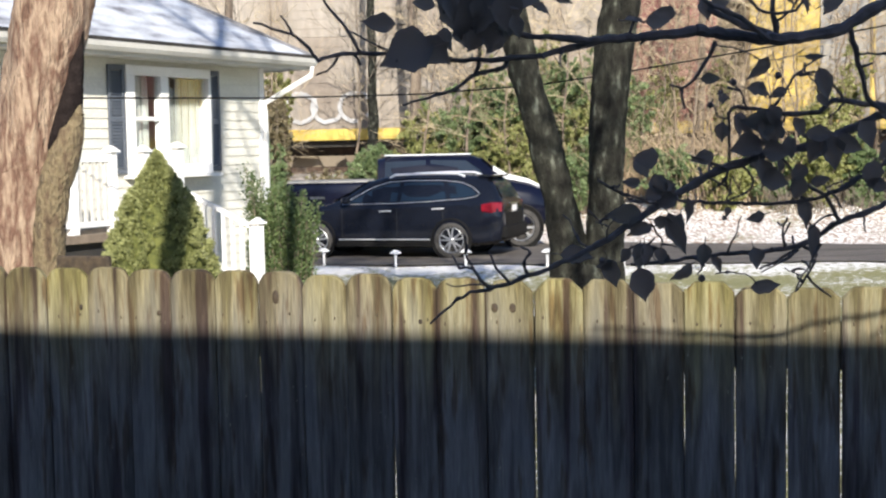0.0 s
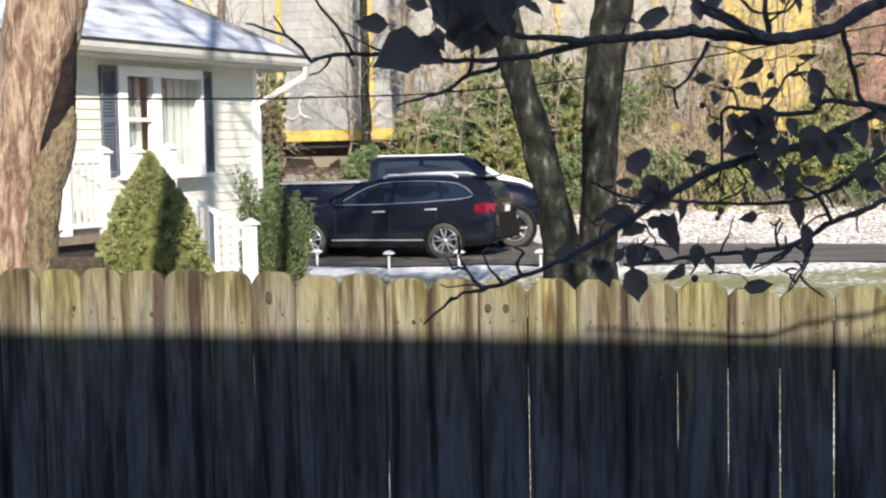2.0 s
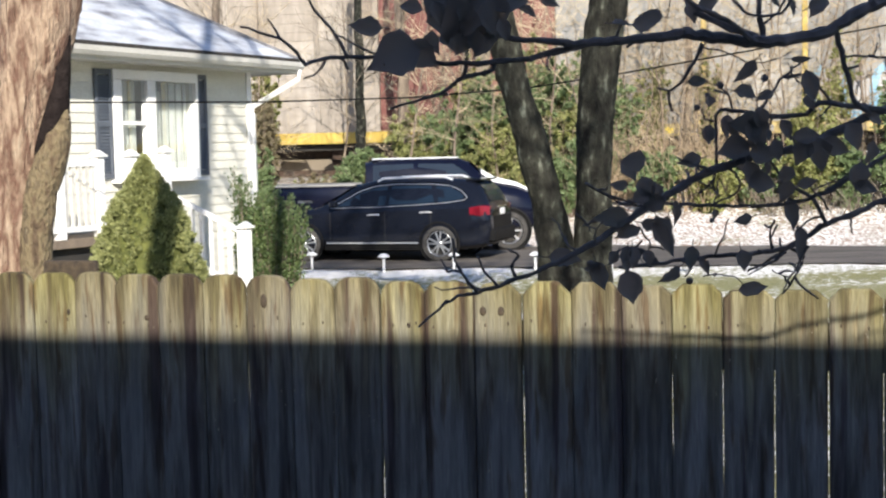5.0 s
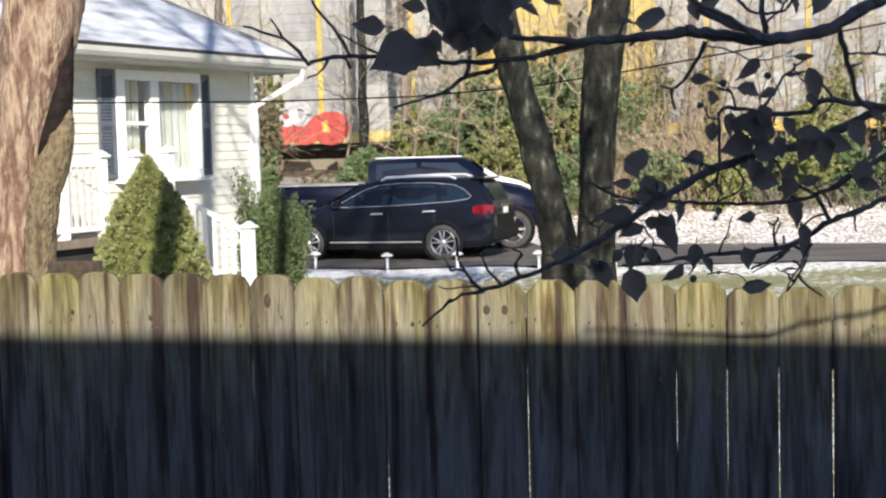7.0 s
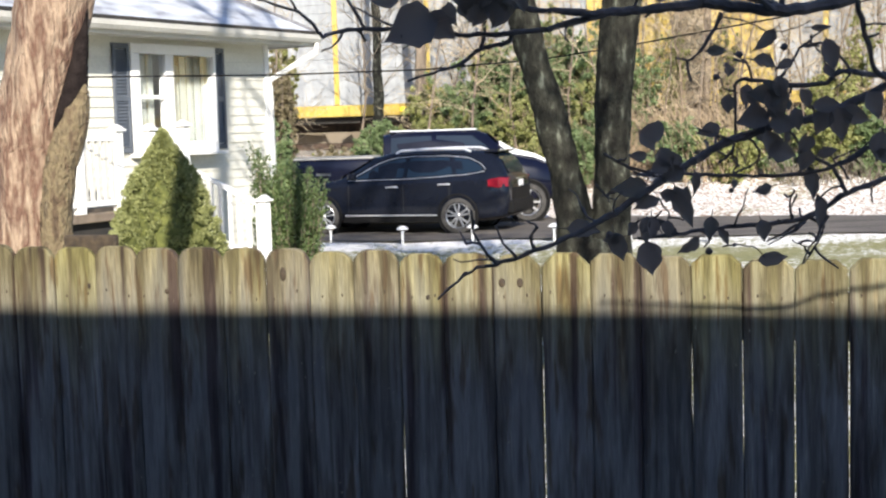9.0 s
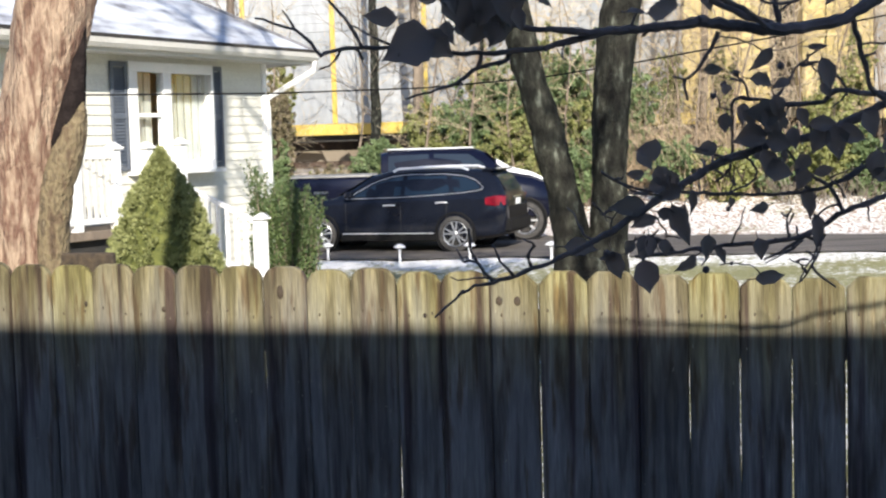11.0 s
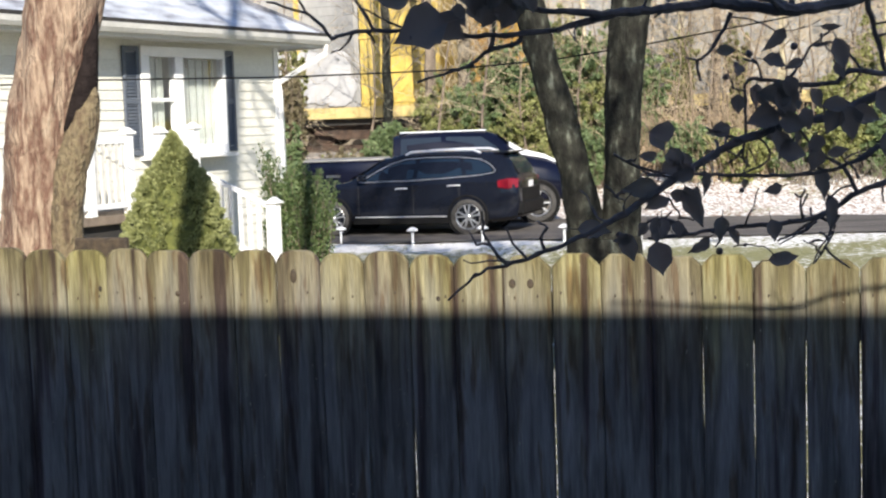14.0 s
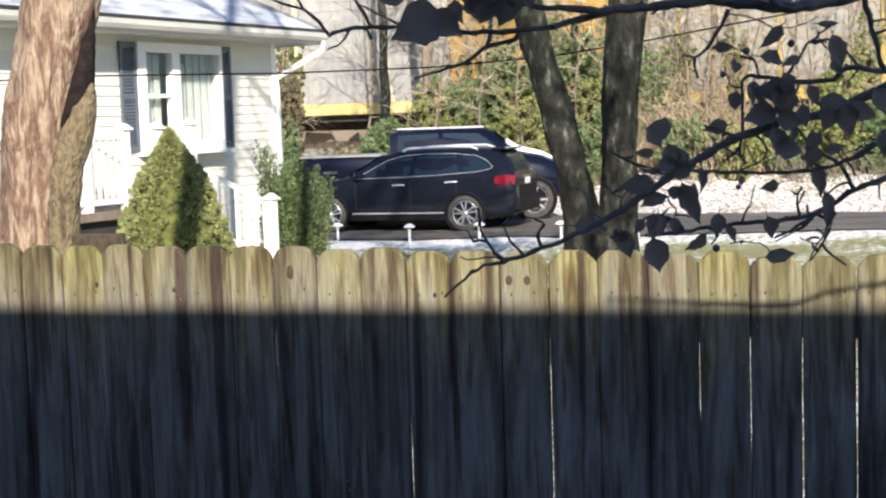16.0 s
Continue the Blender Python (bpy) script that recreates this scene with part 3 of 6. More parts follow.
MAT["dim_wall"] = material("dim_wall", [(0.10, 0.11, 0.115), (0.15, 0.16, 0.165)], 0.8, 2, bump=0)
MAT["curtain"] = material("pale_blind", [(0.30, 0.315, 0.30), (0.40, 0.41, 0.38)], 0.8, 4, bump=0)
MAT["roof_snow"] = material("snowy_shingle", [(0.14, 0.14, 0.16), (0.36, 0.38, 0.43), (0.50, 0.53, 0.59), (0.62, 0.65, 0.70)], 0.8, 1.6, (1, 2.6, 1), 0.3, 25, contrast=0.42)
build_house()


def build_porch():
    p = thing("porch", pose(-2.766, 20.0, 0, 0, 0, 62), "small white railed porch with steps beside the house", "porch")
    part("deck", Geo().box(-6.6, -3.0, -0.95, -0.03, 1.12, 1.22, 0.006), "bark_grey", p, "grey porch deck")
    # closed block, coloured near-black for the shade below the deck
    part("base", Geo().box(-6.5, -3.1, -0.85, -0.04, 0, 1.12), "gap", p, "solid near-black block for the shaded porch underside")
    for k in range(5):
        part("step", Geo().box(-4.3, -3.05, -0.95 - 0.25 * (k + 1), -0.95 - 0.25 * k, 0, 1.22 - 0.2 * (k + 1), 0.006), "bark_grey", p)

    def newel(x, y, z0, z1):
        q = part("newel_post", Geo().box(x - 0.055, x + 0.055, y - 0.055, y + 0.055, z0, z1, 0.006), "white", p)
        part("cap", Geo().box(x - 0.085, x + 0.085, y - 0.085, y + 0.085, z1, z1 + 0.03, 0.006).loft([[(x - a, y - a, z), (x + a, y - a, z), (x + a, y + a, z), (x - a, y + a, z)] for a, z in ((0.07, z1 + 0.03), (0.045, z1 + 0.06), (0.015, z1 + 0.085))]), "white", q)
    for x, y, z0, z1 in ((-3.05, -0.9, 1.22, 2.18), (-3.68, -0.9, 1.22, 2.14), (-4.25, -0.9, 1.22, 2.14), (-4.9, -0.9, 1.22, 2.14), (-6.4, -0.9, 1.22, 2.14), (-2.86, -1.95, 0.0, 1.24)):
        newel(x, y, z0, z1)

    def rail(a, b, low, high, n):
        """Two rails and the balusters between them, from a to b."""
        a, b = Vector(a), Vector(b)
        d = (b - a)
        s = Vector((-d.y, d.x, 0)).normalized() * 0.03
        for h in (low, high):
            c = [Vector((0, 0, h)) + q for q in (a, b)]
            part("handrail", Geo().loft([[q - s, q + s, q + s + Vector((0, 0, 0.06)), q - s + Vector((0, 0, 0.06))] for q in c]), "white", p)
        for i in range(n):
            q = a + d * (i + 0.5) / n
            # balusters of level rails take the greyer trim colour for the shade on them
            part("baluster", Geo().box(q.x - 0.02, q.x + 0.02, q.y - 0.02, q.y + 0.02, q.z + low + 0.05, q.z + high + 0.002), "white" if d.z else "trim", p)
    rail((-6.35, -0.9, 1.22), (-4.95, -0.9, 1.22), 0.08, 0.82, 11)
    rail((-4.85, -0.9, 1.22), (-4.3, -0.9, 1.22), 0.08, 0.82, 5)
    rail((-3.05, -0.95, 0.84), (-2.86, -1.92, 0.36), 0.10, 0.80, 8)
    part("skirt", Geo().prism([(-0.95, 0.0), (-1.9, 0.0), (-1.9, 0.2), (-0.95, 0.86)], 0, 0.03, m=pose(-3.12, 0, 0, 0, 0, 90)), "white", p)


build_porch()


# ---- garden plants ----
def conifer(m, height, radius, seed, n=64000):
    """A dense dwarf spruce: short stem and a cone of needle sprays in shaggy tufts."""
    rng = random.Random(seed)
    t = thing("spruce_bush", m, "dense conical dwarf spruce, yellow-green, by the porch", "shrub")
    part("trunk", Geo().tube([(0, 0, -0.05), (0, 0, height * 0.8)], [0.05, 0.02], 7), "bark_grey", t)
    core, g = Geo(), Geo()
    prof = [(0.85, 0.0), (1.0, 0.25), (1.0, 0.42), (0.97, 0.52), (0.91, 0.62), (0.75, 0.74), (0.56, 0.83), (0.36, 0.89), (0.19, 0.95), (0.03, 1.0)]

    def rad(z):
        for (a, za), (b, zb) in zip(prof, prof[1:]):
            if za <= z <= zb:
                return radius * (a + (b - a) * (z - za) / (zb - za))
        return 0.03
    # solid core behind the tufts; its darker green holds the bush's inner shade
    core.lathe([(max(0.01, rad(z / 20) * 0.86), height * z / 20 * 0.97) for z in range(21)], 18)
    part("inner_growth", core, "needle_shade", t)
    tufts = []
    for _ in range(1900):
        z = rng.random() ** 1.35
        a = rng.uniform(0, 6.2832)
        r = rad(z) * (0.93 + 0.10 * rng.random() + 0.11 * noise.noise((2.2 * math.cos(a), 2.2 * math.sin(a) + seed, z * 9)))
        tufts.append((Vector((r * math.cos(a), r * math.sin(a), z * height)), Vector((math.cos(a), math.sin(a), 0.55)).normalized()))
    for i in range(n):
        c, out = tufts[i % len(tufts)]
        d = (out + 0.75 * rand_dir(rng)).normalized()
        p = c - out * 0.035 + 0.026 * rand_dir(rng)
        g.leaf(p, d, rand_dir(rng), rng.uniform(0.022, 0.045), 0.2)
    tagged(part("foliage", g, "spruce", t), kind="stuff")


# darkened needle colour, standing in for shade between the sprays
MAT["needle_shade"] = material("shaded_inner_needles", [(0.04, 0.05, 0.01), (0.12, 0.13, 0.03)], 0.9, 20, bump=0.6)
conifer(pose(-2.60, 12.0, 0), 2.13, 0.50, 3)


def shrub(m, spread, height, n, size, mat, label, seed, stems=7, wide=0.45, name="shrub"):
    """Stems fanning from the ground, each with its leafy clumps."""
    rng = random.Random(seed)
    t = thing(name, m, label, "shrub")
    wood, leaves = Geo(), Geo()
    tips = []
    for i in range(stems):
        a = rng.uniform(0, 6.2832)
        lean = rng.uniform(0.1, 1.0)
        p = Vector((0.1 * math.cos(a), 0.1 * math.sin(a), -0.05))
        end = Vector((spread * lean * math.cos(a), spread * lean * math.sin(a), height * rng.uniform(0.72, 1.0) * (1.05 - 0.3 * lean)))
        mid = p.lerp(end, 0.5) + Vector((0, 0, 0.1 * height)) + 0.06 * rand_dir(rng)
        wood.tube([p, mid, end], [0.018, 0.012, 0.004], 4)
        for k in range(13):
            f = 0.12 + 0.88 * (k + rng.random()) / 13
            q = p.lerp(mid, f * 2) if f < 0.5 else mid.lerp(end, f * 2 - 1)
            e = q + rand_dir(rng) * spread * rng.uniform(0.12, 0.42)
            wood.tube([q, e], [0.006, 0.002], 3)
            tips.append((q, e))
    for i in range(n):
        q, e = tips[rng.randrange(len(tips))]
        p = q.lerp(e, rng.uniform(0.1, 1.05)) + 0.05 * spread * rand_dir(rng)
        d = ((e - q).normalized() + 0.9 * rand_dir(rng)).normalized()
        nn = (Vector((0, -0.6, 0.6)) + 0.8 * rand_dir(rng)).normalized()
        leaves.leaf(p, d, nn, size * rng.uniform(0.6, 1.2), wide)
    tagged(part("wood", wood, "bark_grey", t), kind="stuff")
    tagged(part("foliage", leaves, mat, t), kind="stuff")
    return t


def laurel(m, seed):
    """Upright shoots packed into a column, each set with pointed leaves; a few thin ones stand above the rest."""
    rng = random.Random(seed)
    t = thing("laurel_shrub", m, "tall glossy green laurel shrub beside the steps", "shrub")
    wood, leaves = Geo(), Geo()
    for i in range(150):
        a, r = rng.uniform(0, 6.2832), math.sqrt(rng.random())
        x, y = 0.40 * r * math.cos(a), 0.34 * r * math.sin(a)
        h = rng.uniform(1.05, 1.72) - 0.16 * r
        n, size = 230, 0.060
        if i < 9:
            x, h, n = rng.uniform(-0.44, -0.12), rng.uniform(1.72, 1.98), 170
        tip = Vector((x * 1.12 + rng.gauss(0, 0.05), y * 1.1 + rng.gauss(0, 0.05), h))
        base = Vector((x * 0.75, y * 0.75, -0.03))
        mid = base.lerp(tip, 0.5) + 0.05 * rand_dir(rng)
        wood.tube([base, mid, tip], [0.011, 0.008, 0.003], 4)
        for k in range(n):
            f = 0.06 + 0.95 * (k + rng.random()) / n
            p = base.lerp(mid, 2 * f) if f < 0.5 else mid.lerp(tip, 2 * f - 1)
            d = (Vector((0, 0, 0.75)) + rand_dir(rng)).normalized()
            p = p + Vector((rng.gauss(0, 0.03), rng.gauss(0, 0.03), 0))
            leaves.leaf(p, d, rand_dir(rng), size * rng.uniform(0.6, 1.25), 0.22)
    tagged(part("wood", wood, "bark_grey", t), kind="stuff")
    tagged(part("foliage", leaves, "laurel", t), kind="stuff")


laurel(pose(-2.24, 17.6, 0), 11)


# ---- garden trees ----
def trunk_tube(g, pts, radii, sides, rough, seed):
    """A trunk with lumpy, furrowed outline."""
    fine_p, fine_r = [], []
    for i in range(len(pts) - 1):
        for k in range(14):
            f = k / 14
            fine_p.append(Vector(pts[i]).lerp(Vector(pts[i + 1]), f))
            fine_r.append(radii[i] + (radii[i + 1] - radii[i]) * f)
    fine_p.append(Vector(pts[-1]))
    fine_r.append(radii[-1])
    k0 = len(g.v)
    g.tube(fine_p, fine_r, sides)
    for i in range(k0, len(g.v)):
        p = Vector(g.v[i])
        ring = min(len(fine_p) - 1, (i - k0) // sides)
        out = p - fine_p[ring]
        k = 1 + rough * noise.noise((p.x * 9 + seed, p.y * 9, p.z * 2.2)) + 0.5 * rough * noise.noise((p.x * 26, p.y * 26 + seed, p.z * 9)) + 0.25 * rough * noise.noise((p.x * 60, p.y * 60, p.z * 26 + seed))
        g.v[i] = tuple(fine_p[ring] + out * k)


def limb(g, p, d, length, r, depth, rng, up=0.15, sides=4, spread=0.7):
    """Forking limbs that taper into twigs."""
    pts, n = [p.copy()], 4
    for i in range(n):
        d = (d + 0.22 * rand_dir(rng) + Vector((0, 0, up * 0.25))).normalized()
        p = p + d * length / n
        pts.append(p.copy())
    g.tube(pts, [r * (1 - 0.5 * i / n) for i in range(n + 1)], sides, caps=False)
    if depth <= 0:
        return
    for i in range(1, n + 1):
        for _ in range(1 if i < n else 2):
            e = (d + spread * rand_dir(rng) + Vector((0, 0, up))).normalized()
            limb(g, pts[i].copy(), e, length * rng.uniform(0.5, 0.75), r * (0.62 if i == n else 0.42), depth - 1, rng, up, max(3, sides - 1), spread)


def big_trunk():
    t = thing("maple_tree", pose(-1.86, 6.0, 0), "thick leaning tree trunk with peeling pinkish bark", "tree")
    g = Geo()
    trunk_tube(g, [(-0.10, 0, -0.1), (-0.085, 0, 1.06), (-0.056, 0, 1.64), (-0.016, 0, 2.06), (0.052, 0, 2.43), (0.13, 0, 2.79), (0.205, 0, 3.28), (0.20, 0.0, 4.0), (0.31, 0.0, 4.8), (0.37, 0.02, 6.2), (0.40, 0.0, 8.8), (0.52, 0.0, 10.3), (0.50, 0.0, 12.0)], [0.26, 0.199, 0.179, 0.162, 0.160, 0.167, 0.150, 0.104, 0.10, 0.10, 0.09, 0.08, 0.05], 64, 0.12, 2)
    part("trunk", g, "bark_light", t, smooth=True)
    s = Geo()
    trunk_tube(s, [(0.07, -0.07, -0.1), (0.07, -0.08, 1.0), (0.088, -0.09, 1.64), (0.098, -0.09, 1.81), (0.125, -0.085, 1.98), (0.165, -0.08, 2.08), (0.205, -0.075, 2.20), (0.232, -0.07, 2.28), (0.24, -0.06, 2.35)], [0.11, 0.085, 0.079, 0.077, 0.073, 0.068, 0.055, 0.032, 0.008], 28, 0.16, 6)
    part("side_stem", s, "bark_mossy", t, "mossy broken side stem", smooth=True)
    # no cavity is cut: a dark lump stands in for the wound's shade
    k = Geo()
    trunk_tube(k, [(0.12, -0.10, 2.05), (0.15, -0.085, 2.14), (0.195, -0.06, 2.28), (0.218, -0.05, 2.40), (0.238, -0.045, 2.52), (0.262, -0.03, 2.66)], [0.014, 0.045, 0.054, 0.043, 0.032, 0.010], 16, 0.2, 7)
    part("hollow", k, "wound_shade", t, "near-black lump for the shaded wound in the bark", smooth=True)
    # a second leader forks off above the eaves
    f = Geo()
    trunk_tube(f, [(0.27, 0, 4.85), (0.80, 0.05, 5.5), (1.25, 0.0, 6.2), (1.36, 0.0, 6.8), (1.42, 0, 7.8), (1.45, 0.1, 9.6)], [0.09, 0.085, 0.08, 0.08, 0.075, 0.04], 20, 0.12, 12)
    part("limb", f, "bark_light", t, smooth=True)
    rng = random.Random(4)
    L = Geo()
    for i in range(9):
        a = i * 0.9
        top = Vector((0.50, 0.0, 11.6)) if i % 2 else Vector((1.45, 0.1, 9.5))
        limb(L, top, Vector((math.cos(a) * 0.8, math.sin(a) * 0.8, 0.7)).normalized(), 2.2, 0.06, 3, rng)
    tagged(part("crown", L, "bark_light", t), kind="stuff")


MAT["bark_mossy"] = material("mossy_bark", [(0.03, 0.02, 0.012), (0.11, 0.075, 0.045), (0.19, 0.15, 0.085), (0.09, 0.065, 0.04), (0.27, 0.235, 0.15)], 0.9, 12, (2, 2, 0.9), 1.0, 40, contrast=0.5)
big_trunk()


def forked_tree():
    t = thing("forked_tree", pose(1.03, 11.0, 0), "lichen-spotted tree with shade-darkened bark forking into two leaning stems", "tree")
    g = Geo()
    trunk_tube(g, [(0.04, 0, -0.1), (0.04, 0, 0.7), (0.045, 0, 1.0), (0.05, 0, 1.16)], [0.32, 0.27, 0.25, 0.19], 30, 0.10, 3)
    trunk_tube(g, [(-0.06, 0, 0.8), (-0.11, 0, 1.34), (-0.185, 0, 1.71), (-0.29, 0.01, 2.17), (-0.44, 0.02, 2.71), (-0.55, 0.03, 3.30), (-0.68, 0.1, 4.2)], [0.19, 0.145, 0.130, 0.128, 0.122, 0.115, 0.09], 30, 0.15, 8)
    trunk_tube(g, [(0.15, 0, 0.8), (0.19, 0, 1.33), (0.195, 0, 1.79), (0.21, 0.01, 2.15), (0.245, 0.02, 2.61), (0.345, 0.03, 3.28), (0.48, 0.15, 4.4)], [0.19, 0.155, 0.145, 0.147, 0.148, 0.150, 0.12], 30, 0.15, 5)
    part("trunk", g, "bark_lichen_shade", t, smooth=True)
    rng = random.Random(14)
    L = Geo()
    for base in ((-0.67, 0.1, 4.1), (0.48, 0.15, 4.3)):
        for i in range(5):
            a = i * 1.3
            limb(L, Vector(base), Vector((math.cos(a) * 0.7, math.sin(a) * 0.7, 0.8)).normalized(), 1.8, 0.06, 3, rng)
    tagged(part("crown", L, "bark_lichen_shade", t), kind="stuff")


forked_tree()


# ---- path lights ----
def path_light():
    t = thing("path_light", pose(-2.4, 25.0, 0.03), "white metal mushroom path light beside the drive", "garden light", "lights along the drive")
    part("stake", Geo().lathe([(0.0, -0.03), (0.022, -0.03), (0.022, 0.20), (0.03, 0.21), (0.03, 0.235), (0.0, 0.235)], 10), "white", t)
    part("lens", Geo().lathe([(0.0, 0.2352), (0.05, 0.236), (0.045, 0.262), (0.0, 0.262)], 12), "pane", t)
    part("cap", Geo().lathe([(0.0, 0.263), (0.105, 0.263), (0.108, 0.275), (0.08, 0.30), (0.035, 0.325), (0.0, 0.33)], 16), "white", t)
    return t


first = path_light()
for x, y in ((-1.06, 24.5), (0.2, 24.1), (1.62, 23.72), (2.91, 23.4), (4.18, 22.8)):
    copy_thing(first, pose(x, y, ground_height(x, y) + 0.005, 0, 0, 0))
first.matrix_basis = pose(-2.4, 25.0, ground_height(-2.4, 25.0) + 0.005)
# ---- vehicles ----
def wheel(parent, x, y, r, wide, seed, spokes=10):
    """Tyre, rim and hub; the outer face looks along the side of y."""
    s = 1 if y > 0 else -1
    m = pose(x, y, r, 90 * (-s), 0, 0)
    w = part("wheel", Geo().lathe([(r * 0.69, -wide / 2), (r * 0.9, -wide / 2), (r, -wide * 0.32), (r, wide * 0.32), (r * 0.93, wide * 0.46), (r * 0.76, wide * 0.5), (r * 0.72, wide * 0.44), (r * 0.70, -wide * 0.3), (r * 0.69, -wide / 2)], 36), "tyre", parent, "black tyre on alloy rim", smooth=True, at=m)
    rim = Geo().lathe([(r * 0.69, wide * 0.30), (r * 0.70, wide * 0.43), (r * 0.685, wide * 0.445), (r * 0.655, wide * 0.41), (r * 0.64, wide * 0.0), (r * 0.67, wide * 0.0)], 36)
    for k in range(spokes):
        a = 2 * math.pi * (k + 0.5 * (k % 2) * 0.55) / spokes
        rim.box(r * 0.08, r * 0.67, -r * 0.05, r * 0.05, wide * 0.30, wide * 0.42, 0.006, m=pose(0, 0, 0, 0, 0, math.degrees(a)))
    rim.lathe([(0, wide * 0.46), (r * 0.10, wide * 0.45), (r * 0.15, wide * 0.40), (r * 0.15, wide * 0.28)], 16)
    part("rim", rim, "alloy", w, smooth=True)
    # disc in the recess colour, so the gaps between spokes look shaded
    part("brake_disc", Geo().lathe([(0, wide * 0.06), (r * 0.60, wide * 0.06), (r * 0.60, 0), (0, 0)], 24), "gap", w)


def car_ring(x, hw, z0, zb, zr, hr, crown=0.02):
    """Half section mirrored: underside, sill, side, belt, glasshouse, roof."""
    half = [(hw * 0.86, z0), (hw * 0.965, z0 + 0.06), (hw, z0 + 0.24), (hw, z0 + 0.42), (hw * 0.985, zb - 0.06), (hw * 0.955, zb), (hw * 0.955 + (hr - hw * 0.955) * 0.6, zb + (zr - zb) * 0.62), (hr, zr - min(0.05, 0.3 * (zr - zb))), (hr * 0.86, zr), (hr * 0.4, zr + crown)]
    return [(x, y, z) for y, z in half] + [(x, -y, z) for y, z in reversed(half)]


def side_y(z, zb, zr, hw, hr, s):
    """The side's distance from the middle at height z in the glasshouse."""
    f = (z - zb) / (zr - zb)
    a, b = hw * 0.955, hr
    if f < 0.62:
        return s * (a + (b - a) * 0.6 * f / 0.62)
    return s * (a + (b - a) * (0.6 + 0.4 * (f - 0.62) / 0.33))


def suv():
    """An estate-like crossover; x forward, near side is +y."""
    c = thing("suv", pose(0, 0, 0), "dark navy crossover estate with chrome trim, parked on the drive", "car")
    hw = 0.91
    #      x, half width, bottom, belt, roof, half roof width
    st = [(-1.00, 0.70, 0.46, 0.80, 0.90, 0.66), (-0.985, 0.80, 0.40, 0.86, 1.02, 0.74), (-0.90, 0.88, 0.30, 0.98, 1.14, 0.76), (-0.78, 0.90, 0.27, 1.06, 1.36, 0.70), (-0.62, hw, 0.25, 1.075, 1.50, 0.66), (-0.35, hw, 0.24, 1.065, 1.54, 0.655), (0.2, hw, 0.22, 1.045, 1.56, 0.655), (0.9, hw, 0.22, 1.02, 1.56, 0.655), (1.4, hw, 0.22, 1.00, 1.535, 0.65), (1.75, hw, 0.22, 0.99, 1.46, 0.64), (2.15, hw, 0.22, 0.985, 1.23, 0.66), (2.5, hw, 0.22, 0.975, 1.05, 0.72), (2.62, 0.905, 0.22, 0.96, 1.02, 0.76), (3.1, 0.89, 0.23, 0.90, 0.97, 0.76), (3.45, 0.84, 0.25, 0.82, 0.89, 0.72), (3.66, 0.72, 0.28, 0.72, 0.78, 0.62), (3.74, 0.60, 0.36, 0.62, 0.66, 0.5)]
    part("body", Geo().loft([car_ring(*s) for s in st]), "navy", c, smooth=True)

    def at(x):
        for a, b in zip(st, st[1:]):
            if a[0] <= x <= b[0]:
                f = (x - a[0]) / (b[0] - a[0])
                return [p + (q - p) * f for p, q in zip(a, b)]

    def panel(name, outline, mat, proud, s, label=""):
        """A pane on the glasshouse side, filled by a fan of thin strips that follow the body."""
        vs = []
        for x, z in outline:
            q = at(x)
            vs.append((x, side_y(z, q[3], q[4], q[1], q[5], s) + s * proud, z))
        n = len(vs)
        inner = [(x, y - s * 0.02, z) for x, y, z in vs]
        return part(name, Geo().add(vs + inner, [tuple(range(n))] + [(i, (i + 1) % n, n + (i + 1) % n, n + i) for i in range(n)]), mat, c, label)
    for s in (1, -1):
        part("window_trim", Geo().tube([(x, side_y(z, at(x)[3], at(x)[4], at(x)[1], at(x)[5], s) + s * 0.008, z) for x, z in ((2.22, 1.03), (1.95, 1.18), (1.6, 1.36), (1.3, 1.445), (0.9, 1.475), (0.2, 1.47), (-0.2, 1.425), (-0.42, 1.33), (-0.54, 1.21), (-0.5, 1.165), (-0.2, 1.12), (0.5, 1.075), (1.2, 1.045), (2.22, 1.03))], 0.0042, 5), "rail_silver", c, "thin chrome window surround")
        panel("window", [(2.10, 1.06), (1.90, 1.17), (1.58, 1.33), (1.30, 1.415), (1.06, 1.445), (1.10, 1.07)], "car_glass", 0.004, s)
        panel("window", [(1.02, 1.075), (0.98, 1.447), (0.20, 1.443), (0.10, 1.10)], "car_glass", 0.004, s)
        panel("window", [(0.02, 1.11), (0.10, 1.44), (-0.18, 1.40), (-0.38, 1.315), (-0.48, 1.22), (-0.44, 1.175)], "car_glass", 0.004, s)
        for x, z in ((0.27, 0.94), (1.32, 0.90)):
            part("door_handle", Geo().tube([(x - 0.13, s * 0.912, z), (x - 0.09, s * 0.937, z + 0.005), (x + 0.07, s * 0.937, z), (x + 0.11, s * 0.912, z - 0.008)], 0.013, 6), "rail_silver", c)
        part("sill_trim", Geo().box(0.42, 2.28, s * 0.908 - 0.012, s * 0.908 + 0.012, 0.35, 0.37, 0.004), "rail_silver", c)
        part("lower_cladding", Geo().box(0.40, 2.32, s * 0.885 - 0.02, s * 0.885 + 0.02, 0.22, 0.335, 0.008), "black", c)
        for x in (1.08, 0.16, 2.2):
            part("door_gap", Geo().box(x - 0.004, x + 0.004, s * 0.909 - 0.004, s * 0.909 + 0.004, 0.40, 0.95), "gap", c)
        part("roof_rail", Geo().tube([(1.30, s * 0.60, 1.53), (1.2, s * 0.60, 1.585), (0.5, s * 0.60, 1.605), (-0.05, s * 0.60, 1.595), (-0.20, s * 0.60, 1.54)], 0.021, 6), "rail_silver", c, "silver roof rail", smooth=True)
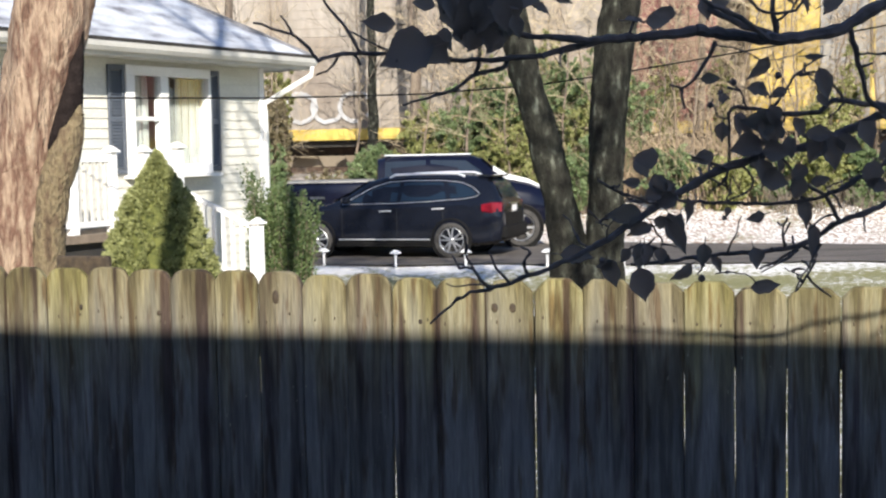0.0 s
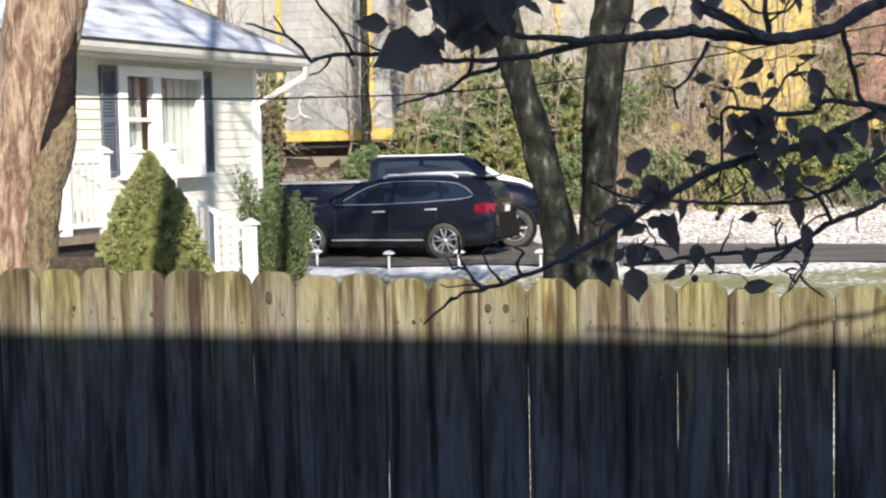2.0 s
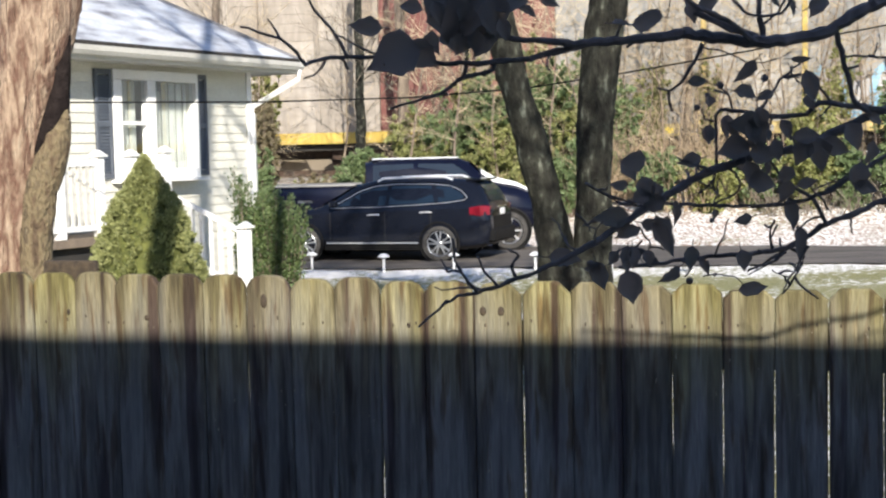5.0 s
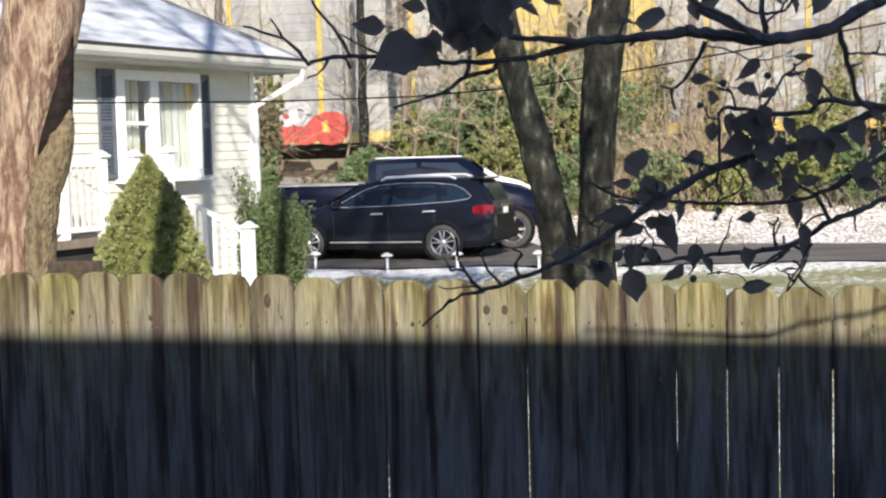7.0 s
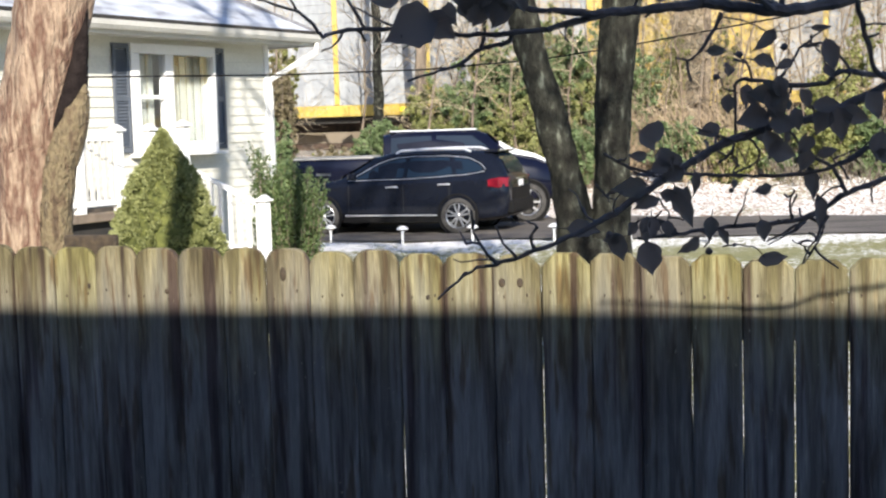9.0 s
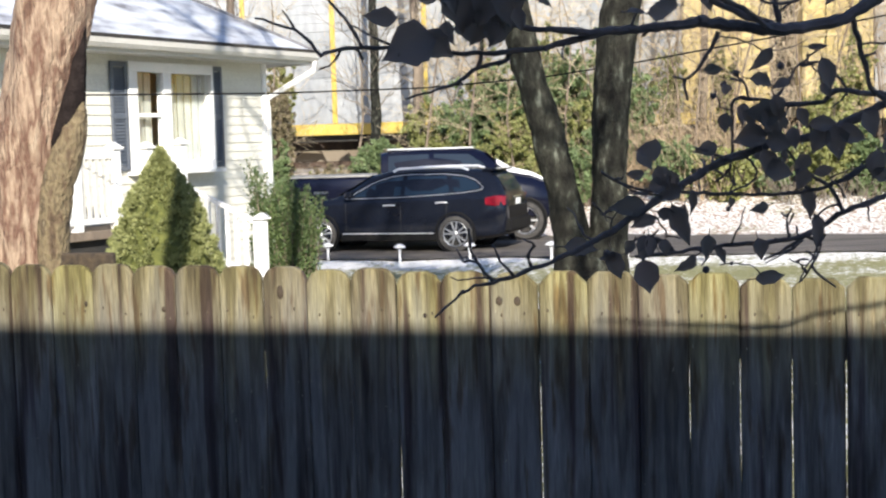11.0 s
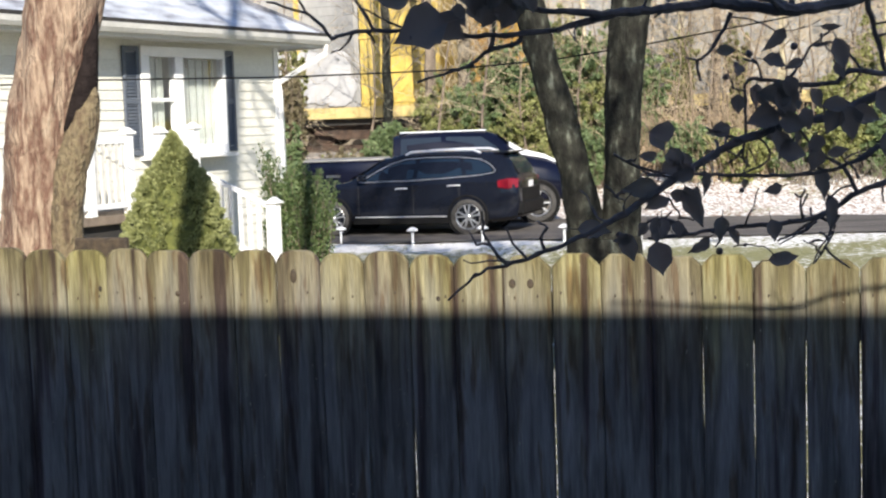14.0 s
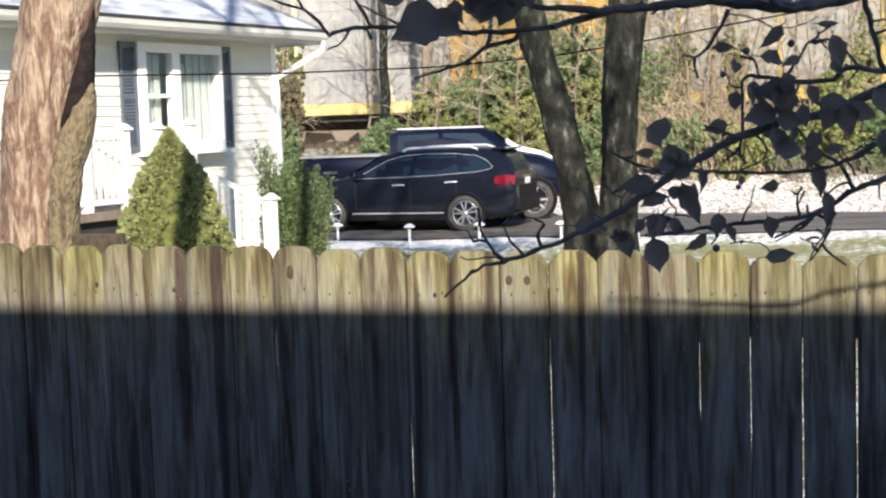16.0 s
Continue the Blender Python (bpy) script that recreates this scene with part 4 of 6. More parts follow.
        part("wheel_arch", Geo().lathe([(0.30, 0), (0.405, 0), (0.405, 0.035), (0.375, 0.04), (0.36, 0.02), (0.30, 0.012)], 30, m=pose(0, s * 0.885, 0.36, -90 * s)), "black", c)
        part("wheel_arch", Geo().lathe([(0.30, 0), (0.405, 0), (0.405, 0.035), (0.375, 0.04), (0.36, 0.02), (0.30, 0.012)], 30, m=pose(2.745, s * 0.885, 0.36, -90 * s)), "black", c)
        part("mirror", Geo().box(2.02, 2.16, s * 0.98 - 0.09, s * 0.98 + 0.09, 1.05, 1.18, 0.03), "navy", c)
        part("tail_lamp", Geo().loft([[(-0.60, s * 0.908, 1.02), (-0.60, s * 0.92, 1.00), (-0.60, s * 0.92, 0.90), (-0.60, s * 0.9, 0.88)], [(-0.80, s * 0.89, 1.055), (-0.80, s * 0.915, 1.04), (-0.80, s * 0.915, 0.87), (-0.80, s * 0.89, 0.85)], [(-0.95, s * 0.77, 1.05), (-0.965, s * 0.80, 1.035), (-0.965, s * 0.82, 0.88), (-0.95, s * 0.78, 0.86)], [(-0.975, s * 0.45, 1.02), (-0.99, s * 0.45, 1.01), (-0.995, s * 0.45, 0.93), (-0.985, s * 0.45, 0.92)]]), "lamp_red", c, "red tail lamp wrapping the corner")
    part("rear_window", Geo().loft([[(-0.935, -0.60, 1.13), (-0.935, 0.60, 1.13)], [(-0.805, -0.56, 1.35), (-0.805, 0.56, 1.35)], [(-0.67, -0.52, 1.49), (-0.67, 0.52, 1.49)]], close=False, caps=False), "car_glass", c)
    part("spoiler", Geo().box(-0.74, -0.45, -0.60, 0.60, 1.515, 1.55, 0.012), "navy", c)
    # added black sheet; it hides the bright reflection on the navy hatch
    part("hatch_panel", Geo().box(-1.008, -0.985, -0.66, 0.66, 0.52, 0.85, 0.006), "black", c, "black sheet added over the lower hatch against bright reflections")
    part("number_plate", Geo().box(-1.012, -1.0, -0.16, 0.16, 0.86, 0.98, 0.003), "white", c, "white plate with unreadable marks")
    part("rear_bumper", Geo().box(-1.06, -0.9, -0.80, 0.80, 0.36, 0.62, 0.04), "black", c)
    part("hatch_trim", Geo().box(-1.006, -0.97, -0.36, 0.36, 1.0, 1.03, 0.006), "chrome", c)
    part("windscreen", Geo().loft([[(2.47, -0.66, 1.09), (2.47, 0.66, 1.09)], [(2.14, -0.60, 1.255), (2.14, 0.60, 1.255)], [(1.76, -0.56, 1.475), (1.76, 0.56, 1.475)]], close=False, caps=False), "car_glass", c)
    for x in (0, 2.745):
        for s in (1, -1):
            wheel(c, x, s * 0.82, 0.345, 0.225, 1)
    return c


MAT["rail_silver"] = material("silver_rail", [(0.72, 0.73, 0.75), (0.8, 0.8, 0.82)], 0.35, 5, bump=0, metal=0.5)
# local x points to the bonnet; the wheels of the near side stand on the drive
head = math.degrees(math.atan2(0.8, -2.608))
near = Vector((-0.026, 25.72, 0))
car = suv()
turn = Matrix.Rotation(radians(head), 4, "Z")
car.matrix_basis = Matrix.Translation(near - turn @ Vector((0, 0.82, 0)) + Vector((0, 0, 0.05))) @ turn


def pickup():
    """Crew-cab pickup; x forward, near side is -y."""
    c = thing("pickup_truck", pose(0, 0, 0), "dark blue crew-cab pickup with snow on roof and bonnet", "truck")
    hw = 0.98
    cab = [(0.62, 0.97, 0.42, 1.10, 1.30, 0.85), (0.66, 0.97, 0.40, 1.24, 1.86, 0.70), (0.95, 0.975, 0.40, 1.26, 1.93, 0.70), (1.8, 0.98, 0.40, 1.26, 1.945, 0.70), (2.6, 0.98, 0.40, 1.26, 1.925, 0.69), (2.85, 0.98, 0.40, 1.26, 1.84, 0.68), (3.08, 0.98, 0.40, 1.25, 1.64, 0.71), (3.26, 0.98, 0.40, 1.24, 1.48, 0.78), (3.36, 0.98, 0.40, 1.22, 1.43, 0.82), (3.8, 0.97, 0.42, 1.15, 1.34, 0.84), (4.15, 0.94, 0.45, 1.04, 1.20, 0.80), (4.25, 0.88, 0.5, 0.92, 0.98, 0.72)]
    part("body", Geo().loft([car_ring(*s) for s in cab]), "blue", c, smooth=True)
    bed = [(-1.25, 0.94, 0.55, 1.36, 1.40, 0.92), (-1.20, 0.97, 0.48, 1.38, 1.42, 0.945), (0.60, 0.98, 0.42, 1.38, 1.42, 0.945)]
    part("bed", Geo().loft([car_ring(*s) for s in bed]), "blue", c, smooth=True)
    part("bed_cover", Geo().box(-1.22, 0.58, -0.88, 0.88, 1.40, 1.445, 0.006), "galv", c, "frosted grey bed cover")
    part("roof_snow", Geo().box(0.80, 2.62, -0.62, 0.62, 1.935, 1.962, 0.010), "snow", c)
    part("bonnet_snow", Geo().loft([[(x, -w, z), (x, w, z), (x, w, z + h), (x, -w, z + h)] for x, w, z, h in ((3.08, 0.70, 1.60, 0.10), (3.34, 0.80, 1.42, 0.11), (3.8, 0.80, 1.33, 0.08), (4.1, 0.72, 1.21, 0.05))]), "snow", c)
    def gy(z, s):
        return s * (side_y(z, 1.24, 1.94, 0.98, 0.70, 1) + 0.006)
    for s in (1, -1):
        for poly in ([(0.80, 1.32), (0.82, 1.82), (1.66, 1.84), (1.68, 1.32)], [(1.78, 1.32), (1.76, 1.84), (2.50, 1.82), (2.78, 1.62), (3.02, 1.32)]):
            n = len(poly)
            vs = [(x, gy(z, s), z) for x, z in poly] + [(x, gy(z, s) - s * 0.02, z) for x, z in poly]
            part("window", Geo().add(vs, [tuple(range(n))] + [(i, (i + 1) % n, n + (i + 1) % n, n + i) for i in range(n)]), "car_glass", c)
        part("mirror", Geo().box(2.74, 2.90, s * 1.08 - 0.10, s * 1.08 + 0.10, 1.24, 1.46, 0.03), "black", c)
        part("bed_badge", Geo().box(-0.75, -0.45, s * 0.985 - 0.004, s * 0.985 + 0.004, 1.08, 1.13), "chrome", c, "small chrome badge")
        for x in (0.0, 3.62):
            part("wheel_arch", Geo().lathe([(0.36, 0), (0.48, 0), (0.48, 0.03), (0.44, 0.035), (0.42, 0.012), (0.36, 0.01)], 30, m=pose(x, s * 0.965, 0.42, -90 * s)), "black", c)
            wheel(c, x, s * 0.88, 0.40, 0.27, 2, 6)
    part("windscreen", Geo().loft([[(3.27, -0.76, 1.49), (3.27, 0.76, 1.49)], [(3.09, -0.70, 1.66), (3.09, 0.70, 1.66)], [(2.86, -0.65, 1.86), (2.86, 0.65, 1.86)]], close=False, caps=False), "car_glass", c)
    part("front_bumper", Geo().box(4.20, 4.40, -0.92, 0.92, 0.45, 0.72, 0.05), "chrome", c)
    part("mud_flap", Geo().box(4.0, 4.03, -0.98, -0.7, 0.25, 0.55, 0.005), "black", c)
    return c


truck = pickup()
turn = Matrix.Rotation(radians(3), 4, "Z")
truck.matrix_basis = Matrix.Translation(Vector((1.40, 28.5, 0.05)) - turn @ Vector((3.62, -0.88, 0))) @ turn


# ---- the train ----
RAIL_Z, PITCH, SPEED = 1.63, 28.6, 12.873
SIDE = -1.60      # near side of a car
NEAR = Vector((-3.25, 41.7, 0))      # a point under the near side of the train
TRACK = Matrix.Translation(NEAR) @ pose(0, 0, 0, 0, 0, -10) @ pose(0, -SIDE, 0)      # middle of the track


def build_track():
    t = thing("railway_track", TRACK, "rails on timber sleepers along a low bank", "railway", kind="structure")
    part("ballast", Geo().loft([[(x, -2.2, 1.0), (x, -1.6, RAIL_Z - 0.2), (x, 1.6, RAIL_Z - 0.2), (x, 2.2, 1.0)] for x in (-70, 0, 70)]), "ballast", t)
    for y in (-0.75, 0.75):
        part("rail", Geo().loft([[(x, y - 0.07, RAIL_Z - 0.16), (x, y - 0.015, RAIL_Z - 0.13), (x, y - 0.035, RAIL_Z - 0.02), (x, y - 0.035, RAIL_Z), (x, y + 0.035, RAIL_Z), (x, y + 0.035, RAIL_Z - 0.02), (x, y + 0.015, RAIL_Z - 0.13), (x, y + 0.07, RAIL_Z - 0.16)] for x in (-70, 70)]), "rust", t)
    s = Geo()
    for i in range(-110, 111):
        s.box(i * 0.55 - 0.11, i * 0.55 + 0.11, -1.3, 1.3, RAIL_Z - 0.28, RAIL_Z - 0.165)
    tagged(part("sleepers", s, "bark_grey", t), kind="stuff")


MAT["ballast"] = material("ballast_stone", [(0.12, 0.11, 0.10), (0.30, 0.28, 0.26)], 0.9, 9, bump=0.8)
build_track()


def autorack(name, panel, end_front, end_rear, post, sill, seed, label):
    """A long covered car carrier. x runs back from the front coupler line; the car rolls towards -x; heights from the rail."""
    t = thing(name, TRACK @ pose(0, 0, RAIL_Z), label, "rail car", "cars of the freight train")
    x0, x1 = 0.45, PITCH - 0.45
    part("underframe", Geo().box(x0, x1, -1.35, 1.35, 0.62, 0.86), "gap", t)
    part("side_sill", Geo().box(x0, x1, SIDE - 0.03, SIDE + 0.16, 0.82, 1.16, 0.015), sill, t, "painted side sill")
    part("side_sill", Geo().box(x0, x1, -SIDE - 0.16, -SIDE + 0.03, 0.82, 1.16, 0.015), sill, t)
    part("centre_sill", Geo().box(x0 + 3, x1 - 3, -0.3, 0.3, 0.35, 0.62), "rust", t)
    roof = Geo().loft([[(x, SIDE + 0.02, 5.35), (x, SIDE + 0.10, 5.58), (x, -0.7, 5.78), (x, 0.7, 5.78), (x, -SIDE - 0.10, 5.58), (x, -SIDE - 0.02, 5.35)] for x in (x0, x1)])
    part("roof", roof, panel, t)
    a, b = x0 + 2.05, x1 - 2.55
    posts = [a] + [3.86 + 2.84 * k for k in range(8)] + [b]
    part("far_wall", Geo().box(x0, x1, -SIDE - 0.05, -SIDE, 1.16, 5.36), panel, t)
    for xa, xb in zip(posts, posts[1:]):
        for z0, z1 in ((1.165, 2.55), (2.56, 3.95), (3.96, 5.36)):
            g = Geo().box(xa + 0.03, xb - 0.03, SIDE, SIDE + 0.05, z0, z1)
            for k in range(1, 5):
                z = z0 + (z1 - z0) * k / 5
                g.box(xa + 0.06, xb - 0.06, SIDE - 0.014, SIDE, z - 0.02, z + 0.02)
            part("side_panel", g, panel, t)
    for x in posts:
        part("side_post", Geo().box(x - 0.075, x + 0.075, SIDE - 0.05, SIDE + 0.06, 1.163, 5.36, 0.01), post if a < x < b else panel, t)
    if seed in (3, 7):      # flared feet of the posts
        for x in posts[1:-1]:
            part("post_foot", Geo().prism([(x - 0.26, 1.165), (x - 0.08, 1.85), (x + 0.08, 1.85), (x + 0.26, 1.165)], SIDE - 0.064, SIDE - 0.052), post, t)
    for xa, xb, mat in ((x0, a - 0.08, end_front), (b + 0.08, x1, end_rear)):
        w = (xb - xa) / 3
        for k in range(3):
            part("end_door", Geo().box(xa + w * k + 0.012, xa + w * (k + 1) - 0.012, SIDE - 0.02 - 0.02 * (k % 2), SIDE + 0.06, 1.163, 5.40, 0.012), mat, t)
        for z in (1.25, 3.2):
            part("door_rail", Geo().box(xa, xb, SIDE - 0.07, SIDE - 0.042, z, z + 0.08), mat, t)
    for xe, mat in ((x0, end_front), (x1 - 0.06, end_rear)):
        part("end_wall", Geo().box(xe, xe + 0.06, SIDE + 0.065, -SIDE - 0.065, 1.1, 5.36), mat, t)
    part("coupler", Geo().box(-0.05, x0, -0.12, 0.12, 0.75, 0.95, 0.02), "rust", t)
    part("coupler", Geo().box(x1, PITCH - 0.055, -0.12, 0.12, 0.75, 0.95, 0.02), "rust", t)
    for xc in (3.4, PITCH - 3.4):
        for xw in (xc - 0.89, xc + 0.89):
            ws = part("wheelset", Geo().lathe([(0.07, -0.95), (0.07, 0.95)], 10, m=pose(xw, 0, 0.42, 90)), "rust", t)
            for y in (-0.75, 0.75):
                part("rail_wheel", Geo().lathe([(0, -0.06), (0.34, -0.06), (0.36, -0.03), (0.42, -0.06), (0.42, 0.06), (0.36, 0.03), (0.34, 0.06), (0, 0.06)], 24, m=pose(xw, y, 0.42, 90)), "rust", ws)
        for y in (-1.0, 1.0):
            part("side_frame", Geo().prism([(xc - 1.2, 0.36), (xc - 0.7, 0.30), (xc - 0.4, 0.18), (xc + 0.4, 0.18), (xc + 0.7, 0.30), (xc + 1.2, 0.36), (xc + 1.15, 0.56), (xc + 0.5, 0.66), (xc - 0.5, 0.66), (xc - 1.15, 0.56)], y - 0.07, y + 0.07), "rust", t)
    return t


def mark(car_, name, x, z, w, h, mat, label, proud=0.062):
    return part(name, Geo().box(x, x + w, SIDE - proud - 0.006, SIDE - proud, z, z + h), mat, car_, label)


def letters(car_, name, x, z, w, h, n, mat, label, seed, proud=0.075):
    """Unreadable marks: blunt strokes in a row."""
    rng = random.Random(seed)
    for i in range(n):
        xa = x + w * i / n
        g = Geo().box(xa, xa + w / n * rng.uniform(0.5, 0.8), SIDE - proud - 0.004, SIDE - proud, z + h * rng.uniform(0, 0.1), z + h * rng.uniform(0.85, 1))
        part(name, g, mat, car_, label)


def spray(car_, x, z, w, h, mat, seed, label, n=9, thick=0.13, fill=None):
    """Sprayed shapes: looping strokes, on a filled ground where given."""
    rng = random.Random(seed)
    if fill:
        g = Geo()
        k = 26
        y = SIDE - 0.056
        cols = []
        for i in range(k + 1):
            u, a, b = x + w * i / k, z + 0.08 * h * rng.random(), z + h * (0.78 + 0.22 * rng.random())
            cols.append([(u, y - 0.005, a), (u, y - 0.005, b), (u, y, b), (u, y, a)])
        g.loft(cols)
        part("graffiti_ground", g, fill, car_, label)
    for i in range(n):
        cx, cz = x + w * (i + 0.5) / n, z + h * 0.5
        a0 = rng.uniform(0, 6.28)
        pts = [Vector((cx + 0.46 * w / n * 1.25 * math.cos(a0 + 0.4 * k), SIDE - 0.066 - 0.0004 * (10 * (i % 4) + 0.5 * k), cz + 0.46 * h * math.sin(a0 + 0.4 * k) + 0.03 * h * rng.uniform(-1, 1))) for k in range(rng.randint(9, 17))]
        band = []      # one ribbon a stroke, later strokes over earlier ones
        for k, p in enumerate(pts):
            d = pts[min(k + 1, len(pts) - 1)] - pts[max(k - 1, 0)]
            side = Vector((-d.z, 0, d.x)).normalized() * thick / 2
            band.append([p - side, p + side])
        part("graffiti", Geo().loft(band, close=False, caps=False), mat, car_, label)


TRAIN = []


def build_train():
    spec = [
        ("galv_dirty", "yellow", "brown", "galv_dirty", "yellow", "weathered grey car carrier with brown end, moving"),
        ("galv", "yellow", "yellow", "yellow", "yellow", "grey car carrier with yellow posts and ends, moving"),
        ("galv_dirty", "brown", "brown", "galv_dirty", "yellow", "dirty grey car carrier, red-brown end and white graffiti"),
        ("galv", "brown", "yellow", "yellow", "pale_yellow", "grey car carrier covered low down in blue graffiti"),
        ("galv_blue", "yellow", "yellow", "yellow", "yellow", "bluish grey car carrier with bright yellow posts"),
        ("galv_blue", "yellow", "pale_yellow", "yellow", "yellow", "light grey car carrier with faded yellow end"),
        ("galv", "pale_yellow", "yellow", "yellow", "pale_yellow", "grey car carrier with white scrawled graffiti, moving"),
        ("galv", "ochre", "ochre", "cream_post", "pale_yellow", "plain grey car carrier with ochre ends, moving"),
        ("galv", "ochre", "yellow", "yellow", "yellow", "grey car carrier following with ochre end"),
    ]
    for i, (panel, ef, er, post, sill, label) in enumerate(spec):
        c = autorack("rail_car", panel, ef, er, post, sill, i, label)
        TRAIN.append(c)
        # stencilled marks on the sill
        if i in (1, 2, 3):
            letters(c, "stencil_mark", 6.05, 0.88, 1.1, 0.19, 4, "spray_white", "white stencil bar", i, 0.043)
            letters(c, "stencil_mark", 7.4, 0.88, 1.35, 0.19, 6, "spray_white", "white stencil bar", i + 20, 0.043)
        mark(c, "reflector", 5.3, 0.9, 0.5, 0.16, "yellow_bright", "bright yellow reflector", 0.034)
        mark(c, "reflector", 20.0, 0.9, 0.5, 0.16, "yellow_bright", "bright yellow reflector", 0.034)
    A, B, C, D, E, F, G, H, I = TRAIN
    spray(A, 15.2, 1.35, 2.6, 0.95, "spray_white", 3, "white outlined graffiti", 3)
    spray(A, 22.8, 1.3, 2.6, 0.8, "spray_dark", 5, "dark outlined graffiti", 4, 0.06)
    for c in (B, G):
        mark(c, "upper_board", 4.9, 3.35, 1.8, 1.95, "yellow", "yellow board near the roof", 0.058)
    shield = [(5.40, 4.90), (5.40, 4.62), (5.38, 4.40), (5.40, 4.18), (5.48, 4.02), (5.73, 3.93), (5.98, 4.02), (6.06, 4.18), (6.08, 4.40), (6.06, 4.62), (6.06, 4.90), (5.73, 4.87)]
    part("emblem", Geo().prism(shield, SIDE - 0.070, SIDE - 0.064), "spray_pale", B, "white shield-shaped emblem")
    for x in (5.50, 5.61, 5.72, 5.83, 5.94):
        mark(B, "emblem_stripe", x, 4.05, 0.028, 0.52, "spray_plum", "thin dark stripe", 0.074)
    for z in (4.58, 4.86):
        mark(B, "emblem_stripe", 5.41, z, 0.64, 0.03, "spray_plum", "thin dark stripe", 0.074)
    for x in (5.395, 6.035):
        mark(B, "emblem_stripe", x, 4.613, 0.03, 0.245, "spray_plum", "thin dark stripe", 0.074)
    mark(G, "emblem", 5.35, 4.66, 0.85, 0.2, "spray_pink", "faded red emblem block", 0.067)
    mark(G, "emblem", 5.3, 4.33, 0.95, 0.24, "laurel_paint", "green emblem block", 0.067)
    spray(B, 12.4, 1.5, 1.2, 0.8, "spray_white", 13, "white scrawl", 2, 0.07)
    spray(B, 14.8, 1.5, 1.9, 0.75, "spray_white", 14, "white scrawl", 3, 0.08)
    spray(B, 18.2, 1.45, 2.0, 0.7, "spray_white", 15, "white scrawl", 4, 0.08)
    spray(C, 2.2, 1.25, 4.9, 1.7, "spray_white", 21, "bold white bubble graffiti", 5, 0.3, "spray_white")
    spray(C, 2.5, 1.35, 4.3, 1.35, "spray_pink", 23, "faded pink fill of graffiti", 4, 0.16)
    spray(C, 2.4, 1.3, 4.5, 1.0, "pale_yellow", 24, "pale yellow strokes of graffiti", 5, 0.10)
    mark(C, "sill_paint", 2.5, 0.84, 3.2, 0.3, "spray_white", "white overspray on the sill", 0.036)
    mark(C, "maker_board", 9.7, 3.74, 2.75, 0.62, "brown", "maroon board with white emblem", 0.058)
    letters(C, "maker_mark", 9.85, 3.86, 1.45, 0.22, 10, "spray_white", "white mark", 30, 0.067)
    part("emblem_ring", Geo().lathe([(0.20, 0), (0.28, 0), (0.28, 0.006), (0.20, 0.006)], 20, m=pose(11.95, SIDE - 0.067, 4.03, 90)).lathe([(0, 0), (0.10, 0), (0.10, 0.006), (0, 0.006)], 16, m=pose(11.95, SIDE - 0.067, 4.03, 90)), "spray_white", C, "white ring emblem")
    spray(C, 9.5, 1.3, 5.0, 1.2, "spray_tan", 22, "faded cream outlined graffiti", 6, 0.08)
    spray(D, 9.8, 1.2, 9.2, 1.55, "spray_blue", 31, "blue and white block graffiti", 11, 0.22, "spray_white")
    spray(D, 9.9, 1.3, 9.0, 1.2, "spray_dark", 33, "dark outlines of graffiti", 8, 0.07)
    spray(D, 12.0, 1.3, 1.6, 1.3, "red", 34, "red strokes of graffiti", 2, 0.2)
    spray(D, 19.1, 0.86, 2.5, 0.85, "red", 35, "red sprayed block", 3, 0.25, "red")
    spray(D, 19.15, 1.45, 1.3, 0.6, "spray_white", 36, "white smear over the red", 3, 0.24)
    spray(E, 6.6, 4.5, 2.2, 0.6, "spray_dark", 41, "thin black outlined graffiti", 3, 0.06)
    for i, (x, w) in enumerate(((3.6, 1.2), (6.5, 2.0), (9.2, 1.8), (12.5, 2.4), (17.0, 1.6), (20.6, 2.2))):
        spray(G, x, 1.25, w, 1.0, "spray_white", 50 + i, "white graffiti", 2 + i % 2, 0.25)
    spray(G, 22.8, 1.25, 2.6, 1.6, "spray_white", 61, "white bubble graffiti", 3, 0.3, "spray_white")
    spray(F, 8.0, 1.3, 4.0, 1.0, "spray_white", 63, "white scrawl", 5, 0.1)
    spray(H, 12.0, 1.3, 2.5, 1.0, "spray_white", 65, "white scrawl", 3, 0.1)


MAT["spray_tan"] = material("cream_spray", [(0.40, 0.35, 0.28), (0.50, 0.45, 0.37)], 0.6, 1.2, bump=0)
MAT["spray_pale"] = material("pale_decal", [(0.50, 0.47, 0.52), (0.62, 0.60, 0.64)], 0.5, 2, bump=0)
MAT["spray_plum"] = material("plum_decal", [(0.13, 0.07, 0.12), (0.20, 0.12, 0.18)], 0.5, 2, bump=0)
MAT["yellow_bright"] = material("bright_yellow", [(0.85, 0.62, 0.02), (0.9, 0.68, 0.04)], 0.4, 3, bump=0)
MAT["laurel_paint"] = material("green_paint", [(0.13, 0.24, 0.11), (0.20, 0.30, 0.15)], 0.5, 3, bump=0)
build_train()


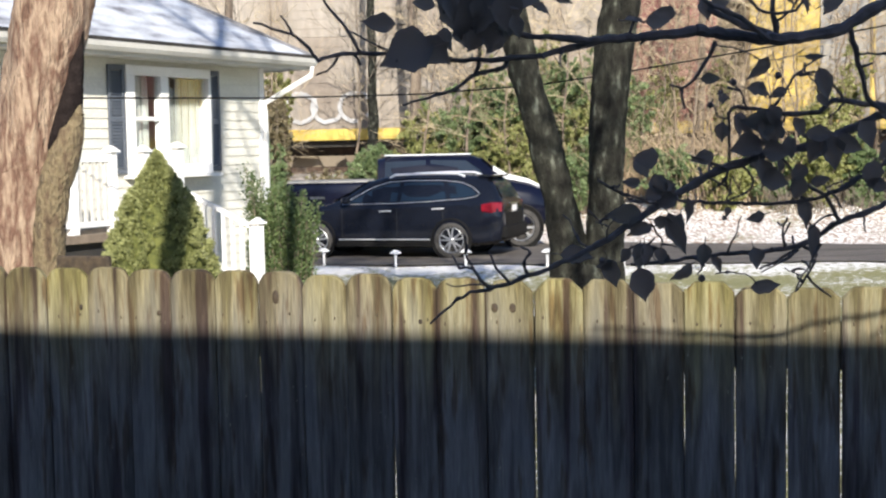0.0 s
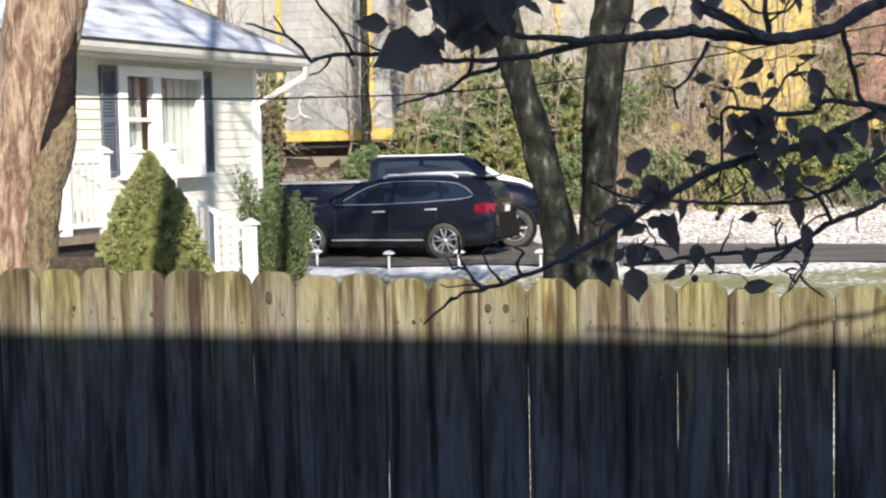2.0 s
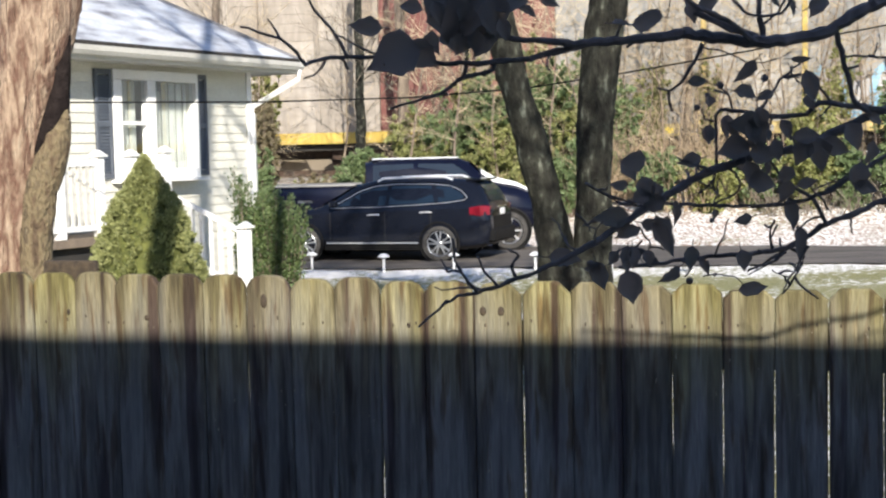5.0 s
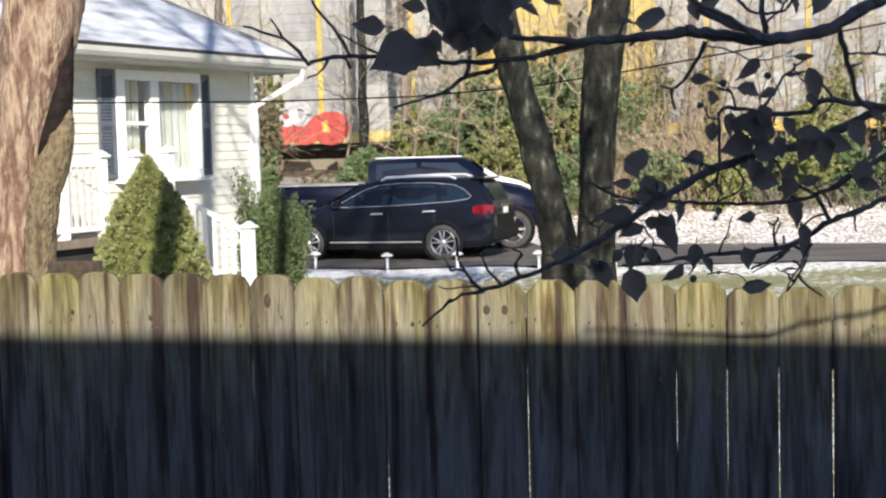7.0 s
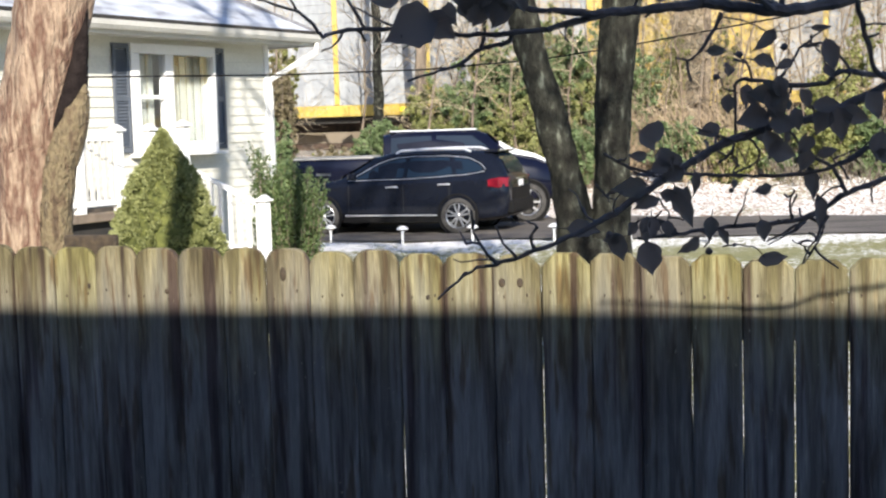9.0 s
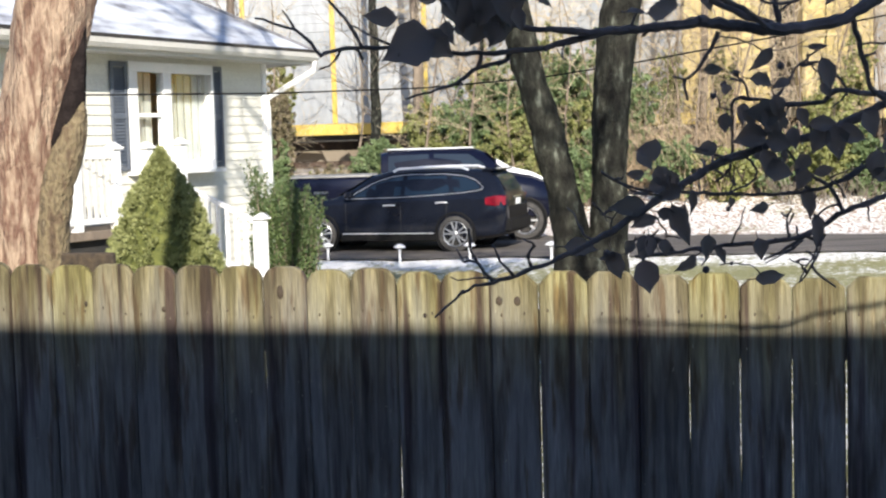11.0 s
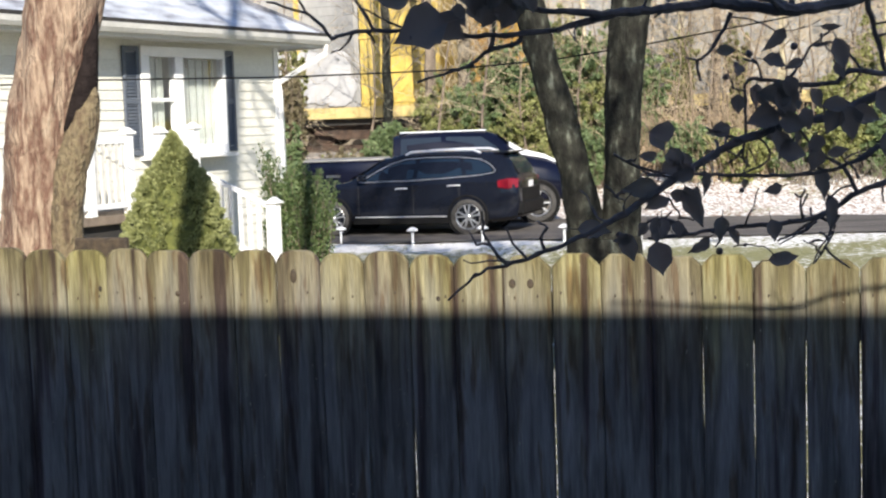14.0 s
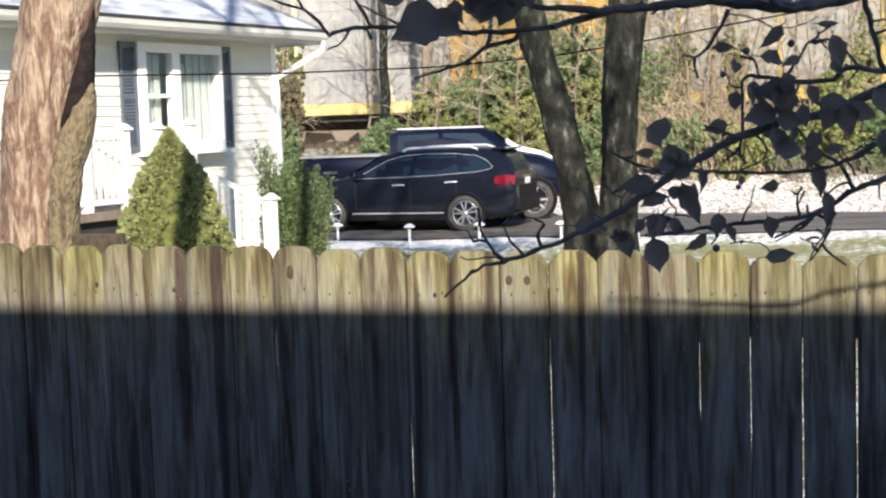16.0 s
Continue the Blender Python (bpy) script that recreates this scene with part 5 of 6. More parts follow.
# ---- thicket along the railway ----
def sapling(seed, height, spread, mat="twig_tan", depth=3, lean=0.1):
    """A bare young tree: thin stem with forking twigs."""
    rng = random.Random(seed)
    t = thing("bare_tree", pose(0, 0, 0), "leafless young tree with pale tangled twigs", "tree", "bare trees along the railway")
    g, tw = Geo(), Geo()
    pts, p = [], Vector((0, 0, -0.1))
    d = Vector((rng.uniform(-lean, lean), rng.uniform(-lean, lean), 1)).normalized()
    n = 9
    for i in range(n + 1):
        pts.append(p.copy())
        d = (d + 0.17 * rand_dir(rng) + Vector((0, 0, 0.07))).normalized()
        p = p + d * height / n
    r0 = height * 0.0062
    g.tube(pts, [r0 * (1 - 0.8 * i / n) + 0.006 for i in range(n + 1)], 6)
    for i in range(2, n + 1):
        for _ in range(2):
            a = rng.uniform(0, 6.2832)
            limb(tw, pts[i].copy(), Vector((math.cos(a), math.sin(a), rng.uniform(0.1, 0.9))).normalized(), spread * rng.uniform(0.5, 1.0), 0.011, depth - 1, rng, 0.12, 3, 0.9)
    part("trunk", g, "bark_grey", t)
    tagged(part("brushwood", tw, mat, t), kind="stuff")
    return t


def brambles(seed, wide, height, n, mat):
    """Arching thin canes in a heap."""
    rng = random.Random(seed)
    t = thing("bramble_patch", pose(0, 0, 0), "heap of dry tan arching canes by the railway", "undergrowth", "dry undergrowth")
    g = Geo()
    for _ in range(n):
        p = Vector((rng.uniform(-wide, wide), rng.uniform(-0.8, 0.8), -0.1))
        d = (Vector((rng.uniform(-0.5, 0.5), rng.uniform(-0.4, 0.4), 1))).normalized()
        L = height * rng.uniform(0.4, 1.1)
        pts = [p.copy()]
        for k in range(5):
            p = p + d * L / 5
            d = (d + Vector((rng.gauss(0, 0.22), rng.gauss(0, 0.22), -0.10))).normalized()
            pts.append(p.copy())
        g.tube(pts, [0.010, 0.009, 0.008, 0.006, 0.005, 0.003], 3, caps=False)
    tagged(part("brushwood", g, mat, t), kind="stuff")
    return t


def thicket():
    rng = random.Random(77)

    def beside(x, y):
        """Shifts a place so that rows of plants follow the railway."""
        return x, y - RUN * (x + 3.3)

    def put(src, x, y, turn=0, tilt=0):
        x, y = beside(x, y)
        return copy_thing(src, pose(x, y, ground_height(x, y) - 0.02, tilt, 0, turn))
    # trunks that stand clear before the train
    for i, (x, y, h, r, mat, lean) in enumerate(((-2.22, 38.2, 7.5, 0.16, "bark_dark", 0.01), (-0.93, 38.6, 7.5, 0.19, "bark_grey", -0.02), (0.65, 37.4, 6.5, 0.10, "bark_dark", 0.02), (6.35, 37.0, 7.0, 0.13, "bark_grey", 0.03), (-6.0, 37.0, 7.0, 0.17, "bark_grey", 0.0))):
        x, y = beside(x, y)
        t = thing("bare_tree", pose(x, y, ground_height(x, y)), "slim bare trunk standing before the railway", "tree", "bare trees along the railway")
        g, tw = Geo(), Geo()
        bends = [(lean * h * k / 8 + 0.10 * noise.noise((i * 5.3, k * 0.9, 2)), 0.05 * noise.noise((k * 0.8, i * 3.1, 5)), -0.1 + (h + 0.1) * k / 8) for k in range(9)]
        trunk_tube(g, bends, [r * (1 - 0.062 * k) for k in range(9)], 10, 0.2, i)
        for k in range(16):
            a = rng.uniform(0, 6.2832)
            z = rng.uniform(1.2, h)
            limb(tw, Vector((lean * z, 0, z)), Vector((math.cos(a), math.sin(a), rng.uniform(0.2, 1))).normalized(), rng.uniform(0.6, 1.5), 0.02, 2, rng, 0.15, 3, 0.8)
        part("trunk", g, mat, t, smooth=True)
        tagged(part("brushwood", tw, "twig_grey", t), kind="stuff")
    kinds = [sapling(100 + i, h, s, m) for i, (h, s, m) in enumerate(((5.5, 1.3, "twig_tan"), (4.6, 1.2, "twig_tan"), (6.4, 1.5, "twig_tan"), (4.0, 1.2, "twig_red")))]
    spots = [(-6.3, 37.5), (-5.4, 38.5), (-4.9, 36.8), (-7.4, 38.8), (-2.9, 39.6), (-0.4, 39.0), (1.2, 39.5), (2.6, 38.8), (4.2, 39.3), (5.0, 37.4), (5.6, 38.6), (6.6, 37.2), (7.3, 38.9), (8.0, 37.0), (8.8, 38.3), (9.6, 37.3), (10.4, 38.9), (11.3, 37.6), (12.2, 38.7), (13.2, 37.2), (14.2, 38.4), (15.4, 37.6), (6.0, 36.0), (7.6, 35.8), (10.0, 35.9), (12.4, 36.0), (9.0, 39.6), (13.8, 39.5), (3.4, 40.0), (5.2, 40.0), (7.0, 40.0), (11.0, 40.0), (-8.6, 37.5), (14.9, 36.2), (16.8, 38), (4.9, 36.4), (5.8, 37.0), (6.3, 39.4), (7.1, 37.8), (7.9, 38.4), (8.5, 36.2), (9.2, 37.9), (9.9, 39.2), (10.6, 37.0), (11.6, 39.0), (12.6, 37.4), (13.4, 38.6), (14.4, 37.2), (5.4, 39.6), (8.2, 40.2), (10.2, 40.2), (12.0, 40.2), (2.0, 40.2), (0.2, 40.2), (0.3, 35.8), (1.7, 35.6), (3.1, 35.8), (4.1, 36.0), (-0.9, 36.4), (2.4, 36.2)]
    for i, (x, y) in enumerate(spots):
        if x > 6.6 and i % 5 not in (0, 1, 3):      # the thicket thins out here and the train shows through
            continue
        put(kinds[i % 4], x, y, rng.uniform(0, 360), rng.uniform(-5, 5))
    for k, (x, y) in zip(kinds, ((4.6, 38.2), (8.4, 39.4), (10.7, 36.8), (6.9, 36.4))):
        x, y = beside(x, y)
        k.matrix_basis = pose(x, y, ground_height(x, y))
    heap = [brambles(300, 1.6, 2.6, 200, "twig_red"), brambles(301, 1.3, 1.7, 200, "twig_red"), brambles(302, 1.5, 1.1, 200, "twig_grey")]
    for i in range(26):
        x = -8.5 + i * 1.02
        y = 35.0 + 3.2 * rng.random()
        put(heap[2 if x < 1 or x > 7 else i % 3], x, y - (0.6 if x < 1 else 0), rng.uniform(-30, 30))
    for h, (x, y) in zip(heap, ((6.0, 36.6), (5.2, 36.2), (9.0, 34.6))):
        x, y = beside(x, y)
        h.matrix_basis = pose(x, y, ground_height(x, y))
    # evergreen growth: spots with spread and height
    lab = {"wild": "tangled evergreen bush with small green leaves", "olive": "yellowing ragged bush with thin leaves", "laurel": "dark green glossy wild bush", "dry": "dry brown leafy bush"}
    k = 0
    for x, y, s, h, n, mat in (
            (0.25, 36.6, 1.0, 3.3, 4000, "wild"), (1.2, 37.0, 1.05, 3.7, 4600, "wild"), (2.1, 36.6, 1.0, 4.1, 4600, "wild"), (3.0, 36.8, 1.05, 4.1, 4600, "wild"), (3.9, 37.2, 1.0, 3.9, 4000, "wild"), (0.8, 37.8, 0.9, 3.9, 3000, "olive"), (2.6, 37.8, 1.0, 4.3, 3000, "olive"), (-0.7, 37.2, 0.8, 2.8, 2600, "olive"), (-0.2, 36.4, 0.7, 2.2, 2000, "olive"), (1.6, 36.0, 0.9, 2.9, 1600, "olive"), (3.4, 36.2, 0.9, 3.1, 1600, "olive"), (4.6, 36.4, 0.7, 3.6, 1700, "wild"),
            (4.4, 37.0, 0.8, 2.9, 2000, "olive"), (2.0, 35.4, 0.9, 1.9, 2200, "olive"), (3.3, 35.5, 0.9, 2.0, 2000, "wild"), (0.7, 35.6, 0.8, 1.7, 1600, "olive"), (-0.6, 36.0, 0.8, 1.4, 1600, "wild"),
            (-1.7, 36.2, 0.8, 1.35, 2000, "wild"), (-2.7, 36.3, 0.7, 1.1, 1700, "wild"), (-3.7, 36.0, 0.7, 0.85, 1300, "olive"), (-4.8, 35.9, 0.75, 1.3, 1300, "wild"),
            (-5.3, 36.6, 0.6, 4.2, 3000, "dry"), (-4.75, 37.2, 0.5, 4.8, 2600, "olive"), (-4.55, 36.4, 0.4, 3.6, 1700, "dry"), (-4.9, 35.6, 0.6, 2.6, 2400, "wild"), (-2.0, 35.6, 0.9, 2.1, 2600, "wild"), (-1.1, 35.3, 0.9, 1.9, 2200, "olive"), (-3.3, 35.2, 0.8, 1.5, 1800, "dry"), (-6.4, 36.6, 0.8, 3.8, 2000, "olive"), (-5.0, 34.6, 0.9, 1.5, 2000, "wild"), (-3.4, 34.4, 0.8, 1.0, 1500, "olive"),
            (5.4, 35.4, 0.9, 1.5, 1600, "wild"), (6.5, 35.0, 0.9, 1.3, 1500, "olive"), (7.6, 35.4, 0.9, 1.6, 1700, "wild"), (8.7, 35.2, 0.9, 1.7, 1700, "olive"), (9.8, 35.3, 0.9, 1.6, 1800, "wild"),
            (10.9, 35.2, 0.9, 1.8, 1800, "wild"), (12.0, 35.4, 0.9, 1.5, 1600, "olive"), (13.1, 35.0, 0.9, 1.6, 1800, "wild"), (14.2, 35.5, 0.9, 1.7, 1600, "wild"),
            (9.3, 36.9, 0.8, 2.6, 1300, "olive"), (11.4, 37.0, 0.9, 3.0, 1500, "wild"), (7.0, 38.2, 0.5, 3.6, 900, "olive"), (10.2, 37.6, 0.45, 3.9, 800, "olive"), (13.3, 37.6, 0.6, 3.4, 900, "olive"), (5.6, 37.8, 0.6, 3.4, 900, "olive")):
        x, y = beside(x, y - (0.5 if x > 5 else 0.0))
        shrub(pose(x, y, ground_height(x, y)), s, h, int(n * (7.5 if x > 5 else 5.4)), 0.068, mat, lab[mat], 500 + k, 18, 0.45, "wild_bush")
        k += 1


MAT["twig_grey"] = material("grey_twigs", [(0.11, 0.09, 0.07), (0.22, 0.19, 0.15)], 0.9, 4, bump=0)
MAT["twig_red"] = material("reddish_twigs", [(0.26, 0.19, 0.12), (0.42, 0.33, 0.22)], 0.9, 4, bump=0)
thicket()


def cable():
    g = Geo()
    pts = [(-6.0, 14, 2.66), (-3.8, 14, 2.70), (-1.8, 14, 2.66), (-0.3, 14, 2.67), (0.9, 14, 2.74), (1.9, 14, 2.87), (3.2, 14, 3.07), (4.8, 14, 3.33), (9, 14, 4.15)]
    g.tube(pts, 0.009, 5)
    tagged(part("overhead_cable", g, "black", smooth=True), "thin black sagging service cable over the garden", "cable")


cable()


def far_woods():
    """Dim tree line that closes the place behind the viewpoint and beyond the railway."""
    rng = random.Random(9)
    for name, y0, top, x0, x1 in (("backdrop", -34, 10.0, -90, 90), ("backdrop", 75, 15.0, -90, 90)):
        g = Geo()
        for r in range(3600):
            x = rng.uniform(x0, x1)
            z = rng.random() ** 0.8 * top * (0.75 + 0.35 * noise.noise((x * 0.15, y0, 0)))
            p = Vector((x, y0 + rng.uniform(-2, 2), z))
            g.leaf(p, rand_dir(rng), rand_dir(rng), rng.uniform(1.2, 2.4), 0.5)
        n = 60
        g.add([(x0 + (x1 - x0) * i / n, y0, zz * (0.7 + 0.2 * noise.noise((i * 0.7, 1, 2)))) for i in range(n + 1) for zz in (0, top)], [(2 * i, 2 * i + 2, 2 * i + 3, 2 * i + 1) for i in range(n)])
        tagged(part(name, g, "far_wood"), "distant line of bare and evergreen woods", "woods", kind="structure")


MAT["far_wood"] = leafy("far_foliage", (0.06, 0.055, 0.04), (0.20, 0.16, 0.11), 0.1)
far_woods()


# ---- the near pear tree ----
KNOT = [(-0.003, 1.87, 2.296), (0.008, 1.87, 2.278), (0.019, 1.87, 2.259), (0.033, 1.87, 2.289), (0.043, 1.87, 2.268), (0.055, 1.87, 2.251), (0.064, 1.87, 2.285), (0.077, 1.87, 2.269), (0.089, 1.87, 2.292), (0.029, 1.87, 2.247)]
CLUMPS = [(0.452, 2.06, 2.140), (0.469, 2.06, 2.118), (0.482, 2.06, 2.095), (0.495, 2.06, 2.067), (0.503, 2.06, 2.041), (0.439, 2.06, 2.110), (0.465, 2.06, 2.161), (0.512, 2.06, 2.113), (0.345, 2.06, 1.989), (0.357, 2.06, 1.959), (0.303, 2.06, 2.075), (0.310, 2.06, 1.921), (0.268, 2.06, 1.973), (0.276, 2.06, 1.922), (0.571, 2.06, 2.158)]


def pear_tree():
    t = thing("pear_tree", pose(0, 0, 0), "dark shaded pear tree with few withered leaves", "tree")
    rng = random.Random(21)
    trunk = Geo()
    trunk_tube(trunk, [(1.82, 2.15, -0.1), (1.80, 2.12, 1.0), (1.78, 2.1, 1.9), (1.75, 2.05, 2.7), (1.8, 2.0, 3.2)], [0.11, 0.09, 0.08, 0.07, 0.05], 14, 0.08, 9)
    part("trunk", trunk, "bark_twig", t, smooth=True)

    def bough(pts, r0, r1, name="branch", spurs=0.0):
        """A bough through the given bends, with knobbly spurs."""
        P = [Vector(p) for p in pts]
        fine = []
        for i in range(len(P) - 1):
            a, b, c, d = P[max(i - 1, 0)], P[i], P[i + 1], P[min(i + 2, len(P) - 1)]
            k = max(3, int((c - b).length / 0.012))
            for j in range(k):
                u = j / k
                q = 0.5 * ((2 * b) + (c - a) * u + (2 * a - 5 * b + 4 * c - d) * u * u + (3 * b - a - 3 * c + d) * u ** 3)
                fine.append(q + 0.0016 * rand_dir(rng))
        fine.append(P[-1])
        n = len(fine)
        g = Geo()
        g.tube(fine, [(r0 + (r1 - r0) * i / (n - 1)) * (1 + 0.16 * rng.uniform(-1, 1)) for i in range(n)], 7)
        for i in range(2, n - 2):
            if rng.random() < spurs:
                d = (rand_dir(rng) + Vector((0, 0, 0.2))).normalized()
                L = rng.uniform(0.008, 0.035)
                e = fine[i] + d * L
                g.tube([fine[i], fine[i] + d * L * 0.5 + 0.003 * rand_dir(rng), e], [0.0028, 0.002, 0.0022], 5)
                if rng.random() < 0.35:
                    f = e + (d + rand_dir(rng)).normalized() * L * 0.7
                    g.tube([e, f], [0.002, 0.0012], 4)
            if name == "branch" and 4 < i and rng.random() < spurs * 0.55:      # fine side shoots
                q, d = fine[i].copy(), (rand_dir(rng) * 0.8 + Vector((-0.5, 0, 0.15))).normalized()
                shoot = [q.copy()]
                for _ in range(rng.randint(3, 6)):
                    q = q + d * rng.uniform(0.010, 0.020)
                    d = (d + 0.5 * rand_dir(rng)).normalized()
                    shoot.append(q.copy())
                g.tube(shoot, [0.0019 - 0.0011 * k / len(shoot) for k in range(len(shoot))], 5)
                f = shoot[2] + (d + 1.2 * rand_dir(rng)).normalized() * 0.022
                g.tube([shoot[2], f], [0.0013, 0.0008], 4)
        return part(name, g, "bark_twig", t, smooth=True)
    # upper bough and its twigs
    bough([(1.75, 2.05, 2.40), (0.95, 2.03, 2.36), (0.682, 2.0, 2.313), (0.61, 1.988, 2.289), (0.549, 1.977, 2.258), (0.456, 1.965, 2.248), (0.349, 1.954, 2.262)], 0.016, 0.0082, spurs=0.05)
    bough([(0.349, 1.954, 2.262), (0.287, 1.942, 2.253), (0.209, 1.931, 2.248), (0.128, 1.919, 2.227)], 0.0082, 0.0042, spurs=0.06)
    bough([(0.128, 1.919, 2.227), (0.031, 1.908, 2.223), (-0.063, 1.896, 2.231), (-0.155, 1.885, 2.233), (-0.179, 1.873, 2.224)], 0.0042, 0.0026, spurs=0.08)
    bough([(-0.179, 1.873, 2.224), (-0.212, 1.862, 2.258), (-0.265, 1.85, 2.275)], 0.0028, 0.0013, "twig", 0.25)
    bough([(-0.213, 1.87, 2.259), (-0.228, 1.85, 2.285)], 0.0022, 0.001, "twig", 0.2)
    bough([(0.079, 1.92, 2.225), (0.07, 1.916, 2.21), (0.034, 1.912, 2.204), (0.017, 1.908, 2.191), (-0.01, 1.904, 2.179), (-0.068, 1.9, 2.162)], 0.0042, 0.0015, "twig", 0.3)
    bough([(0.034, 1.91, 2.204), (0.04, 1.91, 2.223)], 0.003, 0.003, "twig")
    bough([(0.455, 1.96, 2.247), (0.415, 1.93, 2.271), (0.363, 1.9, 2.291), (0.33, 1.89, 2.32)], 0.005, 0.003, "twig", 0.1)
    bough([(0.377, 1.95, 2.246), (0.359, 1.957, 2.213), (0.337, 1.963, 2.183), (0.314, 1.97, 2.186)], 0.0034, 0.0016, "twig", 0.12)
    bough([(0.575, 1.99, 2.266), (0.595, 2.01, 2.221), (0.616, 2.03, 2.164), (0.645, 2.05, 2.144)], 0.0042, 0.0036, "twig", 0.06)
    bough([(0.209, 1.931, 2.248), (0.164, 1.913, 2.25), (0.094, 1.907, 2.259), (0.047, 1.9, 2.276), (0.02, 1.9, 2.31)], 0.0055, 0.003, "twig", 0.08)
    bough([(-0.123, 1.87, 2.232), (-0.137, 1.863, 2.262), (-0.166, 1.857, 2.3), (-0.18, 1.85, 2.33)], 0.0026, 0.0014, "twig", 0.06)
    bough([(-0.155, 1.885, 2.233), (-0.165, 1.88, 2.213), (-0.185, 1.88, 2.205)], 0.0022, 0.001, "twig", 0.1)
    bough([(-0.07, 1.89, 2.23), (-0.1, 1.88, 2.245), (-0.14, 1.88, 2.265)], 0.0022, 0.001, "twig", 0.1)
    # middle bough
    bough([(1.77, 2.1, 2.2), (1.0, 2.1, 2.19), (0.725, 2.1, 2.157), (0.647, 2.091, 2.137), (0.558, 2.082, 2.099), (0.475, 2.073, 2.083), (0.388, 2.064, 2.054), (0.301, 2.055, 2.006)], 0.012, 0.0058, spurs=0.05)
    bough([(0.301, 2.055, 2.006), (0.219, 2.045, 1.954), (0.137, 2.036, 1.918), (0.051, 2.027, 1.891), (0.022, 2.018, 1.887), (-0.008, 2.009, 1.869), (-0.038, 2.0, 1.844)], 0.0058, 0.0018, spurs=0.08)
    bough([(0.701, 2.08, 2.145), (0.644, 2.082, 2.155), (0.579, 2.084, 2.162), (0.56, 2.087, 2.147), (0.51, 2.089, 2.143), (0.449, 2.091, 2.154), (0.424, 2.093, 2.147), (0.424, 2.096, 2.079), (0.419, 2.098, 2.038), (0.43, 2.1, 2.022)], 0.0055, 0.0016, "twig", 0.12)
    bough([(0.487, 2.08, 2.152), (0.497, 2.08, 2.168), (0.518, 2.08, 2.198), (0.538, 2.08, 2.215), (0.556, 2.08, 2.228)], 0.003, 0.0012, "twig", 0.15)
    bough([(0.53, 2.085, 2.203), (0.56, 2.085, 2.205), (0.585, 2.085, 2.18), (0.6, 2.085, 2.16)], 0.0022, 0.0018, "twig", 0.1)
    bough([(0.449, 2.091, 2.154), (0.44, 2.09, 2.18), (0.42, 2.09, 2.195)], 0.002, 0.001, "twig", 0.3)
    bough([(0.424, 2.093, 2.14), (0.405, 2.09, 2.145), (0.397, 2.09, 2.17)], 0.002, 0.001, "twig", 0.3)
    bough([(0.113, 2.04, 1.908), (0.103, 2.03, 1.93), (0.113, 2.03, 1.945), (0.097, 2.03, 1.955)], 0.003, 0.0016, "twig", 0.2)
    bough([(0.051, 2.02, 1.894), (0.034, 2.0, 1.915), (0.018, 2.0, 1.94), (0.02, 2.0, 1.96)], 0.0028, 0.0012, "twig", 0.2)
    bough([(0.08, 2.02, 1.90), (0.062, 2.0, 1.925), (0.05, 2.0, 1.95)], 0.0028, 0.0012, "twig", 0.2)
    bough([(0.414, 2.06, 2.062), (0.377, 2.05, 2.078), (0.356, 2.05, 2.085)], 0.003, 0.0014, "twig", 0.3)
    # lower boughs
    bough([(1.78, 2.11, 2.05), (1.0, 2.13, 2.06), (0.743, 2.15, 2.022), (0.652, 2.142, 1.991), (0.603, 2.133, 1.976), (0.534, 2.125, 1.939), (0.412, 2.117, 1.929), (0.333, 2.108, 1.921), (0.272, 2.1, 1.918)], 0.0105, 0.003, spurs=0.07)
    bough([(0.602, 2.13, 1.976), (0.581, 2.127, 2.013), (0.548, 2.123, 2.035), (0.522, 2.12, 2.061), (0.50, 2.11, 2.09)], 0.0036, 0.002, "twig", 0.15)
    bough([(0.542, 2.13, 1.941), (0.565, 2.127, 1.925), (0.549, 2.123, 1.893), (0.532, 2.12, 1.869)], 0.0032, 0.0014, "twig", 0.4)
    bough([(0.54, 2.13, 1.94), (0.50, 2.125, 1.915), (0.475, 2.12, 1.905)], 0.0028, 0.0016, "twig", 0.3)
    bough([(0.335, 2.12, 1.92), (0.31, 2.12, 1.942), (0.284, 2.12, 1.947), (0.262, 2.12, 1.93)], 0.003, 0.0016, "twig", 0.3)
    bough([(0.75, 2.1, 2.11), (0.647, 2.1, 2.059), (0.587, 2.096, 2.024), (0.499, 2.092, 2.008), (0.366, 2.088, 2.014), (0.305, 2.084, 2.018), (0.254, 2.08, 2.029), (0.22, 2.08, 2.05)], 0.004, 0.002, "twig", 0.1)
    bough([(0.43, 2.1, 2.075), (0.46, 2.1, 2.05), (0.455, 2.1, 2.03), (0.42, 2.1, 2.012)], 0.0022, 0.0016, "twig", 0.2)
    bough([(0.42, 2.1, 2.035), (0.39, 2.1, 2.05), (0.36, 2.1, 2.045)], 0.0022, 0.0014, "twig", 0.2)
    bough([(0.60, 2.12, 2.03), (0.63, 2.12, 2.05), (0.66, 2.12, 2.075)], 0.0024, 0.0014, "twig", 0.2)
    bough([(0.515, 2.12, 1.94), (0.512, 2.12, 1.965), (0.518, 2.12, 1.985)], 0.0022, 0.0016, "twig", 0.3)
    # fine side twigs
    bough([(0.376, 2.000, 2.297), (0.401, 2.000, 2.283), (0.429, 2.000, 2.271), (0.466, 2.000, 2.259)], 0.0050, 0.0058, "twig", 0.05)
    bough([(0.468, 2.000, 2.320), (0.469, 2.000, 2.296), (0.473, 2.000, 2.258)], 0.0041, 0.0050, "twig", 0.05)
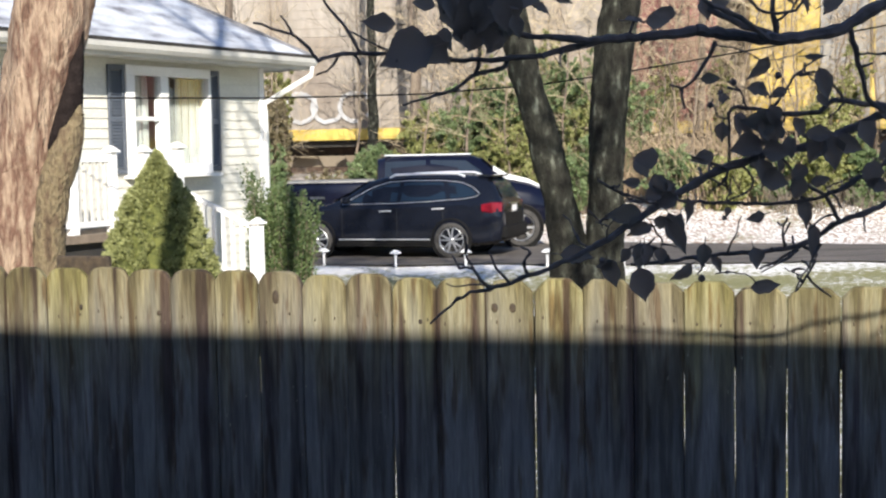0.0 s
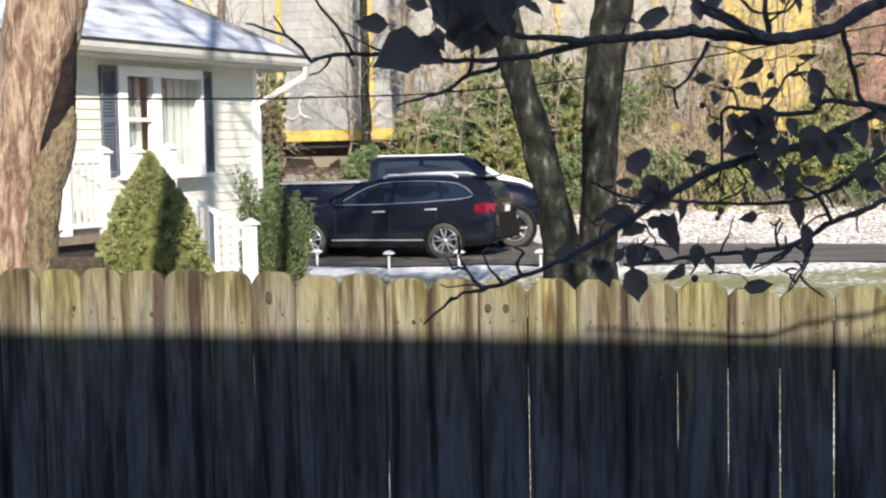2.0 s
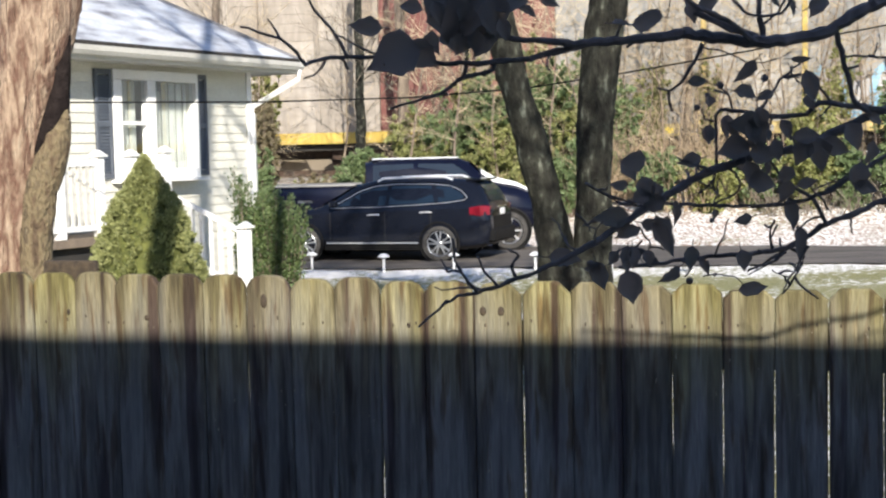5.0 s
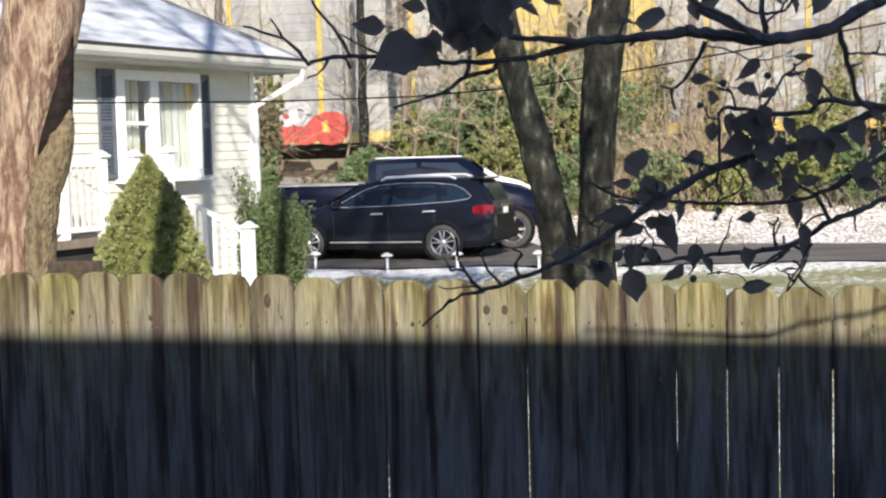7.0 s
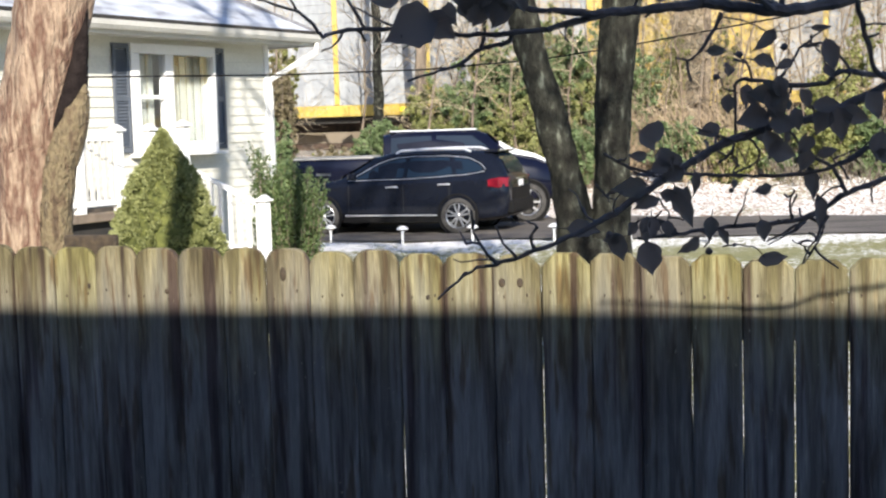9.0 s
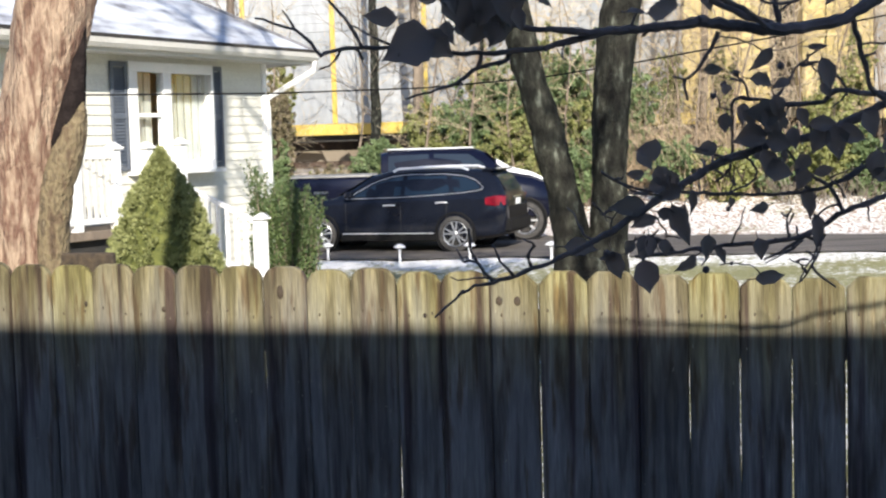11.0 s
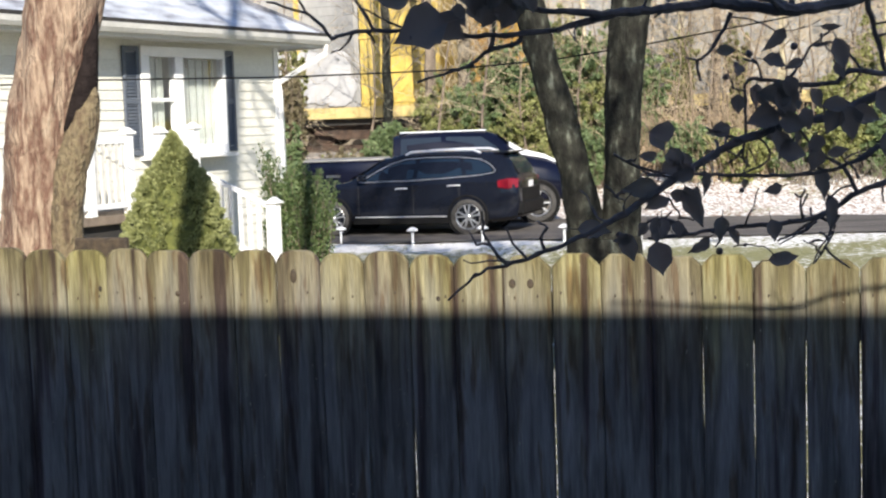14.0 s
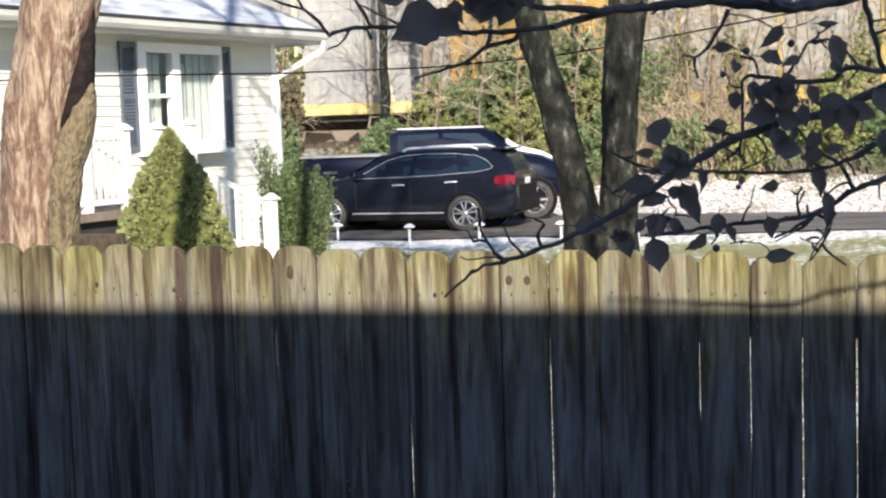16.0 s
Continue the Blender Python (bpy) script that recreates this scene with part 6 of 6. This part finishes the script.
    bough([(0.473, 2.000, 2.276), (0.495, 2.000, 2.291), (0.509, 2.000, 2.316)], 0.0025, 0.0017, "twig", 0.05)
    bough([(0.424, 1.990, 2.317), (0.444, 1.990, 2.294), (0.464, 1.990, 2.287), (0.497, 1.990, 2.291), (0.515, 1.990, 2.314)], 0.0025, 0.0018, "twig", 0.05)
    bough([(0.385, 2.000, 2.245), (0.425, 2.000, 2.234), (0.453, 2.000, 2.221), (0.486, 2.000, 2.224), (0.515, 2.000, 2.236)], 0.0013, 0.0008, "twig", 0.05)
    bough([(0.561, 2.090, 1.945), (0.548, 2.090, 1.920), (0.535, 2.090, 1.897), (0.523, 2.090, 1.871)], 0.0026, 0.0012, "twig", 0.05)
    bough([(0.527, 2.090, 1.936), (0.502, 2.090, 1.917), (0.470, 2.090, 1.902)], 0.0023, 0.0010, "twig", 0.05)
    bough([(0.400, 2.090, 1.903), (0.431, 2.090, 1.903), (0.450, 2.090, 1.898), (0.465, 2.090, 1.883)], 0.0012, 0.0009, "twig", 0.05)
    bough([(0.627, 2.090, 1.988), (0.629, 2.090, 1.975), (0.631, 2.090, 1.962)], 0.0019, 0.0012, "twig", 0.05)
    bough([(0.535, 2.090, 1.897), (0.518, 2.090, 1.901), (0.507, 2.090, 1.910)], 0.0013, 0.0009, "twig", 0.05)
    bough([(0.317, 2.080, 1.949), (0.339, 2.080, 1.946), (0.350, 2.080, 1.948)], 0.0017, 0.0010, "twig", 0.05)
    bough([(0.300, 2.080, 1.980), (0.316, 2.080, 1.959), (0.319, 2.080, 1.947)], 0.0017, 0.0012, "twig", 0.05)
    bough([(0.204, 2.060, 2.005), (0.219, 2.060, 1.986), (0.227, 2.060, 1.975)], 0.0017, 0.0010, "twig", 0.05)
    bough([(0.251, 2.060, 2.029), (0.274, 2.060, 2.018), (0.307, 2.060, 2.014)], 0.0019, 0.0014, "twig", 0.05)
    bough([(0.413, 2.060, 2.016), (0.418, 2.060, 2.033), (0.421, 2.060, 2.050), (0.431, 2.060, 2.029)], 0.0017, 0.0012, "twig", 0.05)
    bough([(0.514, 2.090, 1.978), (0.506, 2.090, 1.956), (0.509, 2.090, 1.943)], 0.0017, 0.0010, "twig", 0.05)
    bough([(0.589, 2.000, 2.227), (0.614, 2.000, 2.227), (0.635, 2.000, 2.229), (0.640, 2.000, 2.246)], 0.0020, 0.0012, "twig", 0.05)
    bough([(0.523, 2.030, 2.216), (0.524, 2.030, 2.205), (0.537, 2.030, 2.188), (0.544, 2.030, 2.174)], 0.0017, 0.0010, "twig", 0.05)
    bough([(0.510, 2.030, 2.199), (0.535, 2.030, 2.199)], 0.0017, 0.0013, "twig", 0.05)
    bough([(0.586, 2.050, 2.156), (0.571, 2.050, 2.143), (0.563, 2.050, 2.138)], 0.0017, 0.0010, "twig", 0.05)
    bough([(0.592, 2.080, 2.000), (0.578, 2.080, 2.020), (0.568, 2.080, 2.030), (0.585, 2.080, 2.037), (0.611, 2.080, 2.046)], 0.0022, 0.0012, "twig", 0.05)
    bough([(0.583, 2.080, 1.989), (0.559, 2.080, 1.984), (0.542, 2.080, 1.969)], 0.0021, 0.0017, "twig", 0.05)
    # a higher bough, out of the house's shade, that throws its shadow on the fence
    bough([(1.76, 2.05, 2.62), (1.41, 1.95, 2.552), (1.27, 1.95, 2.541), (1.207, 1.95, 2.535), (1.137, 1.95, 2.521), (1.08, 1.95, 2.524), (0.92, 1.95, 2.548), (0.841, 1.95, 2.565), (0.645, 1.95, 2.60)], 0.0085, 0.0035, spurs=0.03)
    bough([(1.60, 2.0, 2.59), (1.47, 1.95, 2.505), (1.41, 1.95, 2.492), (1.38, 1.95, 2.496), (1.346, 1.95, 2.482)], 0.0045, 0.003, "twig", 0.05)
    bough([(1.09, 1.95, 2.524), (1.08, 1.95, 2.549), (1.065, 1.95, 2.565)], 0.004, 0.002, "twig", 0.05)

    # unseen crown, its limbs and last leaves added to dapple the forked tree
    unseen_rise = Geo()
    trunk_tube(unseen_rise, [(1.8, 2.0, 3.1), (1.95, 2.0, 4.2), (2.15, 2.0, 5.4), (2.35, 2.0, 6.8)], [0.055, 0.05, 0.042, 0.025], 12, 0.08, 19)
    part("leader", unseen_rise, "bark_twig", t, smooth=True)
    crown, foliage = Geo(), Geo()
    for i in range(16):
        a, z = i * 2.4, 4.9 + 0.2 * i
        root = Vector((2.05 + 0.12 * (z - 4.9), 2.0, min(z, 6.8)))
        limb(crown, root, Vector((math.cos(a), 0.7 * math.sin(a), 0.55)).normalized(), rng.uniform(0.6, 0.95), 0.022, 2, rng, 0.2, 4, 0.8)
    for _ in range(420):
        p = Vector((2.3, 2.0, 6.7)) + Vector((rng.gauss(0, 0.42), rng.gauss(0, 0.4), rng.gauss(0, 0.75)))
        foliage.leaf(p, rand_dir(rng), rand_dir(rng), rng.uniform(0.05, 0.09), 0.4)
    tagged(part("crown", crown, "bark_twig", t), kind="stuff")
    tagged(part("foliage", foliage, "pear", t), kind="stuff")

    def leaf(x, y, z, size, tip, face, curl=0.25, wide=0.42, loose=0.85):
        """One withered leaf with stalk: ovate, folded on its midrib, edges curled. tip: where it points; face: its normal."""
        d = Vector(tip).normalized()
        n = Vector(face)
        n = n + loose * rand_dir(rng)
        n = (n - n.dot(d) * d).normalized()
        s = d.cross(n)
        g = Geo()
        size *= 0.78
        fold = rng.uniform(1 - 0.6 * loose, 1.0)
        rows_ = []
        prof = (0.05, 0.60, 0.90, 1.0, 0.96, 0.84, 0.66, 0.42, 0.18, 0.02)
        for i, w in enumerate(prof):
            u = i / (len(prof) - 1)
            c = Vector((x, y, z)) + d * size * (u - 0.5) - n * size * curl * (u - 0.35) ** 2
            e = w * size * wide * fold
            el, er = e * rng.uniform(0.84, 1.08), e * rng.uniform(0.84, 1.08)      # nibbled edges
            rows_.append([c - s * el + n * size * 0.20 * w * rng.uniform(0.4, 1.1), c - s * e * 0.5 + n * size * 0.02, c, c + s * e * 0.5 + n * size * 0.02, c + s * er + n * size * 0.20 * w * rng.uniform(0.4, 1.1)])
        g.loft(rows_, close=False, caps=False)
        g.tube([rows_[0][2], rows_[0][2] - d * size * 0.3], [0.0009, 0.0007], 4)
        part("leaf", g, "pear", t, smooth=True)
    F = (0.05, -1, 0.1)
    for x, y, z, s, tip, wide in (      # round the upper bough's end
            (-0.060, 1.84, 2.228, 0.084, (-1, 0, -0.3), 0.46), (-0.02, 1.85, 2.232, 0.058, (0.7, 0, -0.6), 0.46), (-0.098, 1.86, 2.273, 0.052, (-1, 0, 0.1), 0.34), (-0.036, 1.87, 2.298, 0.036, (-1, 0, 0.2), 0.4),
            (0.012, 1.86, 2.282, 0.075, (0.1, 0, -1), 0.48), (0.045, 1.88, 2.270, 0.065, (0.3, 0, -1), 0.5), (0.028, 1.87, 2.305, 0.07, (-1, 0, 0.1), 0.5), (0.075, 1.87, 2.282, 0.062, (0.2, 0, -1), 0.5), (0.10, 1.88, 2.305, 0.06, (1, 0, 0), 0.5)):
        leaf(x, y, z, s * 1.18, tip, F, 0.3, wide, 0.3)
    for x, y, z, s, tip, wide in (
            (0.125, 1.89, 2.290, 0.042, (1, 0, -0.5), 0.25), (0.155, 1.89, 2.303, 0.042, (1, 0, -0.45), 0.33), (0.066, 1.89, 2.25, 0.040, (0.1, 0, -1), 0.4), (-0.005, 1.88, 2.25, 0.045, (0.3, 0, -1), 0.4), (0.30, 1.93, 2.285, 0.045, (-1, 0, 0.1), 0.3),
            (0.35, 1.93, 2.30, 0.035, (0.4, 0, -1), 0.35), (0.48, 1.95, 2.308, 0.04, (0.3, 0, -1), 0.3), (0.545, 1.96, 2.302, 0.045, (1, 0, 0.5), 0.3), (0.26, 1.93, 2.275, 0.04, (1, 0, -0.1), 0.35)):
        leaf(x, y, z, s, tip, F, 0.3, wide)
    for p, s, tip, wide in (      # hanging from the upper bough
            ((0.379, 2.000, 2.196), 0.040, (1, 0, 0), 0.32), ((0.447, 2.000, 2.208), 0.060, (-0.7, 0, -0.7), 0.26), ((0.449, 2.000, 2.176), 0.049, (1, 0, -0.3), 0.3), ((0.475, 2.000, 2.172), 0.038, (-1, 0, -0.4), 0.32), ((0.395, 2.000, 2.166), 0.023, (0, 0, -1), 0.5), ((0.531, 2.000, 2.225), 0.045, (1, 0, 0), 0.16), ((0.543, 2.000, 2.184), 0.066, (0.3, 0, -1), 0.28), ((0.553, 2.000, 2.300), 0.049, (-0.6, 0, -0.8), 0.42), ((0.516, 2.000, 2.299), 0.036, (0.4, 0, -1), 0.3), ((0.302, 2.000, 2.280), 0.047, (1, 0, 0), 0.42), ((0.372, 2.000, 2.295), 0.043, (0.2, 0, -1), 0.36), ((0.395, 2.000, 2.308), 0.045, (1, 0, 0.3), 0.4)):
        leaf(*p, s, tip, F, 0.35, wide, 0.35)
    for p, s, tip, wide in (      # a dense tuft below
            ((0.459, 2.050, 2.132), 0.068, (-1, 0, 0.1), 0.42), ((0.440, 2.050, 2.096), 0.068, (-1, 0, -0.2), 0.4), ((0.476, 2.050, 2.116), 0.070, (0.5, 0, -1), 0.42), ((0.486, 2.050, 2.087), 0.057, (1, 0, -0.1), 0.42), ((0.520, 2.050, 2.122), 0.046, (0.5, 0, -1), 0.34), ((0.552, 2.050, 2.113), 0.059, (1, 0, 0), 0.36), ((0.569, 2.050, 2.084), 0.070, (0.2, 0, -1), 0.42), ((0.594, 2.050, 2.095), 0.063, (1, 0, -0.3), 0.4), ((0.621, 2.050, 2.110), 0.059, (0.5, 0, -1), 0.4)):
        leaf(*p, s, tip, F, 0.35, wide, 0.35)
    for p, s, tip, wide in (      # the tuft's lower half
            ((0.543, 2.050, 2.088), 0.057, (-0.5, 0, -1), 0.4), ((0.506, 2.050, 2.092), 0.048, (0.2, 0, -1), 0.36), ((0.654, 2.050, 2.135), 0.037, (1, 0, -0.5), 0.36), ((0.645, 2.050, 2.085), 0.048, (-0.3, 0, -1), 0.36), ((0.289, 2.050, 2.082), 0.052, (-1, 0, -0.1), 0.42), ((0.374, 2.050, 2.080), 0.048, (-1, 0, -0.2), 0.34), ((0.484, 2.050, 2.044), 0.059, (1, 0, -0.2), 0.4), ((0.465, 2.050, 2.056), 0.057, (0.2, 0, -1), 0.4), ((0.628, 2.050, 2.049), 0.059, (-0.2, 0, -1), 0.4), ((0.640, 2.050, 2.034), 0.048, (1, 0, -0.4), 0.38)):
        leaf(*p, s, tip, F, 0.35, wide, 0.35)
    for p, s, tip, wide in (      # along the middle bough
            ((0.254, 2.050, 1.998), 0.072, (-1, 0, -0.1), 0.34), ((0.267, 2.050, 2.046), 0.037, (-1, 0, 0), 0.36), ((0.310, 2.050, 2.038), 0.052, (0.4, 0, -1), 0.42), ((0.318, 2.050, 2.015), 0.050, (-1, 0, -0.3), 0.42), ((0.305, 2.050, 2.028), 0.044, (1, 0, 0.2), 0.4), ((0.324, 2.050, 2.032), 0.044, (0.1, 0, -1), 0.4), ((0.336, 2.050, 1.966), 0.091, (0.42, 0, -1), 0.28), ((0.352, 2.050, 2.001), 0.054, (0, 0, -1), 0.2), ((0.279, 2.050, 1.973), 0.054, (-1, 0, -0.3), 0.3), ((0.275, 2.050, 1.939), 0.037, (-0.3, 0, -1), 0.38), ((0.317, 2.050, 1.985), 0.044, (1, 0, -0.2), 0.34)):
        leaf(*p, s, tip, F, 0.35, wide, 0.35)
    for p, s, tip, wide in (      # below the lower bough
            ((0.290, 2.100, 1.885), 0.071, (0.2, 0, -1), 0.4), ((0.243, 2.100, 1.904), 0.062, (0.3, 0, -1), 0.4), ((0.232, 2.100, 1.917), 0.040, (-1, 0, -0.2), 0.36), ((0.350, 2.100, 1.903), 0.054, (-0.8, 0, -0.6), 0.3), ((0.481, 2.100, 1.880), 0.062, (1, 0, 0.1), 0.28), ((0.405, 2.100, 1.915), 0.042, (0.6, 0, -1), 0.3), ((0.464, 2.100, 1.987), 0.040, (-1, 0, -0.3), 0.36), ((0.465, 2.100, 1.923), 0.047, (0.2, 0, -1), 0.4), ((0.552, 2.100, 1.948), 0.074, (0.1, 0, -1), 0.24), ((0.540, 2.100, 1.992), 0.069, (0.2, 0, -1), 0.26)):
        leaf(*p, s, tip, F, 0.35, wide, 0.35)
    for p, s, tip, wide in (      # its last few
            ((0.525, 2.080, 2.030), 0.049, (-0.4, 0, -1), 0.36), ((0.560, 2.080, 2.042), 0.044, (1, 0, 0.3), 0.3), ((0.189, 2.080, 1.935), 0.069, (1, 0, -0.1), 0.34), ((0.417, 2.080, 1.997), 0.022, (0, 0, -1), 0.5), ((0.282, 2.080, 1.924), 0.040, (0.1, 0, -1), 0.4), ((0.261, 2.080, 1.933), 0.033, (-0.6, 0, -1), 0.4)):
        leaf(*p, s, tip, F, 0.35, wide, 0.35)
    for k, p in enumerate(CLUMPS):      # thick tufts that still hold their leaves
        for _ in range(2 if k < 6 else 1):
            q = Vector(p) + Vector((rng.gauss(0, 0.016), rng.uniform(-0.03, 0.05), rng.gauss(0, 0.014)))
            leaf(*q, rng.uniform(0.032, 0.052), (rng.uniform(-0.8, 0.8), rng.uniform(-0.3, 0.3), -1), F, 0.35, rng.uniform(0.3, 0.42), 0.5)
    for p in KNOT:      # the thick knot of leaves at the upper bough's end
        for _ in range(2):
            q = Vector(p) + Vector((rng.gauss(0, 0.010), rng.uniform(-0.03, 0.04), rng.gauss(0, 0.009)))
            leaf(*q, rng.uniform(0.038, 0.055), (rng.uniform(-0.9, 0.9), rng.uniform(-0.3, 0.3), -1), F, 0.35, rng.uniform(0.36, 0.48), 0.4)
    for p, r in (((0.423, 2.060, 2.192), 0.0060), ((0.388, 2.060, 2.159), 0.0051), ((0.490, 2.060, 2.201), 0.0060), ((0.374, 2.060, 1.898), 0.0060), ((0.224, 2.060, 1.927), 0.0060), ((0.409, 2.060, 1.989), 0.0043), ((0.404, 2.060, 2.176), 0.0051)):
        x, y, z = p
        part("fruit", Geo().lathe([(0.0005, -r), (r * 0.7, -r * 0.7), (r, 0), (r * 0.7, r * 0.7), (0.0005, r)], 10, m=pose(x, y, z)), "bark_twig", t, "small dried pear", smooth=True)


pear_tree()


# ---- what moves ----
GAP_T = 0.9      # the coupler line between the first two cars passes the track's origin then


def motions():
    for i, c in enumerate(TRAIN):
        rows = []
        for t in (0.0, 4.0, 8.0, 12.0, 16.0):
            x = (i - 1) * PITCH - SPEED * (t - GAP_T)
            rows.append((t, TRACK @ pose(x, 0, RAIL_Z)))
        walk(c, rows)


motions()
